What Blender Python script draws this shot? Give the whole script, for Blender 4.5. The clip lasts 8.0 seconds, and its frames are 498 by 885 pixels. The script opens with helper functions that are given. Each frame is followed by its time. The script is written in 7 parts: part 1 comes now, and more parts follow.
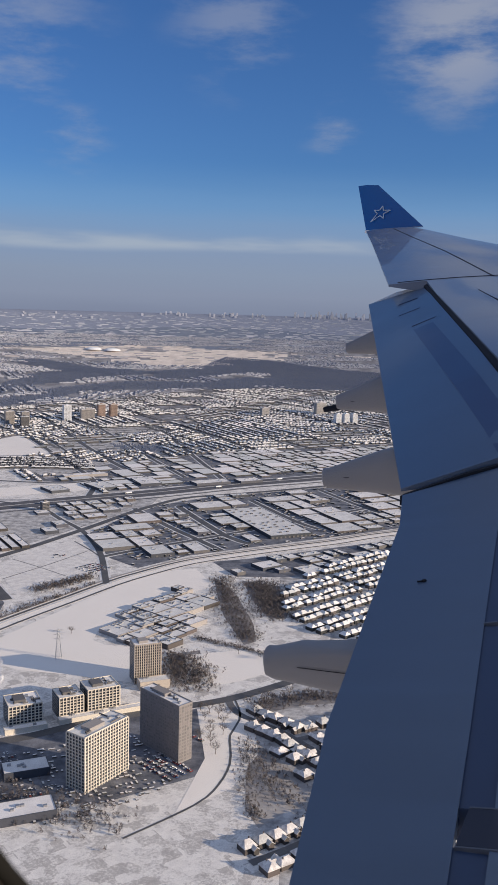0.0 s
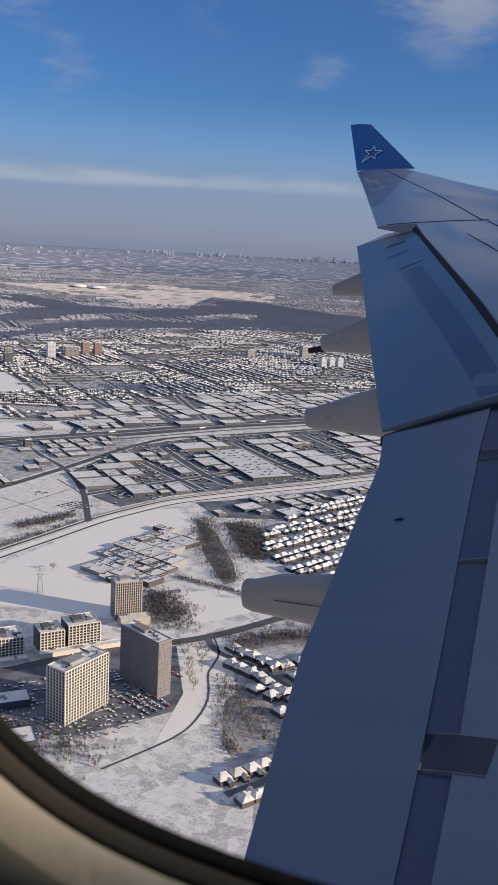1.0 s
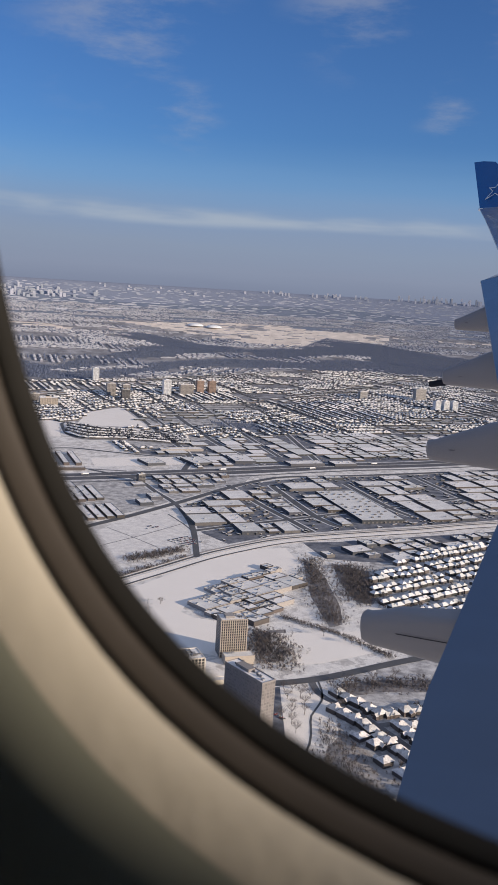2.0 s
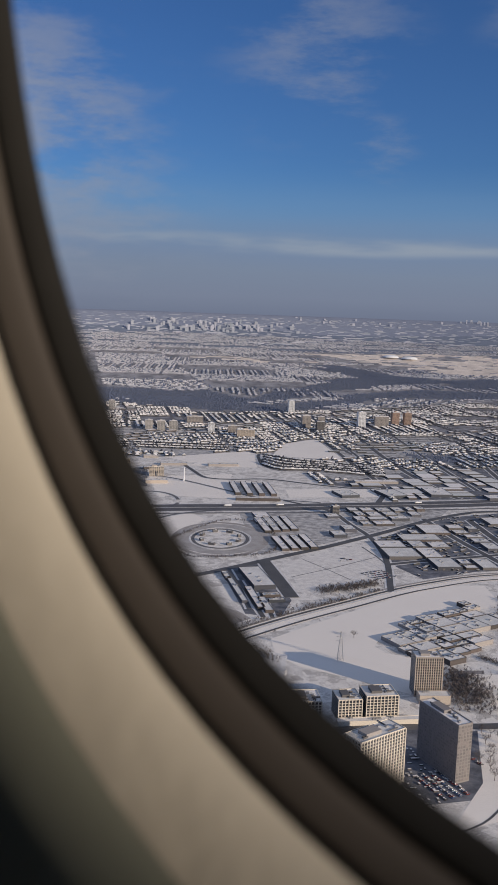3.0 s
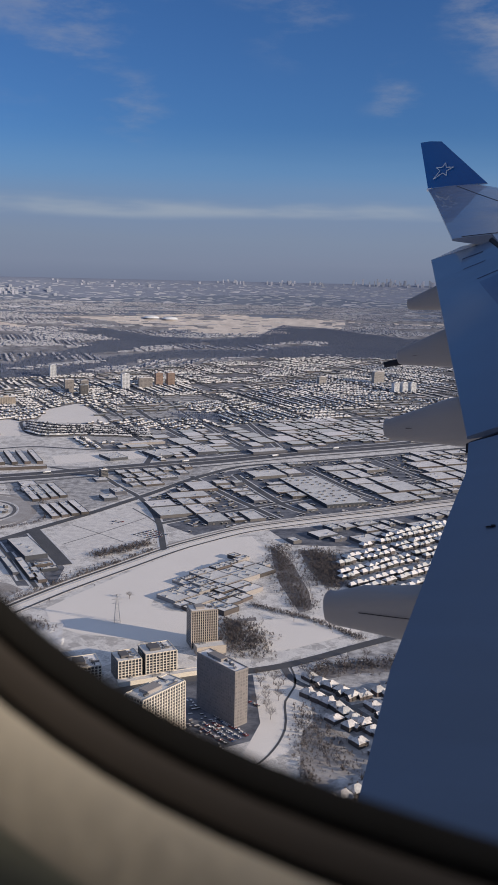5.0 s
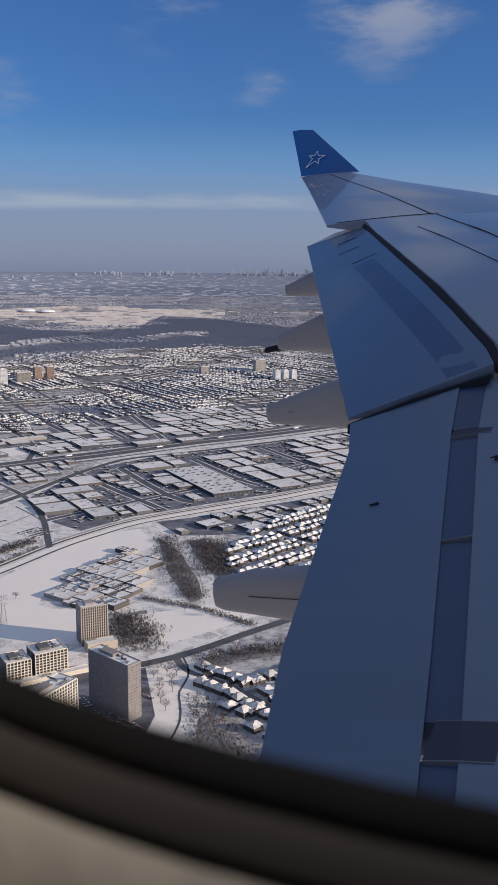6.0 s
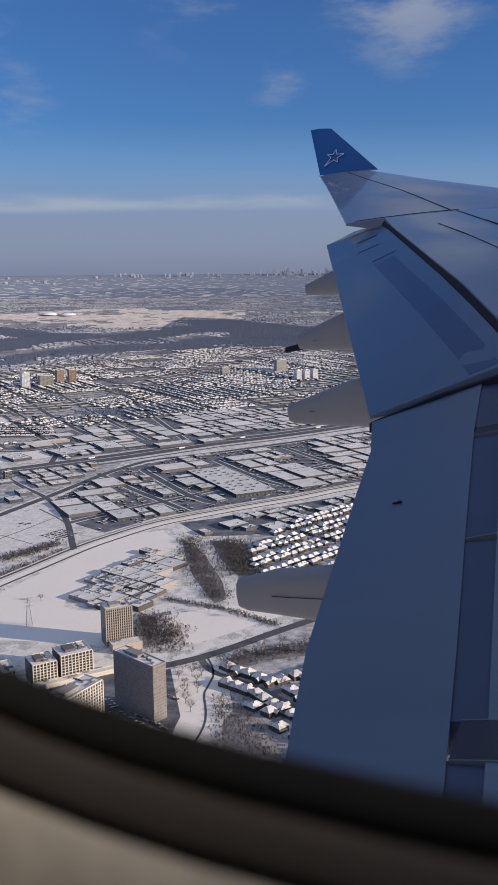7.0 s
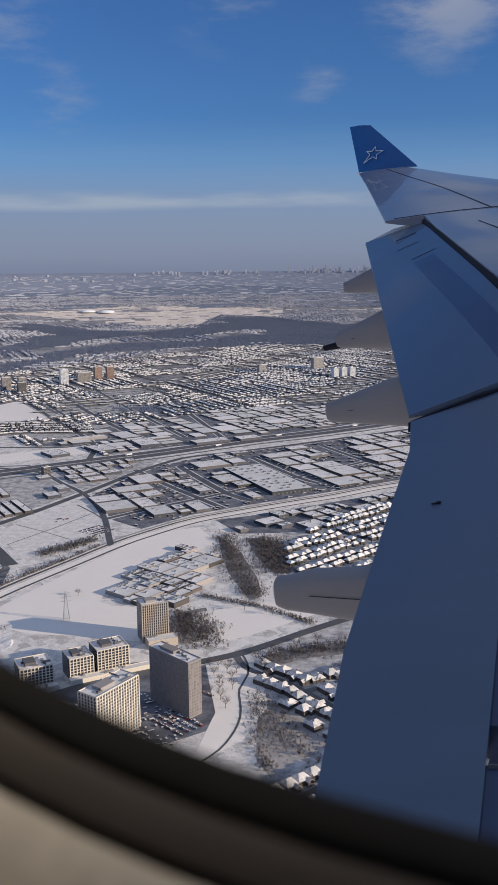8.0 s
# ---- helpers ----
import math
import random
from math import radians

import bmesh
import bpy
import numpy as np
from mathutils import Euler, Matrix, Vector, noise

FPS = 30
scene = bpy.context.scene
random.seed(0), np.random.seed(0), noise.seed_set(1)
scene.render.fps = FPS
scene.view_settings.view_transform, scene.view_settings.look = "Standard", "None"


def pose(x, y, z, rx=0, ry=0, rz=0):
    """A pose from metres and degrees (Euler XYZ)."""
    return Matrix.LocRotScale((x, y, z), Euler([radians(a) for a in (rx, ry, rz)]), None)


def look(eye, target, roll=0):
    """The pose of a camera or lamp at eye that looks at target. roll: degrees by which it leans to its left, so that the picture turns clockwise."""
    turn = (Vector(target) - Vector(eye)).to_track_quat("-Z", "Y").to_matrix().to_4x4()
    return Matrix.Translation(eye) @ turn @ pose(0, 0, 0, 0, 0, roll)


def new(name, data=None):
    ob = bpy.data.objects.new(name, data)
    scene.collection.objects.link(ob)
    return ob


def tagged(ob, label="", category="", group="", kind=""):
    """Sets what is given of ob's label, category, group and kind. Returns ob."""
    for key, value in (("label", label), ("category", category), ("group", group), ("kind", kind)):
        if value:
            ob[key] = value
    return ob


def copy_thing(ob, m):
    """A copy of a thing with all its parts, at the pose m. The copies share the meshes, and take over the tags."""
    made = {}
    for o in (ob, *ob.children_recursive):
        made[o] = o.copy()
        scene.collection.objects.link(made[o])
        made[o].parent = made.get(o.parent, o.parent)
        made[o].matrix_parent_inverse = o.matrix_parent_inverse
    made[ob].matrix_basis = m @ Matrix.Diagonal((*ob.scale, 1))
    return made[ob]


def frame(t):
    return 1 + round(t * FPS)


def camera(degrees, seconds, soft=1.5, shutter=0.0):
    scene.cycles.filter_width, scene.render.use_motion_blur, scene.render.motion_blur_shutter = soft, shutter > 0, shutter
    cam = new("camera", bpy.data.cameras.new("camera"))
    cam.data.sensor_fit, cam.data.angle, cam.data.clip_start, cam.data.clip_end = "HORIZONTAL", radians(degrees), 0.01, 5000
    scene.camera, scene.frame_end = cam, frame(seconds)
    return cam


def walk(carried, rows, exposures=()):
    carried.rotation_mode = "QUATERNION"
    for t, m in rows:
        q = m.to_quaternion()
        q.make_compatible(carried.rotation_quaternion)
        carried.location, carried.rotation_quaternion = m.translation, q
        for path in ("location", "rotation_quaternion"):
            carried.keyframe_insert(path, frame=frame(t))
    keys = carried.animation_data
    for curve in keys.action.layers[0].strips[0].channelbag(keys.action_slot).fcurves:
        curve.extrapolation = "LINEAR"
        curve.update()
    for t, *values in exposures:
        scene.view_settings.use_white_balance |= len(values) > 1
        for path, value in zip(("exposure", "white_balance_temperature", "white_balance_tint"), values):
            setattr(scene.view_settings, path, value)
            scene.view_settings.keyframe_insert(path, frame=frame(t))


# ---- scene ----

# ---------------------------------------------------------------- camera
EYE = 414.6                      # height of the aircraft window over the ground
CRAFT_X, CRAFT_Y = 84.0, -60.0   # where the aircraft is on the map
cam = camera(30.6, 8.0, soft=1.5)
cam.data.dof.use_dof = True      # a phone lens set to the distance: the near window rim goes soft
cam.data.dof.focus_distance = 400.0
cam.data.dof.aperture_fstop = 18.0

# seconds, offset from the seat's mean eye point, then yaw, pitch, roll
SEAT = [
    (0.0, 0.076, -0.030, 0.167, 4.79, -9.24, -0.07),
    (0.5, 0.092, -0.080, 0.139, 2.84, -10.43, 3.68),
    (1.0, 0.089, -0.070, 0.142, 3.72, -12.87, 1.48),
    (1.5, 0.087, -0.013, 0.114, 8.63, -13.54, -2.57),
    (2.0, 0.011, 0.089, -0.000, 10.87, -10.55, 1.78),
    (2.2, -0.030, 0.175, -0.045, 12.50, -9.30, 2.70),
    (3.3, 0.038, 0.189, -0.055, 25.65, -8.88, -1.35),
    (3.5, 0.047, 0.192, -0.063, 25.89, -9.40, -1.89),
    (4.0, 0.059, 0.181, -0.055, 24.18, -10.39, -2.86),
    (4.5, 0.051, 0.158, -0.043, 16.25, -11.21, -2.55),
    (5.0, 0.043, 0.134, -0.031, 8.42, -11.19, -0.44),
    (5.2, 0.043, 0.139, -0.035, 5.80, -11.30, -0.40),
    (6.3, 0.042, 0.185, -0.069, 0.81, -11.99, -1.20),
    (6.5, 0.042, 0.185, -0.069, 1.01, -11.91, -1.37),
    (7.0, 0.044, 0.184, -0.068, 2.43, -11.85, -2.09),
    (7.5, 0.044, 0.184, -0.062, 3.81, -11.98, -2.67),
    (8.0, 0.035, 0.187, -0.060, 4.78, -11.92, -2.21),
]
# the aircraft over the land: place, bank, nose and heading
CRAFT = pose(CRAFT_X, CRAFT_Y, EYE, 1.13, -1.53, -1.69)
rows = []
for t, x, y, z, yaw, pitch, roll in SEAT:
    eye = Vector((x, y, z))
    cp = math.cos(radians(pitch))
    ahead = Vector((-math.sin(radians(yaw)) * cp, math.cos(radians(yaw)) * cp, math.sin(radians(pitch))))
    rows.append((t, CRAFT @ look(eye, eye + ahead * 100, roll)))
walk(cam, rows, exposures=[(0.0, 0.08, 6400, 11), (0.5, -0.09, 6250, 11), (1.0, 0.10, 6400, 11), (1.6, 0.16, 6450, 11), (2.2, 0.02, 6400, 11), (3.3, -0.36, 6350, 11), (3.8, -0.31, 6350, 11), (4.6, -0.15, 6300, 11), (5.1, -0.18, 6250, 11), (6.3, 0.05, 6250, 12), (8.0, -0.02, 6250, 11)])

# ---------------------------------------------------------------- sky, sun
SUN_EL, SUN_AZ = 15.0, 104.0     # degrees over the ground, and from north (+y) towards east (+x)
sun = new("sun", bpy.data.lights.new("sun", "SUN"))
sun.data.energy, sun.data.angle, sun.data.color = 5.3, radians(0.6), (1.0, 0.82, 0.63)
sdir = Vector((math.sin(radians(SUN_AZ)) * math.cos(radians(SUN_EL)), math.cos(radians(SUN_AZ)) * math.cos(radians(SUN_EL)), math.sin(radians(SUN_EL))))
sun.matrix_world = look(sdir * 500 + Vector((0, 0, 600)), (0, 0, 600))


class Nodes:
    """Short hand for building node trees."""

    def __init__(self, tree):
        self.tree = tree
        tree.nodes.clear()

    def add(self, kind, props=None, **inputs):
        n = self.tree.nodes.new(kind)
        for k, v in (props or {}).items():
            setattr(n, k, v)
        for k, v in inputs.items():
            self.put(n, k, v)
        return n

    def put(self, n, k, v):
        key = int(k[1:]) if k[0] == "i" and k[1:].isdigit() else k.replace("_", " ")
        s = n.inputs[key]
        if isinstance(v, bpy.types.NodeSocket):
            self.tree.links.new(v, s)
        else:
            s.default_value = v

    def math(self, op, a, b=0.0, c=0.0):
        return self.add("ShaderNodeMath", {"operation": op}, i0=a, i1=b, i2=c).outputs[0]

    def mix(self, f, a, b, blend="MIX"):
        n = self.add("ShaderNodeMix", {"data_type": "RGBA", "blend_type": blend})
        for i, v in ((0, f), (6, a), (7, b)):
            if isinstance(v, bpy.types.NodeSocket):
                self.tree.links.new(v, n.inputs[i])
            else:
                n.inputs[i].default_value = v if i == 0 else (*v, 1)[:4]
        return n.outputs[2]

    def ramp(self, f, stops, interp="LINEAR"):
        n = self.add("ShaderNodeValToRGB", None, Fac=f)
        r = n.color_ramp
        r.interpolation = interp
        while len(r.elements) < len(stops):
            r.elements.new(0.5)
        for e, (p, c) in zip(r.elements, stops):
            e.position, e.color = p, (*c, 1)[:4] if not isinstance(c, float) else (c, c, c, 1)
        return n.outputs[0]

    def noise(self, vec, scale, detail=3.0, rough=0.55):
        return self.add("ShaderNodeTexNoise", None, Vector=vec, Scale=scale, Detail=detail, Roughness=rough).outputs[0]

    def step(self, v, lo, hi):
        n = self.add("ShaderNodeMapRange", {"interpolation_type": "SMOOTHSTEP"}, Value=v)
        n.inputs[1].default_value, n.inputs[2].default_value = lo, hi
        return n.outputs[0]


def build_sky():
    w = bpy.data.worlds.new("winter_sky")
    scene.world = w
    w.use_nodes = True
    n = Nodes(w.node_tree)
    d = n.add("ShaderNodeTexCoord").outputs["Generated"]
    sep = n.add("ShaderNodeSeparateXYZ", None, Vector=d)
    sx, sy, sz = sep.outputs
    sky = n.add("ShaderNodeTexSky", {"sky_type": "NISHITA", "sun_disc": False, "sun_elevation": radians(SUN_EL), "sun_rotation": radians(SUN_AZ),
                                     "altitude": 450.0, "air_density": 1.0, "dust_density": 0.4, "ozone_density": 3.0}).outputs[0]
    sky = n.mix(1.0, sky, (0.046, 0.069, 0.106), "MULTIPLY")
    # haze that thickens towards the horizon, under a thin flat cloud deck
    deck = n.noise(n.add("ShaderNodeMapping", None, Vector=d, Scale=(3.0, 3.0, 30.0)).outputs[0], 1.2, 3.0)
    el = n.math("ADD", sz, n.math("MULTIPLY", n.math("SUBTRACT", deck, 0.5), 0.016))
    haze = n.ramp(n.math("MULTIPLY", n.math("ADD", el, 0.05), 5.0),
                  [(0.0, (0.18, 0.207, 0.28)), (0.22, (0.208, 0.238, 0.328)), (0.32, (0.248, 0.284, 0.380)), (0.45, (0.252, 0.306, 0.412)), (0.58, (0.232, 0.310, 0.455)), (0.80, (0.19, 0.33, 0.55))])
    col = n.mix(n.math("SUBTRACT", 1.0, n.step(el, 0.062, 0.16)), sky, haze)
    col = n.mix(n.math("MULTIPLY", n.step(sz, 0.34, 0.75), 0.65), col, (0.42, 0.455, 0.54))      # unseen bright veil overhead, added to lift the fill light in shadows
    # thin bright streak along the top of the haze
    band = n.math("MULTIPLY", n.step(el, 0.058, 0.068), n.math("SUBTRACT", 1.0, n.step(el, 0.070, 0.084)))
    streaks = n.noise(n.add("ShaderNodeMapping", None, Vector=d, Location=(0.4, 0.1, 0.0), Scale=(2.2, 2.2, 14.0)).outputs[0], 1.6, 4.0)
    col = n.mix(n.math("MULTIPLY", band, n.math("MULTIPLY", n.step(streaks, 0.42, 0.62), 0.75)), col, (0.40, 0.45, 0.52))
    # high wisps in loose patches
    wisp = n.noise(n.add("ShaderNodeMapping", None, Vector=d, Scale=(8.0, 8.0, 26.0)).outputs[0], 1.0, 7.0, 0.62)
    patch = None
    for az, elev, size, gain in ((36, 9.5, 0.23, 0.9), (18, 15.0, 0.14, 0.55), (-9, 16.0, 0.12, 0.95), (-2, 10.5, 0.05, 0.5), (14, 10.0, 0.06, 0.55), (31, 6.0, 0.16, 0.6), (4, 16.5, 0.10, 0.5)):
        c = (-math.sin(radians(az)) * math.cos(radians(elev)), math.cos(radians(az)) * math.cos(radians(elev)), math.sin(radians(elev)))
        far = n.add("ShaderNodeVectorMath", {"operation": "DISTANCE"}, i0=d, i1=c).outputs["Value"]
        m = n.math("MULTIPLY", n.math("SUBTRACT", 1.0, n.step(far, size * 0.15, size)), gain)
        patch = m if patch is None else n.math("MAXIMUM", patch, m)
    wisp = n.math("MULTIPLY", n.step(n.math("ADD", wisp, n.math("MULTIPLY", patch, 0.24)), 0.52, 0.80), n.math("MULTIPLY", patch, 0.95))
    col = n.mix(n.math("MULTIPLY", wisp, 0.8), col, (0.37, 0.385, 0.45))
    bg = n.add("ShaderNodeBackground", None, Color=col, Strength=1.0)
    n.tree.links.new(bg.outputs[0], n.add("ShaderNodeOutputWorld").inputs[0])


build_sky()

# ---------------------------------------------------------------- materials


def material(name, colour, rough=0.6, metal=0.0, spec=0.5, spread=0.0, grain=0.0, grain_scale=1.0, blotch=0.0, blotch_scale=0.1, second=None, bump=0.0, per="object", coat=0.0):
    """A procedural surface: base colour, variation from piece to piece, blotches and fine grain."""
    m = bpy.data.materials.new(name)
    m.use_nodes = True
    n = Nodes(m.node_tree)
    p = n.add("ShaderNodeTexCoord").outputs["Object"] if per == "object" else n.add("ShaderNodeNewGeometry").outputs["Position"]
    col = n.add("ShaderNodeRGB").outputs[0]
    col.default_value = (*colour, 1)
    if second:
        f = n.step(n.noise(p, blotch_scale, 5.0, 0.6), 0.5 - blotch * 0.25, 0.5 + blotch * 0.25)
        col = n.mix(f, col, second)
    elif blotch:
        f = n.math("ADD", n.math("MULTIPLY", n.math("SUBTRACT", n.noise(p, blotch_scale, 4.0, 0.6), 0.5), blotch * 2), 1.0)
        col = n.mix(1.0, col, n.add("ShaderNodeCombineColor", None, Red=f, Green=f, Blue=f).outputs[0], "MULTIPLY")
    if grain:
        f = n.math("ADD", n.math("MULTIPLY", n.math("SUBTRACT", n.noise(p, grain_scale, 6.0, 0.65), 0.5), grain * 2), 1.0)
        col = n.mix(1.0, col, n.add("ShaderNodeCombineColor", None, Red=f, Green=f, Blue=f).outputs[0], "MULTIPLY")
    if spread:
        r = n.add("ShaderNodeObjectInfo").outputs["Random"] if per == "object" else n.add("ShaderNodeNewGeometry").outputs["Random Per Island"]
        f = n.math("ADD", n.math("MULTIPLY", n.math("SUBTRACT", r, 0.5), spread * 2), 1.0)
        g = n.math("ADD", n.math("MULTIPLY", n.math("SUBTRACT", r, 0.5), spread * 1.7), 1.0)
        col = n.mix(1.0, col, n.add("ShaderNodeCombineColor", None, Red=f, Green=g, Blue=g).outputs[0], "MULTIPLY")
    b = n.add("ShaderNodeBsdfPrincipled", None, Base_Color=col, Roughness=rough, Metallic=metal)
    b.inputs["Specular IOR Level"].default_value = spec
    if coat:
        b.inputs["Coat Weight"].default_value = coat
        b.inputs["Coat Roughness"].default_value = 0.12
    if bump:
        h = n.noise(p, grain_scale or 1.0, 5.0)
        n.put(b, "Normal", n.add("ShaderNodeBump", None, Strength=bump, Height=h, Distance=0.05).outputs[0])
    n.tree.links.new(b.outputs[0], n.add("ShaderNodeOutputMaterial").inputs[0])
    return m


def snow_ground():
    """Snow over fields and yards: clean, trodden, thin over grass and scrub."""
    m = bpy.data.materials.new("snow_ground")
    m.use_nodes = True
    n = Nodes(m.node_tree)
    p = n.add("ShaderNodeNewGeometry").outputs["Position"]
    big = n.noise(p, 0.0030, 4.0, 0.6)
    mid = n.noise(p, 0.085, 6.0, 0.75)
    fine = n.noise(p, 0.40, 5.0, 0.8)
    yard = n.add("ShaderNodeTexVoronoi", {"feature": "F1", "distance": "CHEBYCHEV"}, Vector=n.add("ShaderNodeMapping", None, Vector=p, Rotation=(0, 0, radians(-40))).outputs[0], Scale=0.075).outputs["Color"]
    yard = n.add("ShaderNodeSeparateColor", None, Color=yard).outputs[0]
    col = n.mix(n.step(mid, 0.35, 0.70), (0.86, 0.818, 0.765), (0.72, 0.68, 0.64))
    worn = n.math("ADD", n.math("MULTIPLY", fine, 0.60), n.math("ADD", n.math("MULTIPLY", mid, 0.22), n.math("ADD", n.math("MULTIPLY", yard, 0.16), n.math("MULTIPLY", big, 0.12))))
    col = n.mix(n.math("MULTIPLY", n.step(worn, 0.52, 0.64), 0.55), col, (0.24, 0.215, 0.20))
    b = n.add("ShaderNodeBsdfPrincipled", None, Base_Color=col, Roughness=0.75)
    n.put(b, "Normal", n.add("ShaderNodeBump", None, Strength=0.35, Height=fine, Distance=0.8).outputs[0])
    n.tree.links.new(b.outputs[0], n.add("ShaderNodeOutputMaterial").inputs[0])
    return m


def wing_paint(name, colour, rough, blotch=0.06, coat=0.0):
    """Worn aircraft paint: streaks along the airflow, faint rows of rivets and grime."""
    m = bpy.data.materials.new(name)
    m.use_nodes = True
    n = Nodes(m.node_tree)
    p = n.add("ShaderNodeTexCoord").outputs["Object"]
    streak = n.noise(n.add("ShaderNodeMapping", None, Vector=p, Scale=(0.35, 4.0, 1.0)).outputs[0], 1.6, 6.0, 0.6)
    cloud = n.noise(p, 0.7, 4.0, 0.55)
    f = n.math("ADD", 1.0, n.math("ADD", n.math("MULTIPLY", n.math("SUBTRACT", streak, 0.5), blotch * 2.2), n.math("MULTIPLY", n.math("SUBTRACT", cloud, 0.5), blotch * 3)))
    col = n.mix(1.0, colour, n.add("ShaderNodeCombineColor", None, Red=f, Green=f, Blue=f).outputs[0], "MULTIPLY")
    r = n.math("ADD", rough, n.math("MULTIPLY", n.math("SUBTRACT", cloud, 0.5), 0.25))
    b = n.add("ShaderNodeBsdfPrincipled", None, Base_Color=col, Roughness=r)
    b.inputs["Coat Weight"].default_value = coat
    n.put(b, "Normal", n.add("ShaderNodeBump", None, Strength=0.05, Height=streak, Distance=0.02).outputs[0])
    n.tree.links.new(b.outputs[0], n.add("ShaderNodeOutputMaterial").inputs[0])
    return m


def clear_pane():
    m = bpy.data.materials.new("window_acrylic")
    m.use_nodes = True
    n = Nodes(m.node_tree)
    t = n.add("ShaderNodeBsdfTransparent", None, Color=(0.97, 0.98, 0.98, 1))
    g = n.add("ShaderNodeBsdfGlossy", None, Roughness=0.04)
    edge = n.add("ShaderNodeLayerWeight", None, Blend=0.5).outputs["Facing"]
    mix = n.add("ShaderNodeMixShader", None, Fac=n.math("MULTIPLY", n.math("POWER", edge, 6.0), 0.25))
    n.tree.links.new(t.outputs[0], mix.inputs[1])
    n.tree.links.new(g.outputs[0], mix.inputs[2])
    n.tree.links.new(mix.outputs[0], n.add("ShaderNodeOutputMaterial").inputs[0])
    return m


M_SNOW = snow_ground()
# haze put into base colour: M_FLOOR, M_FARLAND and M_FARYARD are blued by it
M_FLOOR = material("hazed_woodland_floor", (0.115, 0.135, 0.19), 0.95, blotch=1.2, blotch_scale=0.03, second=(0.16, 0.17, 0.20), grain=0.3, grain_scale=0.15, per="world")
M_FARLAND = material("hazed_wooded_land", (0.128, 0.160, 0.232), 0.95, blotch=1.3, blotch_scale=0.010, second=(0.165, 0.193, 0.255), grain=0.20, grain_scale=0.05, per="world")
M_YARD = material("trodden_yards", (0.23, 0.222, 0.226), 0.9, blotch=0.9, blotch_scale=0.075, second=(0.63, 0.61, 0.595), grain=0.3, grain_scale=0.4, per="world")
M_FARYARD = material("hazed_far_yards", (0.115, 0.118, 0.14), 0.9, blotch=1.0, blotch_scale=0.018, second=(0.33, 0.33, 0.355), grain=0.35, grain_scale=0.08, per="world")
M_FIELD = material("snow_field", (0.90, 0.835, 0.762), 0.7, blotch=0.08, blotch_scale=0.012, grain=0.07, grain_scale=0.12, per="world")
M_BRIGHT = material("airfield_snow", (0.80, 0.715, 0.645), 0.75, blotch=1.5, blotch_scale=0.02, second=(0.50, 0.44, 0.40), grain=0.22, grain_scale=0.035, per="world")
M_OVAL = material("bare_lawn", (0.34, 0.315, 0.30), 0.9, blotch=1.0, blotch_scale=0.04, second=(0.45, 0.43, 0.42), grain=0.15, grain_scale=0.3, per="world")
M_DOCK = material("dark_yard", (0.055, 0.060, 0.078), 0.8, blotch=1.1, blotch_scale=0.055, second=(0.23, 0.235, 0.262), grain=0.35, grain_scale=0.3, per="world")
M_LOT = material("ploughed_snow", (0.85, 0.805, 0.75), 0.7, blotch=0.8, blotch_scale=0.09, second=(0.66, 0.62, 0.585), grain=0.14, grain_scale=0.2, per="world")
M_SCRUB = material("frozen_scrub", (0.27, 0.235, 0.21), 0.9, blotch=1.6, blotch_scale=0.03, second=(0.46, 0.44, 0.43), grain=0.35, grain_scale=0.25, per="world")
M_ASPH = material("salted_asphalt", (0.070, 0.069, 0.073), 0.7, blotch=1.2, blotch_scale=0.03, second=(0.12, 0.118, 0.12), grain=0.15, grain_scale=0.5, per="world")
M_SALT = material("freeway_asphalt", (0.078, 0.075, 0.079), 0.7, blotch=1.2, blotch_scale=0.04, second=(0.13, 0.125, 0.128), grain=0.15, grain_scale=0.4, per="world")
# pale blue of distance haze put into the skyline's wall colour
M_HAZET = material("hazed_skyline_walls", (0.44, 0.46, 0.52), 0.8, spread=0.25, per="island")
M_ROAD = material("slushy_asphalt", (0.085, 0.084, 0.088), 0.7, blotch=1.4, blotch_scale=0.05, second=(0.19, 0.185, 0.188), grain=0.2, grain_scale=0.4, per="world")
M_BANK = material("ploughed_bank", (0.55, 0.53, 0.52), 0.8, blotch=1.4, blotch_scale=0.06, second=(0.80, 0.79, 0.79), grain=0.2, grain_scale=0.3, per="world")
M_ROOF = material("roof_snow", (0.80, 0.765, 0.725), 0.75, spread=0.14, blotch=0.9, blotch_scale=0.22, second=(0.42, 0.39, 0.375), grain=0.16, grain_scale=0.7)
M_ROOFS = material("roof_snow_far", (0.76, 0.735, 0.71), 0.75, spread=0.20, per="island")
M_FLAT = material("flat_roof_snow", (0.83, 0.80, 0.765), 0.75, spread=0.12, blotch=0.9, blotch_scale=0.06, second=(0.66, 0.635, 0.615), grain=0.10, grain_scale=0.5)
M_BRICK = material("house_brick", (0.095, 0.080, 0.074), 0.85, spread=0.35, grain=0.15, grain_scale=1.5)
M_WALLS = material("walls_far", (0.085, 0.077, 0.074), 0.85, spread=0.6, per="island")
M_SHED = material("metal_siding", (0.066, 0.070, 0.086), 0.6, spread=0.4, grain=0.08, grain_scale=0.8)
M_BEIGE = material("precast_beige", (0.47, 0.405, 0.34), 0.8, spread=0.10, grain=0.08, grain_scale=0.6)
M_FRAME = material("pale_facade_frame", (0.70, 0.63, 0.53), 0.75, spread=0.06, grain=0.06, grain_scale=0.6)
M_TERRA = material("reddish_brick", (0.36, 0.255, 0.20), 0.85, spread=0.10, grain=0.10, grain_scale=0.5)
M_CONC = material("concrete", (0.42, 0.40, 0.38), 0.8, spread=0.15, grain=0.10, grain_scale=0.5)
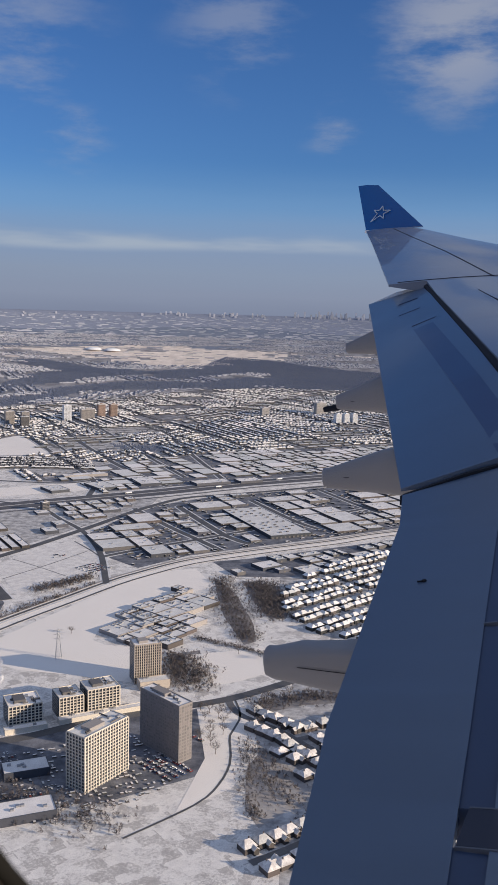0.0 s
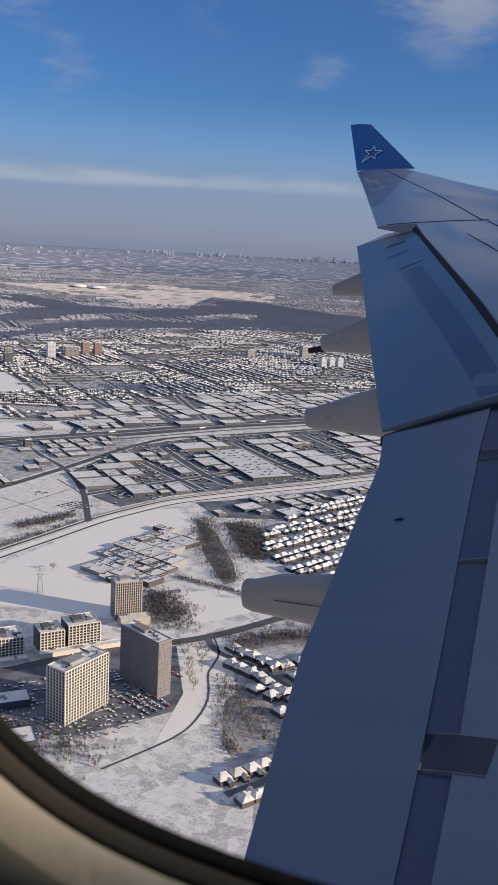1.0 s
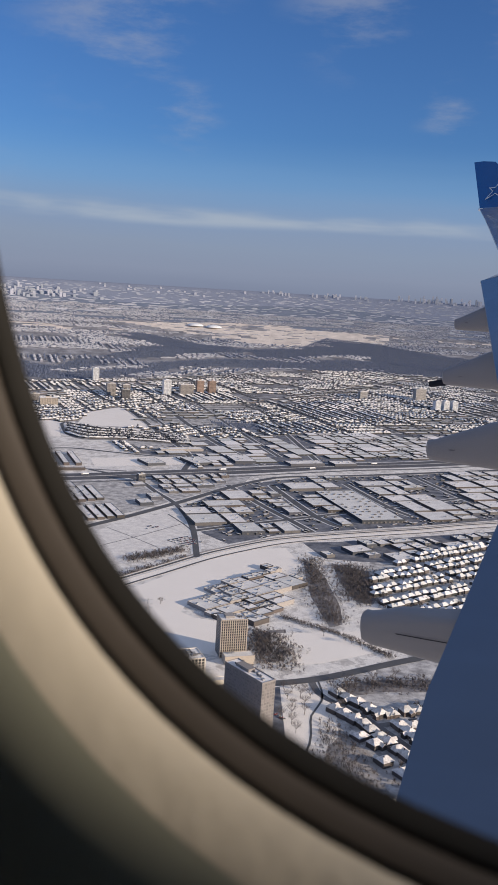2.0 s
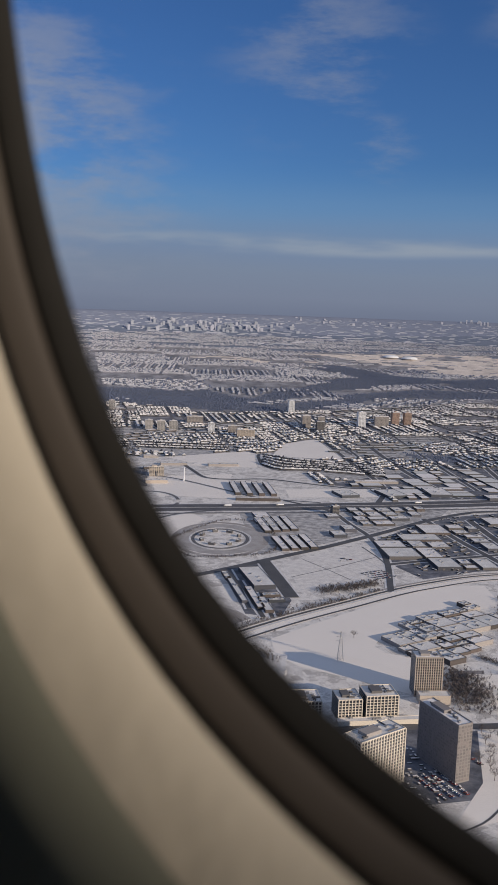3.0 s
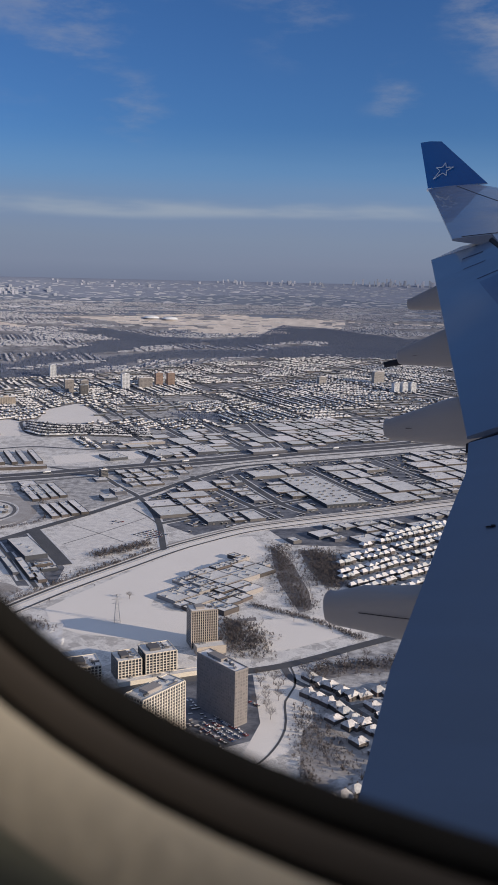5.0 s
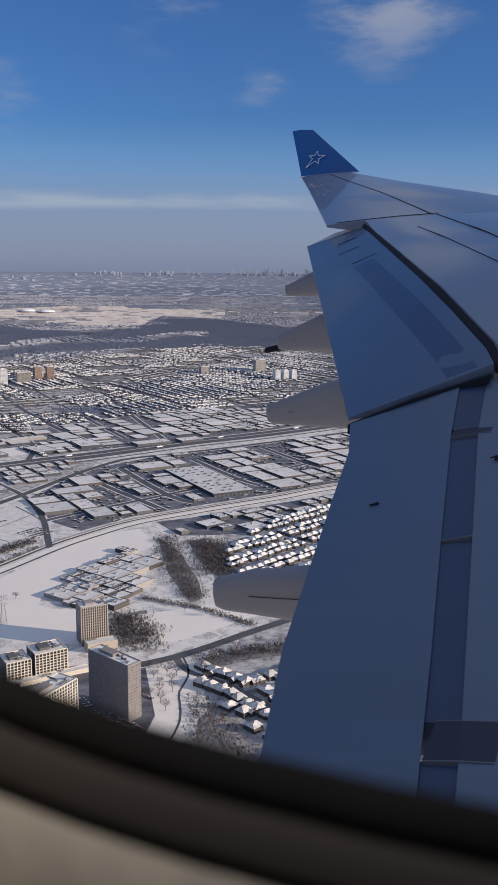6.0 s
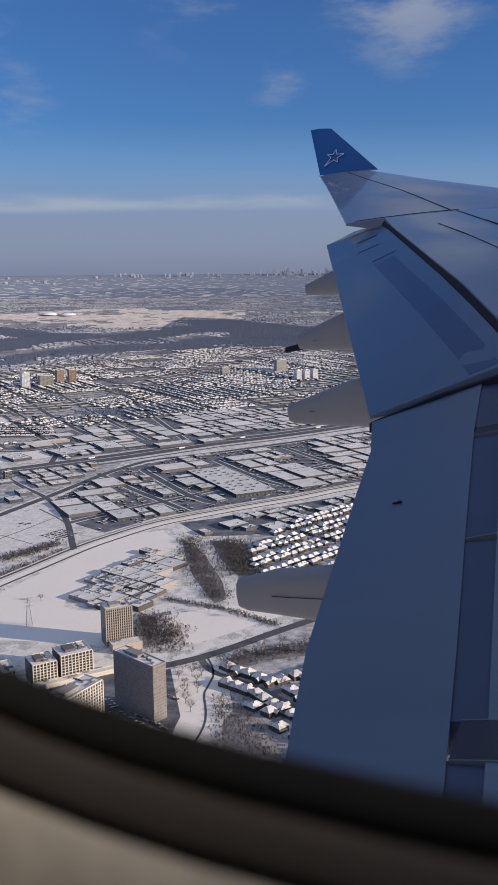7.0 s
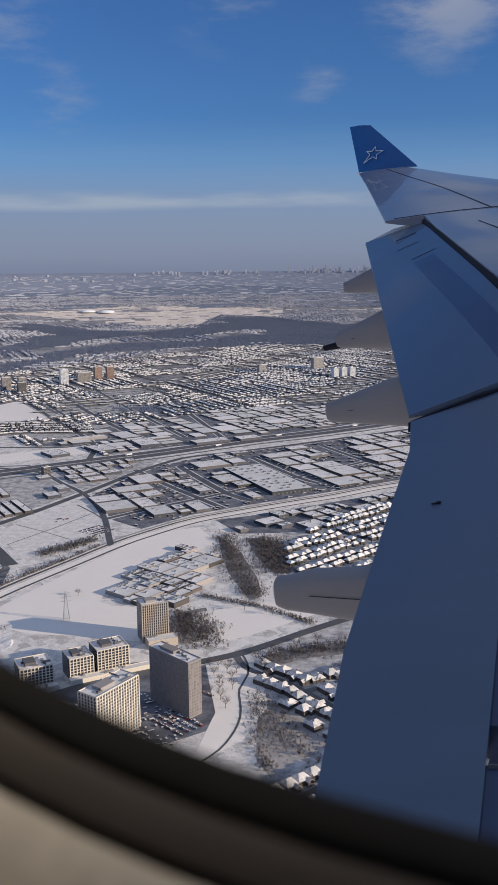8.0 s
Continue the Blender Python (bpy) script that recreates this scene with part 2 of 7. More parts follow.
M_DARKC = material("dark_cladding", (0.13, 0.122, 0.12), 0.6, grain=0.10, grain_scale=0.5)
M_GREY = material("grey_cladding", (0.33, 0.30, 0.28), 0.7, grain=0.10, grain_scale=0.5)
M_GLASS = material("window_glass", (0.03, 0.035, 0.045), 0.12, spread=0.3)
M_TINT = material("tinted_glass", (0.20, 0.182, 0.175), 0.3, spread=0.25)
M_SLAB = material("slab_cladding", (0.255, 0.232, 0.222), 0.75, grain=0.10, grain_scale=0.5)
M_THICKET = material("thicket_floor", (0.165, 0.152, 0.155), 0.95, blotch=1.2, blotch_scale=0.05, second=(0.30, 0.282, 0.278), grain=0.35, grain_scale=0.35, per="world")
M_BARK = material("bare_twigs", (0.130, 0.112, 0.108), 0.9, spread=0.35, per="island")
# haze blue mixed into the far woods' base colour
M_FARWOOD = material("hazed_far_woods", (0.122, 0.148, 0.222), 0.95, spread=0.2, per="island")
M_TRUNK = material("bark", (0.13, 0.10, 0.085), 0.9, grain=0.2, grain_scale=3.0)
# base colour shifted from brown to blue-grey for haze
M_WOOD = material("hazed_winter_woods", (0.072, 0.076, 0.094), 0.9, spread=0.45, per="island")
M_STEEL = material("galvanised_steel", (0.40, 0.40, 0.41), 0.45, metal=0.7, grain=0.1, grain_scale=2.0)
M_TYRE = material("tyre_rubber", (0.03, 0.03, 0.03), 0.85)
# M_HAZEW to M_HORWOOD: distance haze painted into the base colours
M_HAZEW = material("hazed_far_walls", (0.23, 0.235, 0.275), 0.85, spread=0.3, per="island")
M_HAZER = material("hazed_roof_snow", (0.47, 0.475, 0.51), 0.8, spread=0.14, per="island")
M_HORIZON = material("hazed_horizon_land", (0.180, 0.210, 0.290), 0.95, blotch=1.3, blotch_scale=0.008, second=(0.205, 0.235, 0.312), grain=0.15, grain_scale=0.04, per="world")
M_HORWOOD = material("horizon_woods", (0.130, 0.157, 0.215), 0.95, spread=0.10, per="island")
# one grey paint split in two: M_FLAP holds the shade, M_WING the sky sheen
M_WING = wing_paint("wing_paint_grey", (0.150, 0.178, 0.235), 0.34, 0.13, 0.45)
M_FLAP = wing_paint("flap_paint_shade_blue", (0.060, 0.098, 0.168), 0.36, 0.14, 0.25)
M_FAIR = wing_paint("fairing_paint", (0.225, 0.218, 0.228), 0.5, 0.07)
M_PANEL = wing_paint("panel_paint_blue", (0.014, 0.019, 0.040), 0.6, 0.10)
# blue of a reflection on the outboard flap, put into paint
M_STRIP = wing_paint("flap_reflection_blue", (0.013, 0.036, 0.115), 0.4, 0.12, 0.2)
M_SHROUD = wing_paint("shroud_blue", (0.022, 0.045, 0.108), 0.45, 0.10)
M_BLUE = wing_paint("livery_blue", (0.002, 0.098, 0.32), 0.33, 0.05, 0.3)
M_WHITEP = material("white_paint", (0.75, 0.76, 0.78), 0.4)
M_EDGE = material("sealant_line", (0.085, 0.10, 0.135), 0.5)
M_SEAM = material("black_seal", (0.016, 0.018, 0.026), 0.9, spec=0.2)
M_RUB = material("window_rubber", (0.015, 0.0145, 0.013), 0.7, spec=0.22, grain=0.25, grain_scale=60.0)
# bezel beige cut to about a tenth: the ring's shade sits in its colour
M_INNER = material("inner_ring", (0.050, 0.043, 0.036), 0.6, spec=0.25, grain=0.12, grain_scale=40.0)
M_BEZEL = material("bezel_plastic", (0.46, 0.43, 0.36), 0.5, grain=0.05, grain_scale=80.0, blotch=0.10, blotch_scale=9.0, bump=0.03)
# olive tone of the shade beyond the bezel, put into the plastic's colour
M_REVEAL = material("shaded_reveal_plastic", (0.31, 0.33, 0.27), 0.6, grain=0.05, grain_scale=60.0, blotch=0.08, blotch_scale=7.0)
M_CABIN = material("cabin_panel", (0.45, 0.45, 0.42), 0.7, grain=0.05, grain_scale=30.0)
M_PANE = clear_pane()

# ---------------------------------------------------------------- mesh helpers


class Build:
    """Gathers polygons for one mesh."""

    def __init__(self):
        self.v, self.f, self.m = [], [], []

    def poly(self, pts, mi=0):
        k = len(self.v)
        self.v.extend(tuple(p) for p in pts)
        self.f.append(tuple(range(k, k + len(pts))))
        self.m.append(mi)

    def prism(self, base, z0, z1, mi=0, top=None, bottom=True):
        k, c = len(self.v), len(base)
        self.v.extend((x, y, z0) for x, y in base)
        self.v.extend((x, y, z1) for x, y in base)
        for i in range(c):
            j = (i + 1) % c
            self.f.append((k + i, k + j, k + c + j, k + c + i))
            self.m.append(mi)
        self.f.append(tuple(range(k + c, k + 2 * c)))
        self.m.append(mi if top is None else top)
        if bottom:
            self.f.append(tuple(reversed(range(k, k + c))))
            self.m.append(mi)
        return self

    def box(self, cx, cy, z0, sx, sy, h, rot=0.0, mi=0, top=None):
        c, s = math.cos(rot), math.sin(rot)
        base = [(cx + x * c - y * s, cy + x * s + y * c) for x, y in ((-sx / 2, -sy / 2), (sx / 2, -sy / 2), (sx / 2, sy / 2), (-sx / 2, sy / 2))]
        return self.prism(base, z0, z0 + h, mi, top)

    def tube(self, a, b, r0, r1=None, n=6, mi=0):
        a, b = Vector(a), Vector(b)
        r1 = r0 if r1 is None else r1
        q = (b - a).to_track_quat("Z", "Y")
        k = len(self.v)
        for c, r in ((a, r0), (b, r1)):
            for i in range(n):
                w = 2 * math.pi * i / n
                self.v.append(tuple(c + q @ Vector((r * math.cos(w), r * math.sin(w), 0))))
        for i in range(n):
            j = (i + 1) % n
            self.f.append((k + i, k + j, k + n + j, k + n + i))
            self.m.append(mi)
        self.f += [tuple(reversed(range(k, k + n))), tuple(range(k + n, k + 2 * n))]
        self.m += [mi, mi]
        return self

    def loft(self, rings, mi=0, closed=True, caps=True):
        k, c = len(self.v), len(rings[0])
        for r in rings:
            self.v.extend(tuple(p) for p in r)
        for a in range(len(rings) - 1):
            for i in range(c if closed else c - 1):
                j = (i + 1) % c
                self.f.append((k + a * c + i, k + a * c + j, k + (a + 1) * c + j, k + (a + 1) * c + i))
                self.m.append(mi)
        if caps:
            self.f += [tuple(reversed(range(k, k + c))), tuple(range(k + (len(rings) - 1) * c, k + len(rings) * c))]
            self.m += [mi, mi]
        return self

    def mesh(self, name, mats, smooth=False, recalc=True):
        me = bpy.data.meshes.new(name)
        me.from_pydata(self.v, [], self.f)
        for m in mats if isinstance(mats, (list, tuple)) else [mats]:
            me.materials.append(m)
        me.polygons.foreach_set("material_index", self.m)
        if recalc:
            bm = bmesh.new()
            bm.from_mesh(me)
            bmesh.ops.recalc_face_normals(bm, faces=bm.faces)
            bm.to_mesh(me)
            bm.free()
        if smooth:
            me.polygons.foreach_set("use_smooth", [True] * len(me.polygons))
            me.set_sharp_from_angle(angle=radians(40))
        return me


def empty(name, m, label="", category="", group="", kind=""):
    ob = new(name)
    ob.matrix_world = m
    return tagged(ob, label, category, group, kind)


def part(name, data, mats, parent, label="", smooth=False, recalc=True):
    me = data.mesh(name, mats, smooth, recalc) if isinstance(data, Build) else data
    ob = new(name, me)
    ob.parent = parent
    return tagged(ob, label)


def single(name, data, mats, label, category="", kind="", group="", smooth=False, recalc=True):
    me = data.mesh(name, mats, smooth, recalc) if isinstance(data, Build) else data
    return tagged(new(name, me), label, category, group, kind)


# ---------------------------------------------------------------- the land: level near by, pulled in and lifted far off to fit the camera's view
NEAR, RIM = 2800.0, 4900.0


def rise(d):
    """Share of the eye's height that the far land still lies below it: raised far off to fit the skyline in the view.
    """
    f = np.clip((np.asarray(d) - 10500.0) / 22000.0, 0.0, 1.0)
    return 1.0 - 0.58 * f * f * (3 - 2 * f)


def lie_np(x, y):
    """Places on the land of spots given in plain map metres: x, y, height, size factor. Far spots are pulled in along
    the camera's sight lines.
    """
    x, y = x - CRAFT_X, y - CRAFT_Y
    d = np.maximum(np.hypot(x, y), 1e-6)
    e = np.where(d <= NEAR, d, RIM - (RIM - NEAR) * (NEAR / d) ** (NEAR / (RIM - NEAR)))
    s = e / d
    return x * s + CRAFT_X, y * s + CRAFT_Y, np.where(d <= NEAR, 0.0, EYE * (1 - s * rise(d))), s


def lie(x, y):
    """The same for one spot."""
    return tuple(float(q) for q in lie_np(np.float64(x), np.float64(y)))


def inside(poly, x, y):
    """Which of the points x, y (arrays) lie in the polygon."""
    r = np.zeros(len(x), bool)
    for (ax, ay), (bx, by) in zip(poly, poly[1:] + poly[:1]):
        if ay == by:
            continue
        c = (ay > y) != (by > y)
        r ^= c & (x < (bx - ax) * (y - ay) / (by - ay) + ax)
    return r


def off_line(line, x, y):
    """Distance of points from a polyline."""
    best = np.full(len(x), 1e9)
    for (ax, ay), (bx, by) in zip(line, line[1:]):
        dx, dy = bx - ax, by - ay
        t = np.clip(((x - ax) * dx + (y - ay) * dy) / (dx * dx + dy * dy), 0, 1)
        best = np.minimum(best, np.hypot(x - ax - t * dx, y - ay - t * dy))
    return best


def smooth_line(pts, step=25.0):
    """A rounded run through the given bends."""
    out = []
    p = [pts[0]] + list(pts) + [pts[-1]]
    for i in range(1, len(p) - 2):
        a, b, c, d = (np.array(q, float) for q in p[i - 1:i + 3])
        k = max(2, int(np.linalg.norm(c - b) / step))
        for j in range(k):
            t = j / k
            out.append(tuple(0.5 * (2 * b + (c - a) * t + (2 * a - 5 * b + 4 * c - d) * t * t + (3 * b - a - 3 * c + d) * t ** 3)))
    out.append(tuple(pts[-1]))
    return out


def ribbon(b, line, width, lift, mi=0, side=0.0, thick=0.0):
    """A strip along a line, side metres to its left."""
    left, right = [], []
    for i, p in enumerate(line):
        a, c = line[max(i - 1, 0)], line[min(i + 1, len(line) - 1)]
        dx, dy = c[0] - a[0], c[1] - a[1]
        l = math.hypot(dx, dy) or 1
        nx, ny = -dy / l, dx / l
        for arr, o in ((left, side + width / 2), (right, side - width / 2)):
            x, y, z, s = lie(p[0] + nx * o, p[1] + ny * o)
            arr.append((x, y, z + lift * (1 + max(0, math.hypot(*p) - 2500) / 700)))
    if thick:
        b.loft([[l, r, (r[0], r[1], r[2] - thick), (l[0], l[1], l[2] - thick)] for l, r in zip(left, right)], mi)
    else:
        b.loft([[l, r] for l, r in zip(left, right)], mi, closed=False, caps=False)


def patch(b, poly, lift, mi=0):
    b.poly([(*lie(x, y)[:2], lie(x, y)[2] + lift) for x, y in poly], mi)


FREEWAY = smooth_line([(-2400, 480), (-1500, 1100), (-881, 1518), (-734, 1621), (-637, 1680), (-537, 1739), (-445, 1805), (-330, 1885), (-215, 1966), (-34, 2105), (177, 2240), (600, 2560), (1500, 3230), (3000, 4250)], 60)
ARTERIAL = smooth_line([(-110, 360), (-230, 560), (-302, 688), (-345, 756), (-385, 818), (-428, 882), (-482, 958), (-530, 1070), (-631, 1259), (-716, 1396), (-798, 1530), (-904, 1692), (-1042, 1891), (-1211, 2148), (-1432, 2493), (-1640, 2844), (-2036, 3489), (-2909, 4880), (-4200, 6980)], 40)
RAIL = smooth_line([(-640, 380), (-520, 590), (-405, 805), (-360, 905), (-327, 986), (-285, 1078), (-230, 1180), (-185, 1264), (-147, 1320), (-81, 1400), (10, 1468), (95, 1525), (162, 1568), (241, 1630), (332, 1690), (620, 1900), (1000, 2180)], 25)
CROSS = smooth_line([(-575, 1105), (-520, 1150), (-477, 1223), (-424, 1331), (-365, 1450), (-330, 1530), (-290, 1625), (-240, 1755), (-201, 1835), (-171, 1885), (-138, 1922), (-28, 1985), (105, 2070), (420, 2290)], 25)
LANES = [([(-958, 2123), (-885, 2038), (-817, 1967), (-754, 1980), (-679, 2029), (-567, 2025), (-450, 2029), (-389, 2090), (-344, 2139)], 11), ([(-1035, 3286), (-874, 2983), (-557, 2380), (-399, 2083), (-365, 1895)], 13), ([(-756, 2862), (-445, 2256), (-399, 2158)], 9),
         ([(-858, 3261), (-724, 2995), (-446, 2422), (-264, 2105), (-208, 2034)], 15), ([(-609, 3074), (-425, 2666), (-299, 2399), (-183, 2156)], 11), ([(-374, 3025), (-176, 2416), (-84, 2135)], 13), ([(-557, 1808), (-439, 1758), (-368, 1663), (-308, 1583), (-262, 1489), (-231, 1406), (-202, 1297), (-192, 1259)], 10),
         ([(-244, 1784), (-150, 1637), (-80, 1540), (-36, 1477)], 12), ([(-231, 1406), (-193, 1446), (-146, 1490), (-63, 1568), (52, 1679), (249, 1877)], 11), ([(-154, 1819), (-143, 1791), (-37, 1584), (13, 1529)], 14), ([(-6, 1909), (92, 1723), (141, 1661)], 12), ([(151, 2053), (230, 1898), (288, 1805)], 12),
         ([(-428, 1334), (-373, 1250), (-317, 1163)], 22), ([(-462, 1263), (-408, 1178), (-354, 1087)], 7), ([(-418, 1206), (-324, 1063)], 7), ([(-368, 1167), (-312, 1067)], 6), ([(-798, 2286), (-835, 2398), (-704, 2358), (-553, 2364)], 9), ([(-798, 2286), (-757, 2210), (-694, 2163), (-617, 2197), (-491, 2207), (-421, 2206)], 9)]
CURVED = [(-850, 2405), (-798, 2286), (-757, 2197), (-705, 2146), (-418, 2189), (-428, 2316), (-556, 2379)]
MIDROAD = smooth_line([(-420, 585), (-300, 680), (-215, 733), (-165, 760), (-137, 781), (-97, 806), (-55, 828), (-15, 848), (22, 868), (63, 900), (119, 949), (260, 1060), (420, 1160)], 20)
ROAD_A = smooth_line([(62, 577), (102, 608), (154, 659), (215, 722), (300, 810), (420, 930)], 12)
ROAD_B = smooth_line([(118, 560), (165, 605), (230, 672), (330, 780), (440, 880)], 12)
ROAD_C = smooth_line([(96, 782), (150, 815), (200, 848), (300, 935), (400, 1030)], 12)
DRIVE = smooth_line([(-40, 600), (11, 655), (28, 690), (35, 728), (33, 760), (31, 785), (38, 820), (36, 845), (30, 868)], 12)
CRESCENT = smooth_line([(23, 866), (30, 845), (42, 828), (78, 801), (115, 760), (145, 722), (180, 680), (215, 630)], 12)
FIELD = [(-287, 991), (-262, 940), (-223, 920), (-165, 914), (-88, 900), (-94, 1006), (-142, 1010), (-160, 1025), (-160, 1054), (-150, 1089), (-112, 1180), (-29, 1270), (-68, 1362), (-110, 1340), (-160, 1275), (-192, 1212), (-258, 1062)]
PLAZA = [(-392, 1334), (-340, 1440), (-297, 1532), (-225, 1390), (-205, 1305), (-257, 1262), (-306, 1186)]
SCRUB = [(-500, 1110), (-365, 1072), (-338, 1052), (-362, 985), (-390, 940), (-440, 985)]
HEAP = [(-355, 885), (-335, 905), (-290, 945), (-250, 950), (-228, 880), (-265, 830), (-320, 812)]
SCHOOL = [(-162, 1028), (-147, 1137), (-80, 1273), (-13, 1231), (-4, 1137), (-35, 1031), (-110, 1009)]
TOWERS = [(-240, 720), (-169, 763), (-101, 810), (-17, 845), (20, 860), (27, 790), (20, 700), (0, 640), (-100, 600), (-240, 640)]
INDUSTRY = [(-215, 1400), (-295, 1540), (-250, 1700), (-195, 1830), (-110, 1920), (-20, 1975), (110, 2060), (420, 2275), (900, 2600), (1000, 2450), (640, 1960), (332, 1725), (162, 1605), (10, 1505), (-90, 1435), (-160, 1350)]
INDUSTRY_W = [(-440, 1360), (-470, 1400), (-600, 1650), (-445, 1765), (-330, 1845), (-210, 1915), (-215, 1830), (-290, 1660), (-370, 1480)]
WORKS = [(-45, 1405), (10, 1430), (90, 1480), (256, 1590), (420, 1700), (640, 1860), (640, 1760), (304, 1510), (180, 1400), (120, 1345), (60, 1330), (0, 1325)]
INDUSTRY_N = [(-340, 1944), (162, 2270), (585, 2673), (743, 2849), (507, 2945), (113, 2718), (-162, 2559), (-418, 2295), (-517, 2058)]
HOUSING = [[(-1166, 2128), (-1626, 3008), (-1969, 3470), (-1594, 3559), (-1256, 3367), (-985, 3668), (-295, 4859), (1180, 5235), (1866, 3993), (881, 2918), (142, 2264), (-340, 1928), (-556, 2057), (-752, 2356)],
           [(-2364, 2344), (-1696, 2318), (-1165, 2181), (-1675, 3112), (-2067, 3519), (-3542, 3249)], [(-1876, 989), (-990, 1500), (-1137, 1812), (-1382, 2013), (-2266, 2295), (-2563, 1385)],
           [(-992, 411), (-638, 425), (-520, 726), (-716, 1120), (-853, 1379), (-1482, 1058)], [(463, 469), (464, 1040), (740, 1685), (1174, 2327), (2158, 2736), (1761, 922)],
           [(51, 854), (105, 941), (257, 1063), (464, 1040), (463, 617), (305, 462), (99, 497), (65, 643), (58, 749)], [(57, 1172), (73, 1373), (241, 1539), (505, 1782), (740, 1685), (543, 1297), (287, 1117), (149, 1070)]]
VALLEY = [[(-545, 8054), (-179, 7683), (439, 6614), (900, 6300), (900, 5150), (369, 5117), (78, 5467), (-305, 6038), (-504, 5429), (-723, 5292), (-889, 5880), (-611, 6388)],
          [(-2300, 3400), (-1374, 3336), (-1350, 3842), (-1274, 4230), (-1337, 4509), (-1167, 4890), (-971, 5606), (-1022, 6054), (-1439, 6039), (-1514, 5275), (-1457, 4635), (-1513, 4372), (-1459, 3949), (-1676, 3818)],
          [(-4131, 3332), (-2264, 3353), (-1594, 3559), (-1256, 3367), (-1103, 3632), (-985, 3774), (-969, 4346), (-780, 4575), (-298, 4679), (-59, 4868), (688, 4792), (1475, 5247), (1476, 5828), (591, 5476), (-36, 5641), (-224, 5602), (-559, 5145), (-898, 5004), (-1131, 4487), (-1171, 4116), (-1231, 3817), (-1427, 3841), (-1848, 4216), (-2558, 3817), (-4131, 3755)],
          [(-488, 2659), (-373, 2523), (-271, 2537), (-333, 2677)], [(-2109, 6637), (-1423, 5713), (-982, 5466), (-745, 5793), (-1422, 6295), (-1912, 6962)]]
BRIGHT = [[(-2716, 8631), (-2009, 7434), (-1303, 6722), (-812, 6848), (-254, 7331), (73, 8042), (87, 9104), (-1013, 10118), (-2289, 9750)], [(107, 8788), (698, 9446), (1483, 9054), (892, 8502)], [(-3239, 6857), (-3042, 7393), (-2452, 7205), (-2650, 6722)]]
LANE_LINES = [(smooth_line(l, 25), w) for l, w in LANES]
MAIN = [(FREEWAY, 34), (ARTERIAL, 22), (RAIL, 26), (CROSS, 15), (MIDROAD, 14), (DRIVE, 10), (CRESCENT, 9), (ROAD_A, 9), (ROAD_B, 9), (ROAD_C, 9)] + [(l, w * 0.5 + 7) for l, w in LANE_LINES]


def build_land():
    b = Build()
    rings = [0.0, 300.0, 600.0] + [600 + 40 * i for i in range(1, 58)]
    d = 2900.0
    while d < 36000:
        rings.append(d)
        d *= 1.022
    turns = np.radians(np.concatenate([np.arange(-48, 24, 0.2), np.arange(24, 312, 4.0)]))      # finest where the window looks
    seg = len(turns)
    b.v.append((CRAFT_X, CRAFT_Y, 0))
    for r in rings[1:]:
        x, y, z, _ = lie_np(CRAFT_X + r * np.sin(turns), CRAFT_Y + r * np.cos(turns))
        b.v.extend(zip(x.tolist(), y.tolist(), np.broadcast_to(z, x.shape).tolist()))
    for i in range(seg):
        b.f.append((0, 1 + (i + 1) % seg, 1 + i))
    for k in range(len(rings) - 2):
        for i in range(seg):
            j = (i + 1) % seg
            b.f.append((1 + k * seg + i, 1 + k * seg + j, 1 + (k + 1) * seg + j, 1 + (k + 1) * seg + i))
    b.m = [0] * seg
    half = np.append((turns[1:] + turns[:-1]) / 2, turns[-1] + 0.03)
    mid = np.stack([np.repeat([0.5 * (rings[k + 1] + rings[k + 2]) for k in range(len(rings) - 2)], seg), np.tile(half, len(rings) - 2)], 1)
    x, y = CRAFT_X + mid[:, 0] * np.sin(mid[:, 1]), CRAFT_Y + mid[:, 0] * np.cos(mid[:, 1])
    # ground colour steps with distance, haze being painted into the far materials
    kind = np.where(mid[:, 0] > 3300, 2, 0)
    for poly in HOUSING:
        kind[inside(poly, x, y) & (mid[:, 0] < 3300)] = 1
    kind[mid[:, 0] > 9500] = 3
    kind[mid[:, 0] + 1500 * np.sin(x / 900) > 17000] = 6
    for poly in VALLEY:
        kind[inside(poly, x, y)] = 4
    wx = x + 260 * np.sin(y / 210 + 2 * np.sin(x / 330)) + 120 * np.sin(x / 90 + y / 130)
    wy = y + 330 * np.sin(x / 240 + 1.7 * np.sin(y / 410)) + 160 * np.sin(y / 120 - x / 75)
    for poly in BRIGHT:
        kind[inside(poly, wx, wy) & (np.sin(wx / 170) + np.sin(wy / 260 + 1) > -1.45)] = 5
    b.m += [int(q) for q in kind]
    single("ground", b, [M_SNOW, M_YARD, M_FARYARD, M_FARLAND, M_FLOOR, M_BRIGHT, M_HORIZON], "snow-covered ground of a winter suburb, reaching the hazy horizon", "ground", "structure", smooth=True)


build_land()


def strip(name, line, width, lift, mat, label, side=0.0, category="road"):
    b = Build()
    ribbon(b, line, width, lift, 0, side)
    return single(name, b, mat, label, category, "structure", recalc=False)


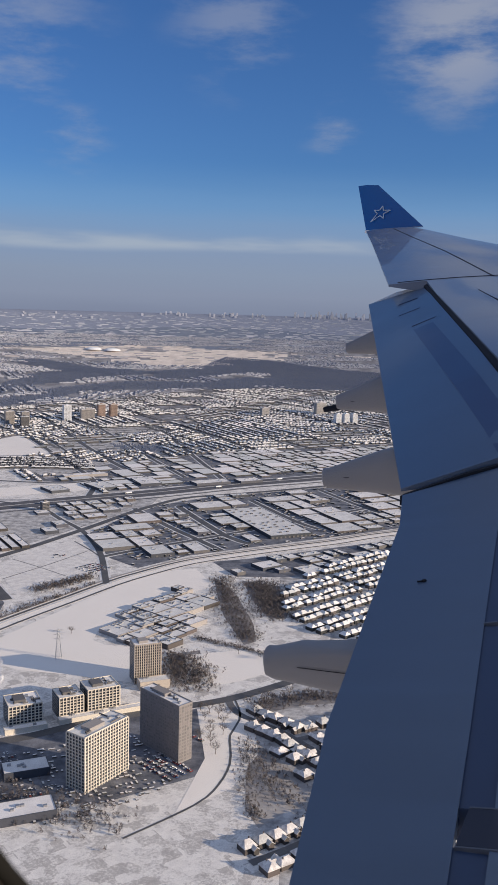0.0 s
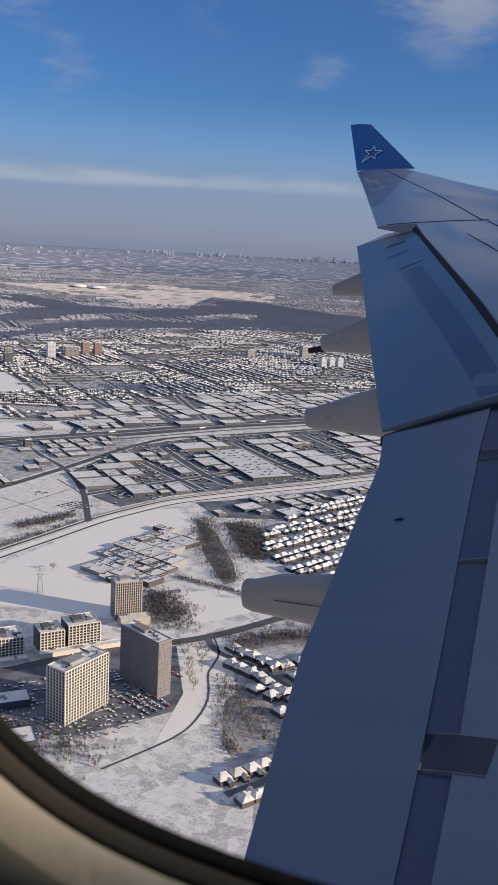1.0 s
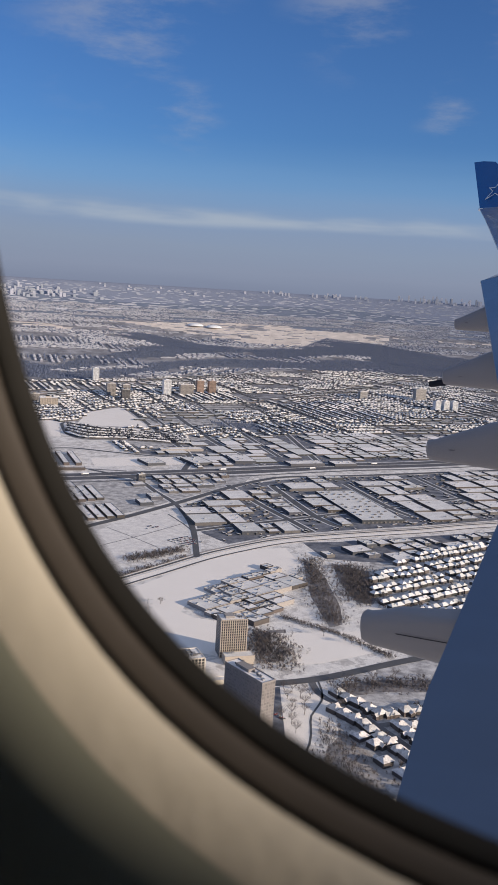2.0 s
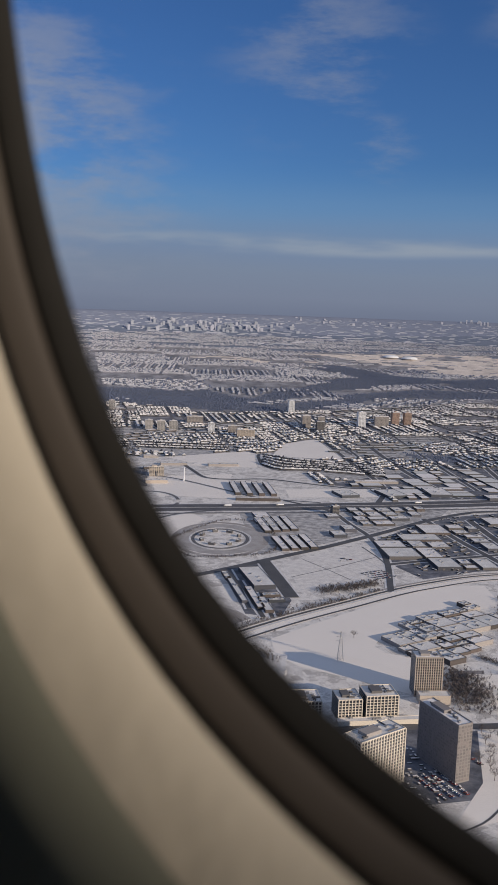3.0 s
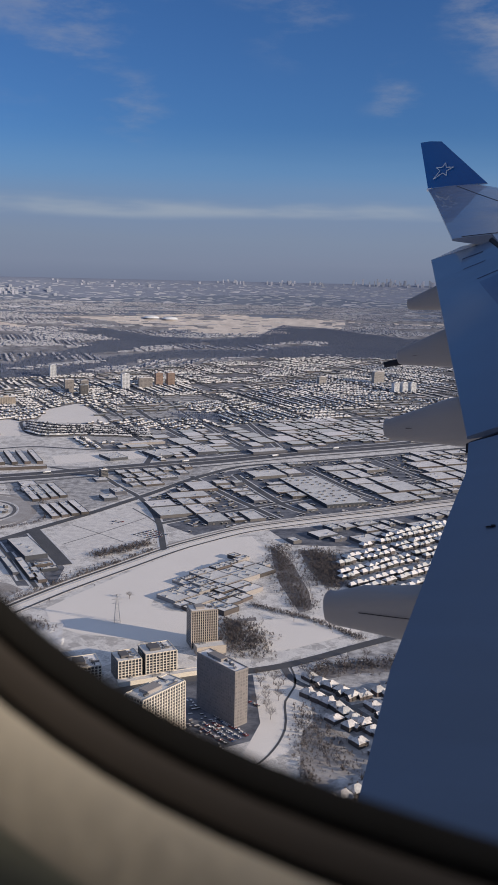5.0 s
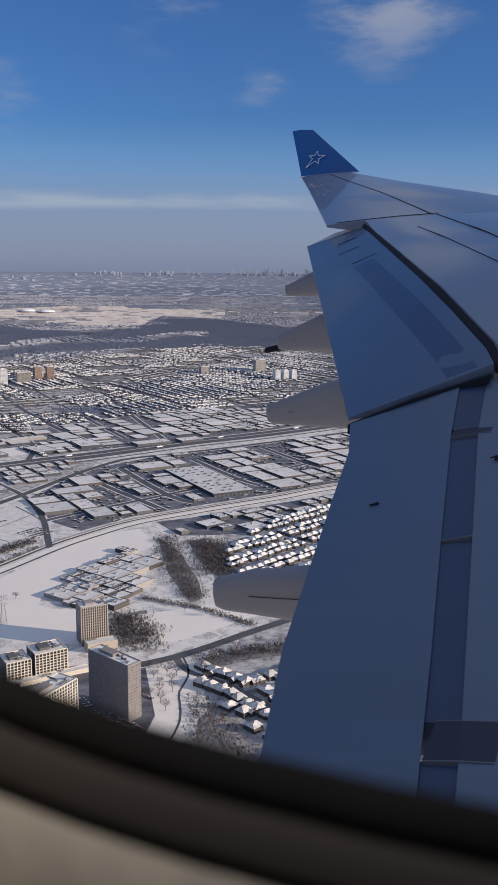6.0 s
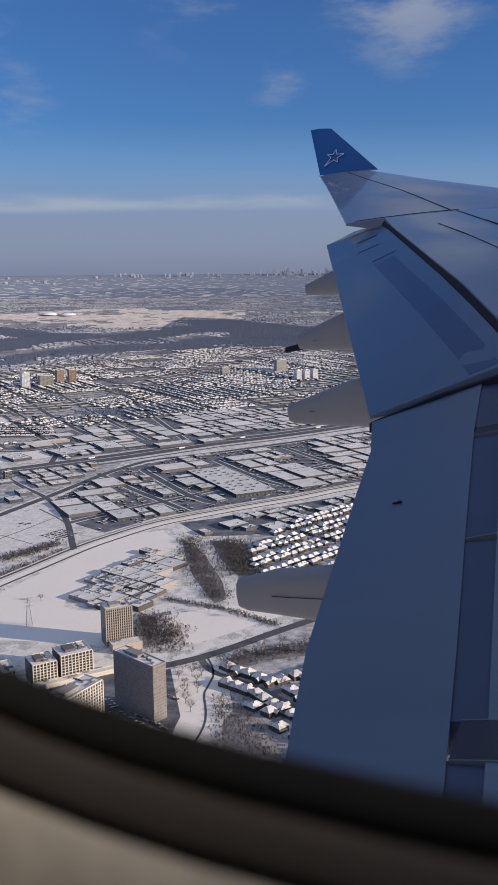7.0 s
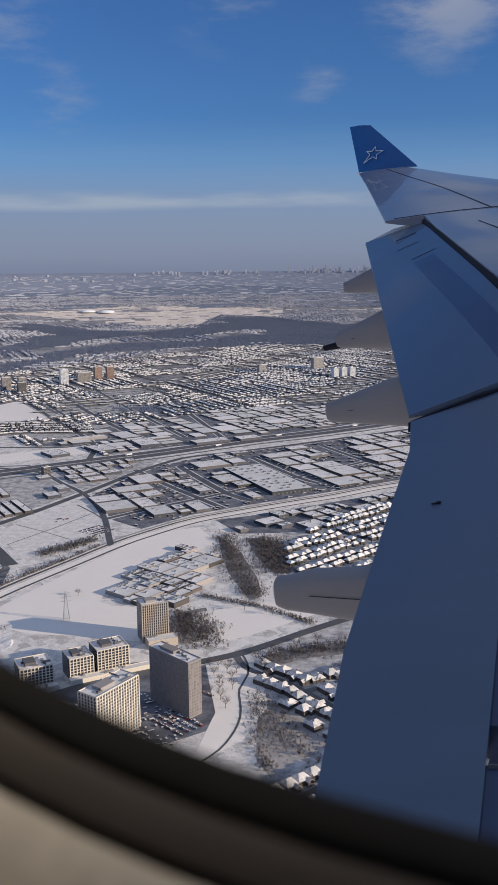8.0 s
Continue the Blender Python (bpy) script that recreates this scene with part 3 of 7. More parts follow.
def build_roads():
    strip("freeway_bank", FREEWAY, 76, 0.15, M_BANK, "ploughed snowy verge beside a wide freeway", category="verge")
    for side in (-16.5, 16.5):
        strip("freeway", FREEWAY, 30, 0.35, M_SALT, "dark salted asphalt carriageway of a wide freeway", side)
    strip("freeway_median", FREEWAY, 3, 0.9, M_BANK, "snow heaped along the freeway's median", category="median")
    strip("service_road", FREEWAY, 9, 0.3, M_ROAD, "slushy service road beside the freeway", -52)
    near = [p for p in ARTERIAL if p[1] < 2500]
    far = [p for p in ARTERIAL if 2440 < p[1] < 5000]
    strip("arterial_bank", near, 46, 0.18, M_BANK, "grey ploughed snow beside a main road", category="verge")
    strip("arterial_road", near, 23, 0.4, M_ROAD, "grey asphalt main road crossing under the freeway")
    strip("arterial_road", far, 13, 0.38, M_ROAD, "grey main road running on into the distance")
    strip("rail_bank", RAIL, 36, 0.2, M_FIELD, "clean white snow along a railway cutting", category="verge")
    strip("railway", RAIL, 5, 0.6, M_ASPH, "dark ballasted railway line through the snow", 9, "railway")
    strip("railway", RAIL, 3.5, 0.58, M_BANK, "second track under trodden snow", 2, "railway")
    strip("rail_path", RAIL, 4, 0.5, M_ASPH, "dark service track beside the railway", -14, "track")
    strip("rail_hedge", RAIL, 5, 0.45, M_SCRUB, "brown scrub along the railway fence", 18, "verge")
    strip("cross_road", CROSS, 15, 0.35, M_ASPH, "dark asphalt road through the industrial blocks")
    strip("avenue", MIDROAD, 13, 0.35, M_ASPH, "dark avenue past the apartment towers")
    strip("park_drive", DRIVE, 2.2, 0.3, M_ASPH, "narrow curving dark drive through a snowy park")
    for i, line in enumerate((CRESCENT, ROAD_A, ROAD_B, ROAD_C)):
        strip("crescent", line, 8, 0.30 + 0.011 * i, M_ROAD, "slushy residential street between detached houses")
    for i, (l, w) in enumerate(LANE_LINES):
        strip("lane_bank", l, w + 7, 0.17 + 0.007 * i, M_BANK, "ploughed snow along a dark street", category="verge")
        strip("lane", l, w, 0.42 + 0.007 * i, M_ASPH, "dark asphalt street through snowy blocks")
    # ramps and loops of the interchange
    raised = 0.0
    loop = []
    for i in range(41):
        a = radians(8.5 * i)
        u, w = 58 * math.cos(a), 92 * math.sin(a)
        loop.append((-812 + u * 0.857 - w * 0.515, 1667 + u * 0.515 + w * 0.857))
    for line in (loop, smooth_line([(-439, 1799), (-581, 1694), (-677, 1609), (-716, 1535), (-719, 1449), (-654, 1293), (-573, 1157)], 20), smooth_line([(-1050, 1909), (-950, 1925), (-864, 1913), (-703, 1844), (-617, 1809), (-478, 1827)], 20),
                 smooth_line([(-975, 1543), (-1024, 1615), (-1024, 1721), (-984, 1802)], 15), smooth_line([(-749, 1399), (-794, 1404), (-852, 1453), (-862, 1526)], 15), smooth_line([(-1167, 1271), (-1010, 1415), (-892, 1451), (-794, 1439)], 20)):
        raised += 0.012
        strip("slip_road", line, 8, 0.30 + raised, M_ROAD, "curving slushy slip road through the snow")
        strip("slip_bank", line, 16, 0.14 + raised, M_BANK, "ploughed snow beside a slip road", category="verge")
    b = Build()
    for i in range(3):
        patch(b, [FIELD, PLAZA, SCRUB][i], 0.12, i)
    patch(b, [(-235, 727), (-176, 763), (-67, 820), (-8, 841), (29, 795), (11, 705), (-68, 649), (-225, 632)], 0.09, 3)
    patch(b, [(-470, 1251), (-432, 1332), (-314, 1152), (-303, 1073), (-352, 1066)], 0.10, 3)
    patch(b, INDUSTRY, 0.07, 3)
    patch(b, INDUSTRY_N, 0.065, 3)
    patch(b, INDUSTRY_W, 0.075, 4)
    patch(b, [(12, 1305), (70, 1283), (90, 1200), (81, 1136), (59, 1136), (31, 1211)], 0.0865, 5)
    patch(b, [(-34, 1317), (-20, 1220), (-4, 1137), (30, 1031), (45, 1046), (38, 1111), (5, 1241)], 0.0875, 5)
    patch(b, [(-60, 987), (-23, 1007), (-10, 950), (-10, 897), (-35, 888)], 0.0885, 5)
    patch(b, [(51, 865), (101, 894), (180, 915), (178, 884), (102, 862), (66, 840)], 0.0895, 5)
    patch(b, WORKS, 0.08, 3)
    # gardens: scrub colour stands for shrubs and for the shade on them
    patch(b, [(48, 786), (88, 730), (116, 684), (86, 650), (66, 625), (53, 654), (51, 718)], 0.085, 2)
    tagged(single("snow_fields", b, [M_FIELD, M_LOT, M_SCRUB, M_DOCK, M_YARD, M_THICKET], "open snow field, ploughed lots, dark yards, frozen scrub and a patch darkened for shaded gardens", "field", "structure", recalc=False))
    b = Build()
    patch(b, [(-794, 1318), (-685, 1597), (-636, 1557), (-617, 1356), (-519, 1233), (-578, 1157), (-637, 1239)], 0.106, 0)
    patch(b, [(-1402, 2087), (-1313, 2238), (-1254, 2156), (-1107, 1950), (-1215, 1861)], 0.112, 0)
    patch(b, [(-1047, 2196), (-890, 2414), (-772, 2365), (-949, 2147)], 0.118, 0)
    patch(b, [(-940, 1904), (-782, 2048), (-685, 1798), (-822, 1708)], 0.124, 0)
    patch(b, [(-847, 2618), (-794, 2796), (-592, 2425), (-794, 2375)], 0.130, 0)
    patch(b, [(-939, 2266), (-849, 2368), (-759, 2169), (-928, 2105)], 0.136, 0)
    patch(b, [(-852, 1877), (-754, 1933), (-660, 1767), (-787, 1728)], 0.142, 0)
    patch(b, [(-557, 1845), (-380, 1958), (-419, 2052), (-596, 1928)], 0.148, 0)
    patch(b, [(-38, 988), (51, 1023), (179, 1081), (120, 994), (31, 917), (-38, 882)], 0.154, 0)
    patch(b, [(-4, 641), (40, 685), (60, 749), (51, 844), (-8, 841), (11, 736)], 0.160, 0)
    for i, (p, q, w) in enumerate((((-352, 1262), (-262, 1440), 2.0), ((-318, 1205), (-232, 1372), 2.2), ((-372, 1372), (-262, 1290), 1.6), ((-335, 1455), (-228, 1372), 1.8), ((-300, 1500), (-226, 1395), 3.0), ((-345, 1300), (-240, 1262), 1.4))):
        strip("lot_track", [p, ((p[0] + q[0]) / 2 + 3, (p[1] + q[1]) / 2), q], w, 0.2 + 0.006 * i, M_BANK if i % 2 else M_ROAD, "wheel track across a ploughed snowy lot", category="track")
    single("open_snow", b, M_FIELD, "smooth clean snow on open fields", "field", "structure", recalc=False)


build_roads()

# ---------------------------------------------------------------- the aircraft: X ahead, Y outboard, Z up from the seat's eye point
PLANE = CRAFT @ pose(0, 0, 0, 0, 0, -22.5)


def lerp_table(table, y):
    """Row of numbers at y from rows (y, a, b, ...)."""
    for a, b in zip(table, table[1:]):
        if y <= b[0]:
            t = max(0.0, (y - a[0]) / (b[0] - a[0]))
            return [p + (q - p) * t for p, q in zip(a[1:], b[1:])]
    return list(table[-1][1:])


HINGE = [(0.40, -0.16, -2.06), (3.09, -0.515, -1.634), (5.775, -0.925, -1.140), (6.345, -0.965, -0.935), (6.355, -0.87, -0.80), (6.7, -0.985, -0.725), (8.6, -1.76, -0.42), (11.5, -2.92, -0.08), (15.3, -4.42, 0.345)]
TAIL = [(15.3, -5.09, 0.33), (19.26, -6.68, 0.93), (23.5, -8.36, 1.52), (27.55, -10.02, 2.13)]


def nose(y):
    return -8.09 + 0.62 * (27.21 - y)


def wing_section(y, aft, za, thick_aft):
    full = lerp_table([(0, 0.9), (12, 0.9), (15.3, 0.5), (20, 0.62), (27, 0.8)], y)[0]
    return wing_ring(y, aft, za, thick_aft, full)


def wing_ring(y, aft, za, thick_aft, full):
    """Ring of points round the wing at one station, from the rear edge over the top to the nose and back below."""
    xl = nose(y)
    c = xl - aft
    zl = za + 0.012 * c - 0.02 * max(0.0, 15 - y) * 0.2
    top, low = [], []
    for s in (0.0, 0.06, 0.15, 0.28, 0.42, 0.56, 0.70, 0.82, 0.91, 0.965, 0.99):
        mean = za + (zl - za) * s
        arch = 0.155 * s * (1 - s) * 1.0 + 0.03 * math.sqrt(max(0, 1 - s)) * s
        top.append((aft + c * s, y, mean + c * arch * full))
        low.append((aft + c * s, y, mean - thick_aft * (1 - s) - c * 0.20 * s * (1 - s) ** 0.8 * 0.9))
    return top + [(xl, y, zl - 0.01 * c)] + low[::-1]


def slab(b, rows_, mi=0):
    """A tapered panel: rows of (front point, rear point, thickness front, thickness rear)."""
    rings = []
    for f, r, tf, tr in rows_:
        f, r = Vector(f), Vector(r)
        ring = []
        for s, k in ((0, 0.35), (0.12, 0.9), (0.35, 1.0), (0.65, 0.9), (1.0, 0.5)):
            p = f.lerp(r, s)
            ring.append((p.x, p.y, p.z + 0.0))
        under = []
        for s, k in ((1.0, 1.0), (0.65, 1.0), (0.35, 1.0), (0.12, 0.8), (0.0, 0.5)):
            p = f.lerp(r, s)
            under.append((p.x, p.y, p.z - (tf + (tr - tf) * s) * k))
        rings.append(ring + under)
    b.loft(rings, mi)


def build_wing():
    wing = empty("aircraft_wing", PLANE, "grey airliner wing with lowered flaps and a blue winglet", "wing")
    b = Build()
    rings = [wing_section(y, *lerp_table(HINGE, y), 0.10) for y in (0.40, 1.5, 3.0, 4.4, 5.7, 6.1, 6.34)]
    b.loft(rings)
    # root skin takes the paint with shade in its colour
    part("wing_root", b, M_FLAP, wing, "wing root skin, shade put into its dark blue-grey colour", smooth=True)
    b = Build()
    rings = [wing_section(y, *lerp_table(HINGE, y), 0.10) for y in (6.36, 6.7, 8.6, 10.0, 11.5, 13.4, 15.305)]
    outer = wing_section(15.32, *lerp_table(TAIL, 15.32), 0.035)[:12]
    ox, oz = [p[0] for p in outer], [p[2] for p in outer]
    rings[-1] = [(x, y, float(np.interp(x, ox, oz)) - 0.002 if i < 12 else z) for i, (x, y, z) in enumerate(rings[-1])]      # flush with the outer wing
    box = rings
    b.loft(rings)
    part("wing_box", b, M_WING, wing, smooth=True)
    b = Build()
    rings = [wing_section(y, *lerp_table(TAIL, y), 0.035) for y in (15.31, 17.2, 19.26, 21.4, 23.5, 25.6, 27.2)]
    b.loft(rings)
    part("outer_wing", b, M_WING, wing, smooth=True)

    # flaps
    b = Build()
    rows_ = []
    for y in (6.40, 6.71, 7.9, 9.4, 10.9, 12.4, 13.9, 15.42):
        t = (y - 6.40) / (15.42 - 6.40)
        hx, hz = lerp_table(HINGE, y)
        tx, tz = -1.95 + (-5.49 + 1.95) * t, -1.26 + 1.25 * t
        rows_.append(((hx - 0.05, y, hz - 0.045), (tx, y, tz), 0.20 - 0.08 * t, 0.02))
    slab(b, rows_)
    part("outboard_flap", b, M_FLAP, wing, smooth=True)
    b = Build()
    edge = [(0.42, -0.55, -2.20), (2.61, -1.11, -1.85), (3.5, -1.34, -1.71), (5.04, -1.62, -1.47), (5.73, -1.74, -1.36), (6.28, -1.90, -1.28)]
    shroud_l = [(0.42, -0.24, -2.09), (2.75, -0.59, -1.712), (3.08, -0.64, -1.662), (4.35, -0.855, -1.442), (5.72, -1.08, -1.193), (6.28, -1.14, -0.985)]
    rows_ = []
    for y in (0.42, 1.5, 2.61, 3.5, 4.4, 5.04, 5.73, 6.28):
        tx, tz = lerp_table(edge, y)
        fx, fz = lerp_table(shroud_l, y)
        rows_.append(((fx, y, fz), (tx, y, tz), 0.18, 0.02))
    slab(b, rows_)
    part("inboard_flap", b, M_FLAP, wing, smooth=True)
    # the dark blue shroud strip between flap and spoilers, with its brackets
    b = Build()
    for y0, y1 in ((0.42, 2.86), (3.06, 4.34), (4.38, 5.62), (5.78, 6.30)):
        k = 5
        ring = []
        for i in range(k):
            y = y0 + (y1 - y0) * i / (k - 1)
            fx, fz = lerp_table(shroud_l, y)
            hx, hz = lerp_table(HINGE, min(y, 6.34))
            ring.append([(fx - 0.02, y, fz - 0.012), (hx + 0.03, y, hz - 0.010), (hx + 0.03, y, hz - 0.14), (fx - 0.02, y, fz - 0.14)])
        b.loft(ring)
    part("flap_shroud", b, M_SHROUD, wing, "dark blue strip between flap and spoilers")
    for y, x0, x1, w in ((2.95, -0.60, -0.37, 0.19), (5.70, -1.07, -0.83, 0.10)):
        def skin(x, q, up):
            fx, fz = lerp_table(shroud_l, q)
            hx, hz = lerp_table(HINGE, min(q, 6.34))
            if x < hx:
                return (x, q, fz + (hz - fz) * (x - fx) / (hx - fx) + up)
            sec = wing_section(q, *lerp_table(HINGE, q), 0.1)[:11]
            z = next(a[2] + (c[2] - a[2]) * (x - a[0]) / (c[0] - a[0]) for a, c in zip(sec, sec[1:]) if a[0] - 1e-6 <= x <= c[0])
            return (x, q, z + up)
        b = Build()
        b.loft([[skin(x0 + (x1 - x0) * i / 12, q, 0.003) for i in range(13)] + [skin(x1, q, -0.03), skin(x0, q, -0.03)] for q in (y - w / 2, y, y + w / 2)])
        part("access_panel", b, M_PANEL, wing, "dark access panel with a light edge")
        for yy in (y - w / 2 - 0.006, y + w / 2 + 0.006):
            b = Build()
            b.loft([[skin(x0 + (x1 - x0) * i / 12, q, 0.004) for i in range(13)] + [skin(x1, q, -0.02), skin(x0, q, -0.02)] for q in (yy - 0.003, yy + 0.003)])
            part("panel_edge", b, M_EDGE, wing, "thin light sealant line")
    b = Build()
    b.loft([[(-0.86, q, -1.440), (-0.71, q, -1.396), (-0.71, q, -1.46), (-0.90, q, -1.50)] for q in (4.352, 4.368)])
    part("shroud_joint", b, M_EDGE, wing, "thin light joint across the shroud")
    # side gap between the two flaps
    b = Build()
    b.loft([[(-1.92, q, -1.29), (-1.45, q, -1.08), (-0.95, q, -0.90), (-0.95, q, -1.02), (-1.92, q, -1.36)] for q in (6.285, 6.395)])
    part("flap_gap_seal", b, M_SEAM, wing, "black rubber seal in the gap between flaps")
    b = Build()
    b.loft([[(p[0], q, p[2] - 0.012) for p in wing_section(6.36, *lerp_table(HINGE, 6.36), 0.10)] for q in (6.343, 6.357)])
    part("wing_gap_seal", b, M_SEAM, wing, "black seal in the step of the wing skin")
    # painted reflection: a dark blue strip along the front of the outboard flap
    b = Build()
    ring = []
    for i in range(9):
        y = 6.46 + i * 0.66
        k = (y - 6.40) / 9.02
        hx, hz = lerp_table(HINGE, y)
        f, r = Vector((hx - 0.05, y, hz - 0.045)), Vector((-1.95 - 3.54 * k, y, -1.26 + 1.25 * k))
        p, q = f.lerp(r, 0.10 + 0.014 * i), f.lerp(r, 0.30 + 0.022 * i)
        ring.append([p + Vector((0, 0, 0.002)), q + Vector((0, 0, 0.002)), q - Vector((0, 0, 0.01)), p - Vector((0, 0, 0.01))])
    b.loft(ring)
    part("flap_reflection", b, M_STRIP, wing, "dark blue strip painted as a reflection along the outboard flap")
    # seam along the outboard flap
    b = Build()
    ring = []
    for y in (6.37, 6.7, 8.6, 11.5, 15.3):
        hx, hz = lerp_table(HINGE, y)
        ring.append([(hx - 0.045, y, hz - 0.035), (hx + 0.008, y, hz + 0.004), (hx + 0.015, y, hz - 0.10), (hx - 0.045, y, hz - 0.10)])
    b.loft(ring)
    part("flap_seam", b, M_SEAM, wing, "dark slot ahead of the outboard flap")
    # spoiler and slat joints on the upper skin
    for f0, f1, y0, y1, w in ((0.17, 0.32, 6.9, 15.25, 0.008), (0.41, 0.46, 15.35, 26.9, 0.011), (0.14, 0.15, 8.0, 13.6, 0.003)):
        b = Build()
        ring = []
        for i in range(15):
            y = y0 + (y1 - y0) * i / 14
            table, th = (HINGE, 0.10) if y < 15.3 else (TAIL, 0.035)
            sec = wing_section(y, *lerp_table(table, y), th)[:11]
            if 13.4 < y < 15.305:
                k = (y - 13.4) / 1.905
                sec = [tuple(p + (q - p) * k for p, q in zip(a, c)) for a, c in zip(box[-2][:11], box[-1][:11])]
            f = f0 + (f1 - f0) * i / 14
            x = sec[0][0] + (nose(y) - sec[0][0]) * f
            z = next(a[2] + (c[2] - a[2]) * (x - a[0]) / (c[0] - a[0]) for a, c in zip(sec, sec[1:]) if a[0] <= x <= c[0])
            ring.append([(x - w, y, z + 0.005), (x + w, y, z + 0.006), (x + w, y, z - 0.03), (x - w, y, z - 0.03)])
        b.loft(ring)
        part("skin_joint", b, M_SEAM, wing, "dark joint line in the wing skin")
    # joint across the wing where the flap ends
    b = Build()
    sec = wing_section(15.42, *lerp_table(TAIL, 15.42), 0.035)[:11]
    ring = []
    for i in range(13):
        x = sec[0][0] + (nose(15.42) - sec[0][0]) * (0.04 + 0.40 * i / 12)
        z = next(a[2] + (c[2] - a[2]) * (x - a[0]) / (c[0] - a[0]) for a, c in zip(sec, sec[1:]) if a[0] <= x <= c[0])
        ring.append([(x, 15.40, z + 0.006), (x, 15.44, z + 0.006), (x, 15.44, z - 0.03), (x, 15.40, z - 0.03)])
    b.loft(ring)
    part("skin_joint", b, M_SEAM, wing, "dark joint across the wing at the flap's end")
    # white end rib of the flap
    b = Build()
    b.loft([[(-5.50, 15.44, -0.02), (-5.0, 15.45, 0.20), (-4.45, 15.45, 0.33), (-4.45, 15.45, 0.26), (-5.50, 15.44, -0.07)], [(-5.48, 15.66, 0.00), (-5.0, 15.68, 0.215), (-4.45, 15.68, 0.345), (-4.45, 15.68, 0.26), (-5.48, 15.66, -0.07)]])
    part("flap_end_rib", b, M_WHITEP, wing, "white end rib of the outboard flap")
    # small actuator covers on the flap skin
    for y, t in ((14.2, 0.25), (13.2, 0.3), (12.0, 0.2)):
        hx, hz = lerp_table(HINGE, y)
        k = (y - 6.4) / 9.02
        tx, tz = -1.95 - 3.54 * k, -1.26 + 1.25 * k
        p, q = Vector((hx, y, hz - 0.03)).lerp(Vector((tx, y, tz)), t), Vector((hx, y, hz - 0.03)).lerp(Vector((tx, y, tz)), t + 0.3)
        b = Build()
        b.loft([[p + Vector((0, 0, 0.012)), q + Vector((0, 0, 0.012)), q - Vector((0, 0, 0.03)), p - Vector((0, 0, 0.03))], [p + Vector((0, 0.04, 0.016)), q + Vector((0, 0.04, 0.016)), q + Vector((0, 0.04, -0.03)), p + Vector((0, 0.04, -0.03))]])
        part("flap_joint", b, M_SHROUD, wing)
    # flap track fairings: rounded boat shapes that end in a blunt point
    for tip, length, wide, high in (((-2.02, 4.30, -1.86), 2.8, 0.40, 0.66), ((-3.02, 7.50, -1.50), 2.8, 0.40, 0.70), ((-4.28, 10.95, -1.25), 2.8, 0.40, 0.80), ((-5.42, 14.2, -0.74), 2.4, 0.36, 0.70)):
        b = Build()
        rings = []
        for s, k in ((0.0, 0.16), (0.008, 0.30), (0.025, 0.40), (0.07, 0.48), (0.20, 0.66), (0.36, 0.84), (0.55, 1.0), (0.78, 0.92), (0.93, 0.6), (1.0, 0.15)):
            cx, cz = tip[0] + length * s, tip[2] + 0.10 * s + 0.16 * k
            if tip[1] < 6:
                tx, tz = lerp_table(edge, tip[1])
            else:
                q = (tip[1] - 6.40) / 9.02
                tx, tz = -1.95 - 3.54 * q, -1.26 + 1.25 * q
            roof = tz - (0.06 if tip[1] < 6 else 0.03) + 0.20 * max(0.0, cx - tx)
            low = tip[2] - 0.06 + 0.5 * max(0.0, s - 0.45) + (0.05 if s == 0 else 0.015 if s < 0.01 else 0.0)
            tall = high * 0.78 * (0.30 + 0.70 * min(1.0, s / 0.33)) * (0.78 if s == 0 else 0.93 if s < 0.01 else 1.0) * (1.0 if s < 0.7 else 1.6 - s)
            side = wide / 2 * max(k, 0.30 if s == 0 else 0.46)
            rings.append([(cx, tip[1] + side * math.copysign(abs(math.cos(a)) ** 0.75, math.cos(a)), min(roof, low + tall / 2 + tall / 2 * math.copysign(abs(math.sin(a)) ** 0.75, math.sin(a)))) for a in (2 * math.pi * i / 20 for i in range(20))])
        b.loft(rings)
        fairing = part("flap_track_fairing", b, M_FAIR, wing, "blunt grey-beige flap track fairing", smooth=True)
        b = Build()
        y = tip[1] - wide / 2
        run = ((0.08, 0.50), (0.14, 0.58), (0.20, 0.68), (0.26, 0.74)) if tip[1] < 6 else ((0.08, 0.50), (0.10, 0.53))
        b.loft([[(tip[0] + length * s, y * 1.0 + wide / 2 * (1 - k) - 0.006, tip[2] + 0.10 * s + 0.16 * k + o - 0.02) for o in (-0.0025, 0.0025)] for s, k in run], closed=False, caps=False)
        part("fairing_joint", b, M_SEAM, fairing)
    # static discharge stubs on the fairing tails
    b = Build()
    b.tube((-4.24, 10.95, -1.27), (-4.46, 10.95, -1.32), 0.045, 0.035, 8)
    part("drain_mast", b, M_SEAM, wing, "short dark drain mast")
    # marks on the flap skin
    for x, y, z in ((-1.31, 4.86, -1.428), (-0.73, 5.23, -1.20)):
        b = Build()
        b.tube((x, y, z - 0.03), (x, y, z + 0.002), 0.016, 0.012, 10)
        b.tube((x, y, z - 0.004), (x - 0.035, y - 0.02, z - 0.010), 0.005, 0.005, 6)
        part("static_mark", b, M_SEAM, wing)
    # winglet
    b = Build()
    low = [(-10.03, 27.59, 2.14), (-9.3, 27.40, 2.17), (-8.09, 27.21, 2.18)]
    high = [(-10.54, 28.22, 3.57), (-10.2, 28.12, 3.58), (-9.80, 28.03, 3.54)]
    rings = []
    for k in range(6):
        t = k / 5
        ring = [tuple(Vector(a).lerp(Vector(c), t)) for a, c in zip(low, high)]
        w = 0.10 * (1 - t * 0.6)
        rings.append(ring + [(p[0], p[1] + w * g, p[2] - 0.03) for p, g in zip(ring[::-1], (0.4, 1.0, 0.3))])
    b.loft(rings)
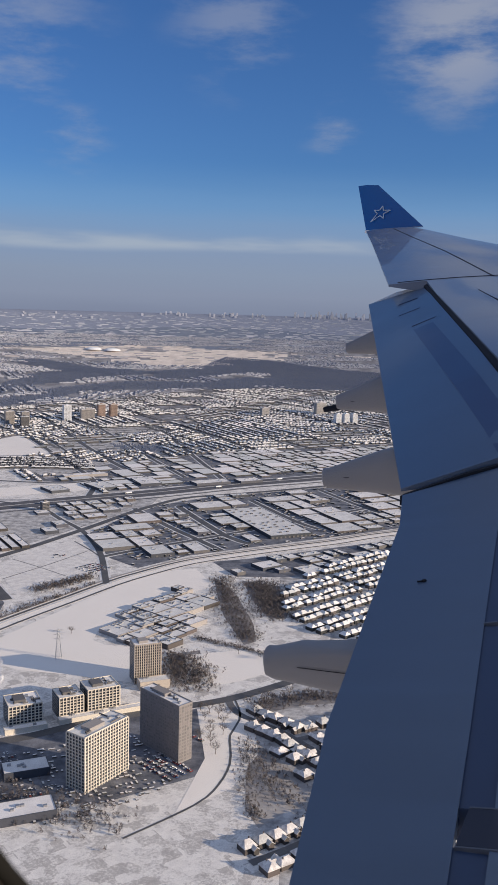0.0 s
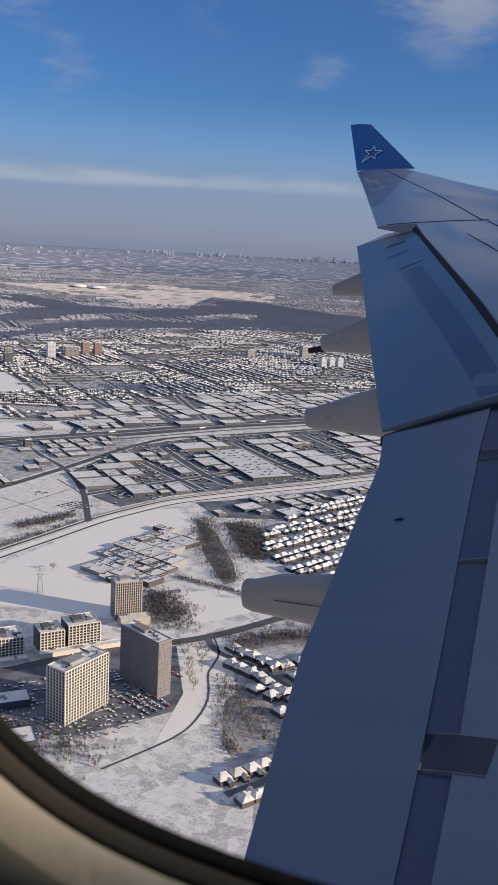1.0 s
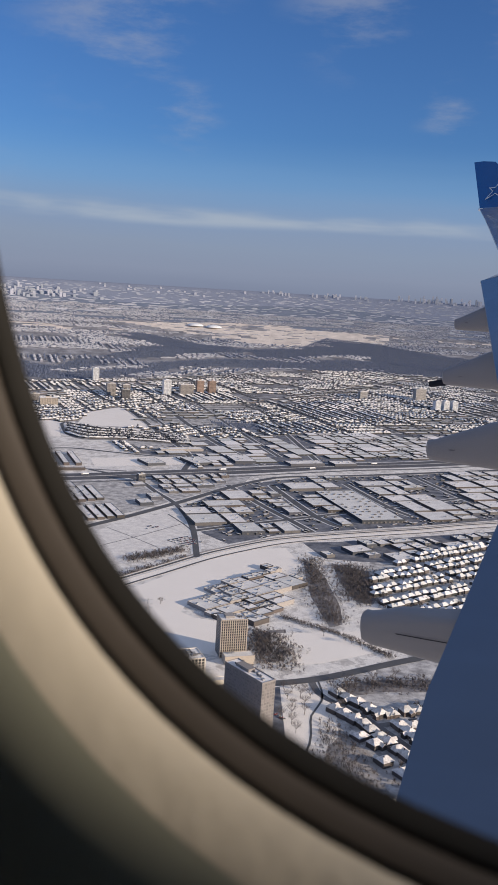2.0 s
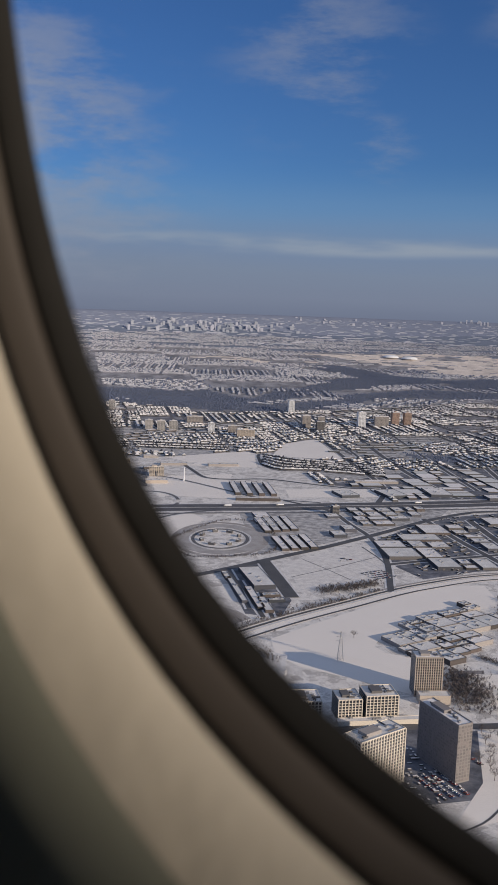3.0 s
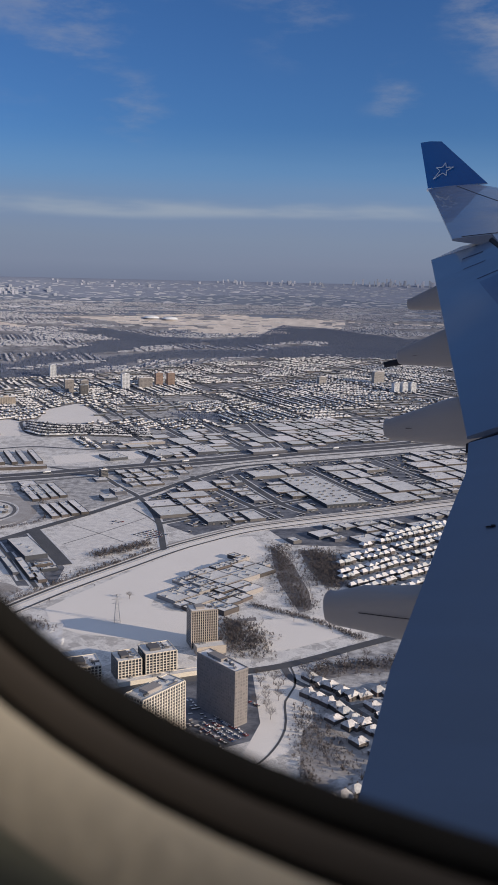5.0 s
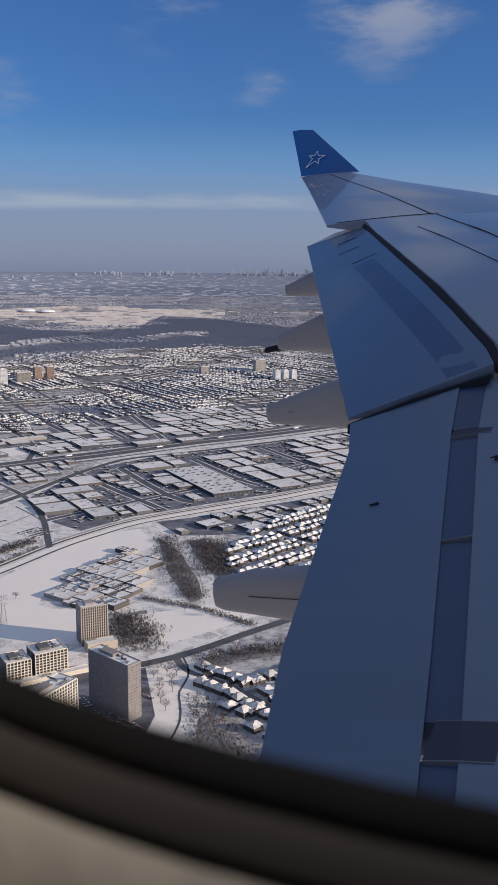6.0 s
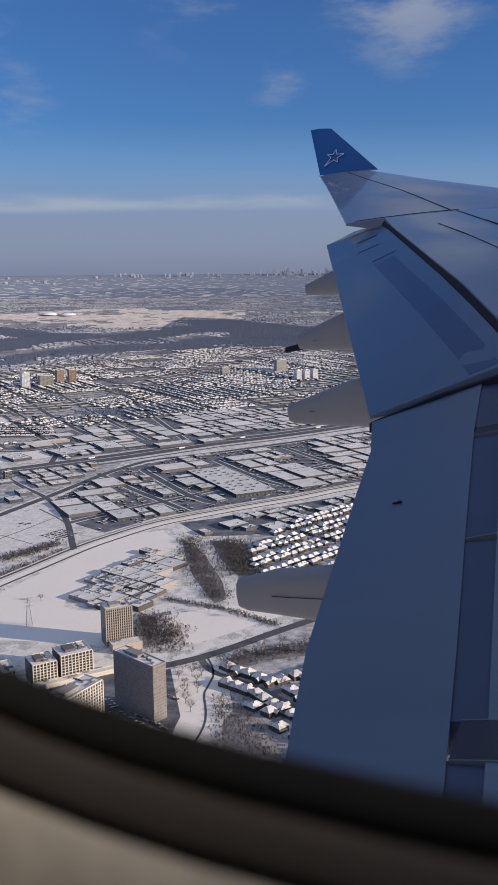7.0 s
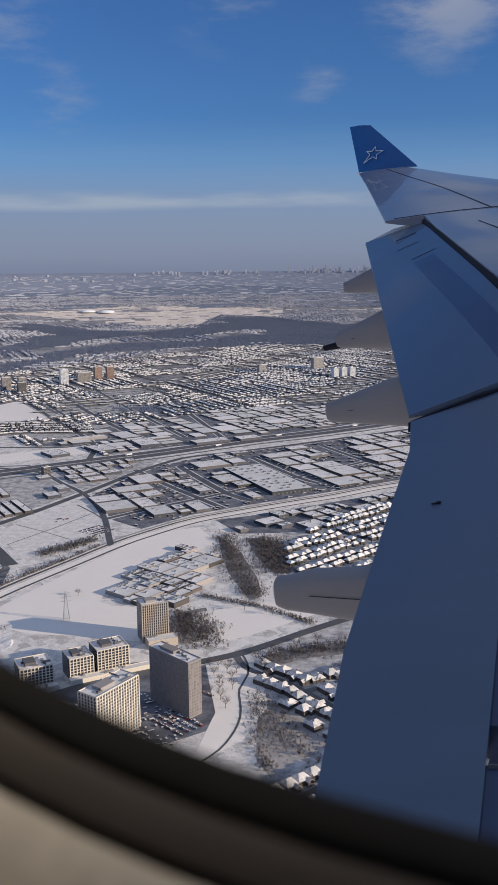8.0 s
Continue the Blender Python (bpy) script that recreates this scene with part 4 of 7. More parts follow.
    let = part("winglet", b, M_BLUE, wing, "deep blue winglet with a white star outline", smooth=True)
    # star outline: a plain drawn shape
    b = Build()
    o = Vector(low[0]).lerp(Vector(low[2]), 0.43).lerp(Vector(high[0]).lerp(Vector(high[2]), 0.43), 0.34)
    ux = (Vector(low[2]) - Vector(low[0])).normalized()
    uz = (Vector(high[0]) - Vector(low[0]))
    uz = (uz - ux * uz.dot(ux)).normalized()
    nrm = ux.cross(uz).normalized() * -1
    if nrm.y > 0:
        nrm.negate()
    pts = []
    for i in range(10):
        a = radians(84 + 36 * i)
        r = (0.24, 0.105, 0.25, 0.105, 0.40, 0.105, 0.24, 0.105, 0.30, 0.105)[i]      # long tail and long fore point
        pts.append(o + nrm * 0.075 + ux * r * math.cos(a) * 1.12 + uz * r * math.sin(a) * 0.92)
    for p, q in zip(pts, pts[1:] + pts[:1]):
        b.tube(p, q, 0.012, 0.012, 5)
    part("star_outline", b, M_WHITEP, let, "thin white star outline")
    b = Build()
    b.tube((-10.05, 27.60, 2.10), (-9.92, 27.58, 2.10), 0.05, 0.05, 8)
    part("tail_light", b, M_WHITEP, wing, "small white light housing at the wing tip")


build_wing()

# window: an upright rounded opening, its rings stepping out towards the cabin
WC, WY, WA, WB, WP = (-0.064, 0.124), 0.316, 0.233, 0.276, 2.59


def oval(off, y, n=96):
    out = []
    for i in range(n):
        a = 2 * math.pi * i / n
        c, s = math.cos(a), math.sin(a)
        out.append((WC[0] + (WA + off) * math.copysign(abs(c) ** (2 / WP), c), y, WC[1] + (WB + off) * math.copysign(abs(s) ** (2 / WP), s)))
    return out


def build_window():
    win = empty("aircraft_window", PLANE, "rounded airliner cabin window with dark seal and beige bezel", "window", kind="structure")
    b = Build()
    b.loft([oval(o, y) for o, y in ((0.150, 0.334), (0.060, 0.326), (0.010, 0.3190), (0.0016, 0.3172), (0.000, 0.3155), (0.0008, 0.3137), (0.0020, 0.3117), (0.0033, 0.3098), (0.0043, 0.3090), (0.0050, 0.3105), (0.0052, 0.3130), (0.020, 0.3140))], caps=False)
    part("rubber_seal", b, M_RUB, win, "soft black rubber window seal", smooth=True)
    b = Build()
    b.loft([oval(o, y) for o, y in ((0.0066, 0.3125), (0.0060, 0.3095), (0.0058, 0.3075), (0.0064, 0.3052), (0.0078, 0.3028), (0.0090, 0.3008), (0.0100, 0.2998), (0.0106, 0.3003), (0.0108, 0.3080))], caps=False)
    part("inner_ring", b, M_INNER, win, "inner ring in bezel beige, darkened for shade in its colour", smooth=True)
    b = Build()
    b.loft([oval(o, y) for o, y in ((0.0107, 0.3016), (0.0110, 0.2999), (0.0114, 0.2992), (0.0119, 0.2984), (0.0121, 0.2992))], caps=False)
    part("bezel_gap", b, M_RUB, win, "thin black gap round the bezel", smooth=True)
    b = Build()
    b.loft([oval(o, y) for o, y in ((0.0135, 0.309), (0.0117, 0.3020), (0.0115, 0.2997), (0.0120, 0.2982), (0.0142, 0.2942), (0.0172, 0.2902), (0.0200, 0.2872), (0.0226, 0.2846), (0.0248, 0.2827), (0.0266, 0.2813))], caps=False)
    part("bezel", b, M_BEZEL, win, "smooth beige plastic window bezel", smooth=True)
    b = Build()
    b.loft([oval(o, y) for o, y in ((0.0262, 0.2817), (0.0271, 0.2811), (0.0315, 0.2786), (0.0410, 0.2744), (0.0540, 0.2704), (0.080, 0.2690), (0.125, 0.2745))], caps=False)
    part("side_panel_reveal", b, M_REVEAL, win, "moulded reveal of the side panel, shade put into its olive-grey colour", smooth=True)
    b = Build()
    b.loft([oval(0.085, 0.330), oval(0.085, 0.3325)])
    pane = part("pane", b, M_PANE, win, "clear scratched acrylic pane")
    pane.visible_shadow = False


build_window()


def frame_wall(y, thick, x0, x1, z0, z1, off, mat, name, label):
    """A wall panel with the window's opening through it."""
    b = Build()
    for yy in (y, y + thick):
        ring = oval(off, yy)
        outer = []
        for p in ring:
            dx, dz = p[0] - WC[0], p[2] - WC[1]
            k = min((x1 - WC[0]) / dx if dx > 1e-9 else 1e9, (x0 - WC[0]) / dx if dx < -1e-9 else 1e9, (z1 - WC[1]) / dz if dz > 1e-9 else 1e9, (z0 - WC[1]) / dz if dz < -1e-9 else 1e9)
            outer.append((WC[0] + dx * k, yy, WC[1] + dz * k))
        b.loft([ring, outer], caps=False)
    b.loft([oval(off, y), oval(off, y + thick)], caps=False)
    ob = single(name, b, mat, label, "wall", "structure")
    ob.matrix_world = PLANE
    return ob


frame_wall(0.276, 0.005, -0.9, 0.8, -0.75, 0.85, 0.110, M_CABIN, "cabin_side_panel", "grey cabin side panel round the window")
frame_wall(0.336, 0.004, -0.72, 0.60, -0.58, 0.82, 0.13, M_WHITEP, "fuselage_skin_panel", "white outer skin panel round the window")


def build_fuselage():
    """White tube closing the cabin round the seat, with the window's opening and further ones added for light."""
    b = Build()
    r, zc, yc = 2.82, -0.35, 0.352 - 2.82
    xs = [-13, -7.0] + [v for k in range(-8, -1) for v in (k * 0.8 - 0.14, k * 0.8 + 0.14)] + [-0.72, 0.60] + [v for k in range(2, 9) for v in (k * 0.8 - 0.14, k * 0.8 + 0.14)] + [7.0, 13]
    n = 72
    for i in range(len(xs) - 1):
        for k in range(n):
            a0, a1 = 2 * math.pi * k / n, 2 * math.pi * (k + 1) / n
            za, zb = zc + r * math.sin(a0), zc + r * math.sin(a1)
            if xs[i] == -0.72 and math.cos(a0) > 0.5 and min(za, zb) > -0.62 and max(za, zb) < 0.88:
                continue
            if abs(xs[i + 1] - xs[i] - 0.28) < 0.01 and -0.16 < (za + zb) / 2 < 0.34:
                continue      # unseen neighbouring windows, left open to let light into the cabin
            b.poly([(xs[i], yc + r * math.cos(a0), za), (xs[i + 1], yc + r * math.cos(a0), za), (xs[i + 1], yc + r * math.cos(a1), zb), (xs[i], yc + r * math.cos(a1), zb)])
    for x in (-13, 13):
        b.poly([(x, yc + r * math.cos(2 * math.pi * k / n), zc + r * math.sin(2 * math.pi * k / n)) for k in range(n)])
    ob = single("fuselage_wall", b, M_WHITEP, "white airliner fuselage shell round the cabin", "fuselage", "structure", recalc=False)
    ob.matrix_world = PLANE
    b = Build()
    b.box(0, -2.3, -1.32, 20, 4.6, 0.05)
    ob = single("floor", b, M_CABIN, "grey cabin floor", "floor", "structure")
    ob.matrix_world = PLANE


build_fuselage()

# ---------------------------------------------------------------- masses of houses and trees (far more than one could count)


def grid_points(poly, ang, du, dv, jitter, seed, gap=0.0):
    """Points of a turned grid inside a polygon, in map metres, with row numbers. gap: added after every second row, for a street."""
    rng = np.random.default_rng(seed)
    p = np.array(poly, float)
    c, s = math.cos(radians(ang)), math.sin(radians(ang))
    u, v = p[:, 0] * c + p[:, 1] * s, -p[:, 0] * s + p[:, 1] * c
    k = np.arange(int((v.max() - v.min()) / (dv + gap / 2)) + 1)
    gu, gv = np.meshgrid(np.arange(u.min(), u.max(), du), v.min() + (k // 2) * (2 * dv + gap) + (k % 2) * dv, indexing="ij")
    ru, rv = np.meshgrid(np.arange(gu.shape[0]), np.arange(gu.shape[1]), indexing="ij")
    gu, gv, ru, rv = gu.ravel(), gv.ravel(), ru.ravel(), rv.ravel()
    gu = gu + rng.uniform(-jitter, jitter, len(gu))
    gv = gv + rng.uniform(-jitter, jitter, len(gv))
    x, y = gu * c - gv * s, gu * s + gv * c
    k = inside([tuple(q) for q in poly], x, y)
    return x[k], y[k], ru[k], rv[k], rng


def plots(poly, ang, lo, hi, gap, seed):
    """Uneven plots that fill a polygon: a turned rectangle split again and again. Centre and built size of each."""
    rng = random.Random(seed)
    p = np.array(poly, float)
    c, s = math.cos(radians(ang)), math.sin(radians(ang))
    u, v = p[:, 0] * c + p[:, 1] * s, -p[:, 0] * s + p[:, 1] * c
    work, out = [(u.min(), v.min(), u.max(), v.max())], []
    while work:
        a, e, f, g = work.pop()
        w, d = f - a, g - e
        if max(w, d) > hi or (max(w, d) > lo * 1.7 and rng.random() < 0.5):
            k = rng.uniform(0.38, 0.62)
            work += [(a, e, a + w * k, g), (a + w * k, e, f, g)] if w > d else [(a, e, f, e + d * k), (a, e + d * k, f, g)]
            continue
        q = [((m * c - h * s), (m * s + h * c)) for m, h in (((a + f) / 2, (e + g) / 2), (a + 4, e + 4), (f - 4, e + 4), (f - 4, g - 4), (a + 4, g - 4))]
        if w - gap > 6 and d - gap > 6 and inside(poly, np.array([z[0] for z in q]), np.array([z[1] for z in q])).all():
            out.append((*q[0], w - gap * rng.uniform(0.6, 1.3), d - gap * rng.uniform(0.6, 1.3)))
    return out


def clear_of(x, y, zones, extra=0.0):
    ok = np.ones(len(x), bool)
    for line, w in MAIN:
        ok &= off_line(line[::2], x, y) > w + extra
    for z in zones:
        ok &= ~inside(z, x, y)
    return ok


def mesh_from(name, v, quads, tris, mat_q, mat_t, mats):
    """One mesh from arrays of four- and three-cornered faces."""
    me = bpy.data.meshes.new(name)
    nq, nt = len(quads), len(tris)
    me.vertices.add(len(v))
    me.vertices.foreach_set("co", np.ascontiguousarray(v, np.float32).ravel())
    loops = np.concatenate([quads.ravel(), tris.ravel()]).astype(np.int32)
    me.loops.add(len(loops))
    me.loops.foreach_set("vertex_index", loops)
    me.polygons.add(nq + nt)
    starts = np.concatenate([np.arange(nq) * 4, nq * 4 + np.arange(nt) * 3]).astype(np.int32)
    me.polygons.foreach_set("loop_start", starts)
    me.polygons.foreach_set("material_index", np.concatenate([mat_q, mat_t]).astype(np.int32))
    me.polygons.foreach_set("use_smooth", np.zeros(nq + nt, bool))
    for m in mats:
        me.materials.append(m)
    me.update(calc_edges=True)
    return me


def many_houses(name, x, y, ang, w, d, h, rise, label, mats=None):
    """Gabled houses with snow on the roof: arrays of map places, headings and sizes, joined into one mesh."""
    n = len(x)
    c, s = np.cos(ang), np.sin(ang)
    loc = np.zeros((n, 14, 3))
    o = 0.5
    for i, (a, b, z) in enumerate(((-1, -1, 0), (1, -1, 0), (1, 1, 0), (-1, 1, 0), (-1, -1, 1), (1, -1, 1), (1, 1, 1), (-1, 1, 1))):
        loc[:, i] = np.stack([a * w / 2, b * d / 2, z * h], 1)
    for i, (a, b) in enumerate(((-1, -1), (1, -1), (1, 1), (-1, 1))):
        loc[:, 8 + i] = np.stack([a * (w / 2 + o), b * (d / 2 + o), h - 0.15], 1)
    loc[:, 12] = np.stack([-w * 0.28, 0 * w, h + rise], 1)
    loc[:, 13] = np.stack([w * 0.28, 0 * w, h + rise], 1)
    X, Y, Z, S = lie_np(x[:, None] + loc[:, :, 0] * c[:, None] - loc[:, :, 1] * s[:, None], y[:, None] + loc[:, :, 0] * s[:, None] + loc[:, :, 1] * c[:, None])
    px, py, pz = X, Y, Z + (loc[:, :, 2] - 0.2) * S
    v = np.stack([px, py, pz], 2).reshape(-1, 3)
    base = (np.arange(n) * 14)[:, None, None]
    q = (np.array([[0, 1, 5, 4], [1, 2, 6, 5], [2, 3, 7, 6], [3, 0, 4, 7], [8, 9, 13, 12], [10, 11, 12, 13]])[None] + base).reshape(-1, 4)
    t = (np.array([[9, 10, 13], [11, 8, 12]])[None] + base).reshape(-1, 3)
    mq = np.tile([0, 0, 0, 0, 1, 1], n)
    return single(name, mesh_from(name, v, q, t, mq, np.ones(2 * n), mats or [M_WALLS, M_ROOFS]), None, label, "houses", "stuff")


def many_blocks(name, x, y, ang, w, d, h, mats, label, category="buildings"):
    """Flat-roofed blocks joined into one mesh."""
    n = len(x)
    c, s = np.cos(ang), np.sin(ang)
    loc = np.zeros((n, 8, 3))
    for i, (a, b, z) in enumerate(((-1, -1, 0), (1, -1, 0), (1, 1, 0), (-1, 1, 0), (-1, -1, 1), (1, -1, 1), (1, 1, 1), (-1, 1, 1))):
        loc[:, i] = np.stack([a * w / 2, b * d / 2, z * h], 1)
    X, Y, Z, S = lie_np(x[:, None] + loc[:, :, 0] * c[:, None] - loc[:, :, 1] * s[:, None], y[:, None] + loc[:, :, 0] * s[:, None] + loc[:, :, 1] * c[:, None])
    px, py, pz = X, Y, Z + (loc[:, :, 2] - 0.2) * S
    v = np.stack([px, py, pz], 2).reshape(-1, 3)
    base = (np.arange(n) * 8)[:, None, None]
    q = (np.array([[0, 1, 5, 4], [1, 2, 6, 5], [2, 3, 7, 6], [3, 0, 4, 7], [4, 5, 6, 7]])[None] + base).reshape(-1, 4)
    mq = np.tile([0, 0, 0, 0, 1], n)
    return single(name, mesh_from(name, v, q, np.zeros((0, 3), int), mq, np.zeros(0), mats), None, label, category, "stuff")


def many_trees(name, x, y, high, mat, label, rng, lumps=2, category="trees"):
    """Bare winter crowns seen from afar: each a few ragged clumps of eight faces."""
    n = len(x) * lumps
    x, y, high = (np.repeat(a, lumps) for a in (x, y, high))
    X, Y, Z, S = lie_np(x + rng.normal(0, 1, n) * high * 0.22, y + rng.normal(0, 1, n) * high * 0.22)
    r = high * rng.uniform(0.22, 0.42, n)
    cz = high * rng.uniform(0.45, 0.75, n)
    dirs = np.array([[1, 0, 0], [0, 1, 0], [-1, 0, 0], [0, -1, 0], [0, 0, 1.2], [0, 0, -1.3]])
    v = dirs[None] * r[:, None, None] * rng.uniform(0.55, 1.25, (n, 6, 1)) + rng.normal(0, 0.12, (n, 6, 3)) * r[:, None, None]
    v[:, :, 2] += cz[:, None]
    v *= S[:, None, None]
    v += np.stack([X, Y, Z], 1)[:, None]
    t = (np.array([[0, 1, 4], [1, 2, 4], [2, 3, 4], [3, 0, 4], [1, 0, 5], [2, 1, 5], [3, 2, 5], [0, 3, 5]])[None] + (np.arange(n) * 6)[:, None, None]).reshape(-1, 3)
    return single(name, mesh_from(name, v.reshape(-1, 3), np.zeros((0, 4), int), t, np.zeros(0), np.zeros(len(t)), [mat]), None, label, category, "stuff")


def many_twigs(name, x, y, high, label, rng, blades=46):
    """Bare trees near by: a trunk and a spray of fine branch slivers each."""
    n = len(x)
    a = rng.uniform(0, 2 * math.pi, (n, blades))
    lift = rng.uniform(0.25, 1.0, (n, blades))
    reach = rng.uniform(0.4, 1.0, (n, blades)) * (0.48 - 0.28 * np.abs(lift - 0.55))
    h = high[:, None]
    foot = np.stack([0 * a, 0 * a, lift * h * 0.55], 2)
    mid = np.stack([np.cos(a) * reach * h * 0.6, np.sin(a) * reach * h * 0.6, lift * h * 0.8], 2)
    tip = np.stack([np.cos(a + 0.3) * reach * h, np.sin(a + 0.3) * reach * h, lift * h], 2)
    wide = np.stack([-np.sin(a) * 0.035 * h, np.cos(a) * 0.035 * h, rng.uniform(-0.03, 0.05, (n, blades)) * h], 2)
    v = np.stack([foot, mid + wide, mid - wide, tip + wide * 1.6, tip - wide * 1.2], 2)
    X, Y, Z, S = lie_np(x, y)
    v = v * S[:, None, None, None] + np.stack([X, Y, Z], 1)[:, None, None]
    t = (np.array([[0, 1, 2], [1, 3, 2], [2, 3, 4]])[None] + (np.arange(n * blades) * 5)[:, None, None]).reshape(-1, 3)
    return single(name, mesh_from(name, v.reshape(-1, 3), np.zeros((0, 4), int), t, np.zeros(0), np.zeros(len(t)), [M_BARK]), None, label, "trees", "stuff")


ROWS = [(-1352, 2332), (-988, 2531), (-924, 2433), (-988, 2262), (-1293, 2255)]
COMPOUND = [(-1154, 1786), (-1169, 1900), (-1120, 1966), (-995, 1747), (-998, 1658), (-1031, 1621)]
DARK_LOT = [(-1071, 1962), (-1006, 2018), (-891, 1795), (-946, 1780)]
OPEN = [CURVED, ROWS, COMPOUND, DARK_LOT, [(-847, 2618), (-794, 2796), (-592, 2425), (-794, 2375)], [(-939, 2266), (-849, 2368), (-759, 2169), (-928, 2105)], [(-794, 1318), (-685, 1597), (-636, 1557), (-430, 1491), (-470, 1278), (-578, 1157), (-637, 1239)], [(-1402, 2087), (-1313, 2238), (-1254, 2156), (-1107, 1950), (-1215, 1861)],
        [(-1047, 2196), (-890, 2414), (-772, 2365), (-949, 2147)], [(-940, 1904), (-782, 2048), (-655, 1778), (-822, 1708)], [(-557, 1845), (-380, 1958), (-419, 2052), (-596, 1928)],
        [(-773, 1953), (-663, 1767), (-557, 1803), (-655, 1989)]]
SPECIAL = [FIELD, PLAZA, SCRUB, HEAP, SCHOOL, TOWERS] + OPEN
SUBURB_A = [(48, 812), (80, 780), (150, 850), (190, 880), (300, 1000), (480, 1080), (520, 700), (380, 540), (160, 540), (90, 590), (80, 660), (110, 690)]
SUBURB_B = [(72, 1240), (80, 1150), (120, 1075), (190, 1060), (320, 1110), (600, 1290), (800, 1680), (560, 1760), (320, 1560), (160, 1420), (110, 1330)]


def district(x, y, size):
    """Number of the district that a spot lies in: blocks of streets that run their own way."""
    i, j = np.floor((x * 0.857 + y * 0.515) / size).astype(int), np.floor((y * 0.857 - x * 0.515) / (size * 0.75)).astype(int)
    return np.abs(i * 7 + j * 13 + i * j * 3)


def street_grid(b, poly, ang, du, dv, gap, every, width, lift, zones, pick=None):
    p = np.array(poly, float)
    c, s = math.cos(radians(ang)), math.sin(radians(ang))
    u, v = p[:, 0] * c + p[:, 1] * s, -p[:, 0] * s + p[:, 1] * c
    u0, u1, v0, v1 = u.min(), u.max(), v.min(), v.max()
    runs = [((u0, w), (u1, w)) for w in np.arange(v0 + dv + (dv + gap) / 2, v1, 2 * dv + gap)] + [((w, v0), (w, v1)) for w in np.arange(u0, u1, every * du)]
    for (a, e), (f, g) in runs:
        l = math.hypot(f - a, g - e)
        k = int(l / 30)
        t = np.linspace(0, 1, k + 1)
        U, V = a + (f - a) * t, e + (g - e) * t
        X, Y = U * c - V * s, U * s + V * c
        ok = inside(poly, X, Y)
        for z in zones:
            ok &= ~inside(z, X, Y)
        if pick:
            ok &= np.isin(district(X, Y, pick[0]) % pick[1], pick[2])
        run = []
        for x, y, o in list(zip(X, Y, ok)) + [(0, 0, False)]:
            if o:
                run.append((x, y))
            else:
                if len(run) > 2:
                    ribbon(b, run, width, lift)
                run = []


def place_houses():
    # north of the freeway: streets square to it; each block two rows deep with trees between
    zones = [(HOUSING[0], 31, 14.5, 19, (330, 7, (0, 1, 4)), 11), (HOUSING[0], 121, 14.5, 19, (330, 7, (2, 5)), 17), (HOUSING[0], 62, 14.5, 19, (330, 7, (3, 6)), 18),
             (HOUSING[1], 31, 15, 20, (330, 3, (0, 2)), 12), (HOUSING[1], 75, 15, 20, (330, 3, (1,)), 19), (HOUSING[2], 31, 15, 20, None, 13), (HOUSING[3], 53, 15, 20, None, 14), (HOUSING[4], 53, 15, 19, None, 15)]
    b = Build()
    for poly, ang, du, dv, pick, seed in zones:
        street_grid(b, poly, ang, du, dv, 12, 16, 12.0, 0.22, SPECIAL + VALLEY + [INDUSTRY, INDUSTRY_W, WORKS, INDUSTRY_N, SUBURB_A, SUBURB_B], pick)
    street_grid(b, SUBURB_B, 45, 16, 21, 10, 15, 8.0, 0.22, [])
    single("residential_streets", b, M_ROAD, "slushy grey residential streets between rows of houses", "road", "structure", recalc=False)
    xs, ys, an, hedge = [], [], [], []
    hx, hy, ha = [], [], []
    for poly, ang, du, dv, pick, seed in zones:
        x, y, ru, rv, rng = grid_points(poly, ang, du, dv, 1.2, seed, 12)
        mine = np.isin(district(x, y, pick[0]) % pick[1], pick[2]) if pick else np.ones(len(x), bool)
        x, y, ru, rv = x[mine], y[mine], ru[mine], rv[mine]
        ok = clear_of(x, y, SPECIAL + VALLEY + [INDUSTRY, INDUSTRY_W, WORKS, INDUSTRY_N, SUBURB_A, SUBURB_B], -6)
        ok &= ~((ru % 16) == 0) & (rng.random(len(x)) > 0.06)
        # some blocks turn the other way, some stay open
        cell = (np.floor((x * 0.857 + y * 0.515) / 210) * 7 + np.floor((y * 0.857 - x * 0.515) / 160) * 13).astype(int)
        ok &= (cell % 11) != 3
        # some blocks hold terraces and flat-roofed halls instead of houses
        big = ok & (cell % 5 == 1) & (ru % 3 == 0) & (rv % 2 == 0)
        ok &= cell % 5 != 1
        back = ok & (rv % 2 == 0)
        ca, sa = math.cos(radians(ang)), math.sin(radians(ang))
        for along in (-5.0, 0.0, 5.0):
            hedge.append(np.stack([x[back] + ca * along - sa * dv / 2, y[back] + sa * along + ca * dv / 2], 1))
        hx.append(x[big]), hy.append(y[big]), ha.append(np.radians(ang) + 0 * x[big])
        xs.append(x[ok]), ys.append(y[ok]), an.append(np.radians(ang) + np.where(cell[ok] % 3 == 0, math.pi / 2, 0) + rng.normal(0, 0.02, ok.sum()))
    # bowed rows of terraces round a crescent
    for j in range(5):
        t = j / 4
        a = np.array(smooth_line([(-811, 2380), (-704, 2347), (-595, 2351), (-467, 2330)], 6))
        c = np.array(smooth_line([(-762, 2223), (-694, 2178), (-617, 2211), (-433, 2222)], 6))
        q = np.linspace(0, 1, 34)
        rowline = np.stack([np.interp(q, np.linspace(0, 1, len(a)), a[:, i]) * (1 - t) + np.interp(q, np.linspace(0, 1, len(c)), c[:, i]) * t for i in (0, 1)], 1)
        step = np.gradient(rowline, axis=0)
        xs.append(rowline[:, 0]), ys.append(rowline[:, 1]), an.append(np.arctan2(step[:, 1], step[:, 0]))
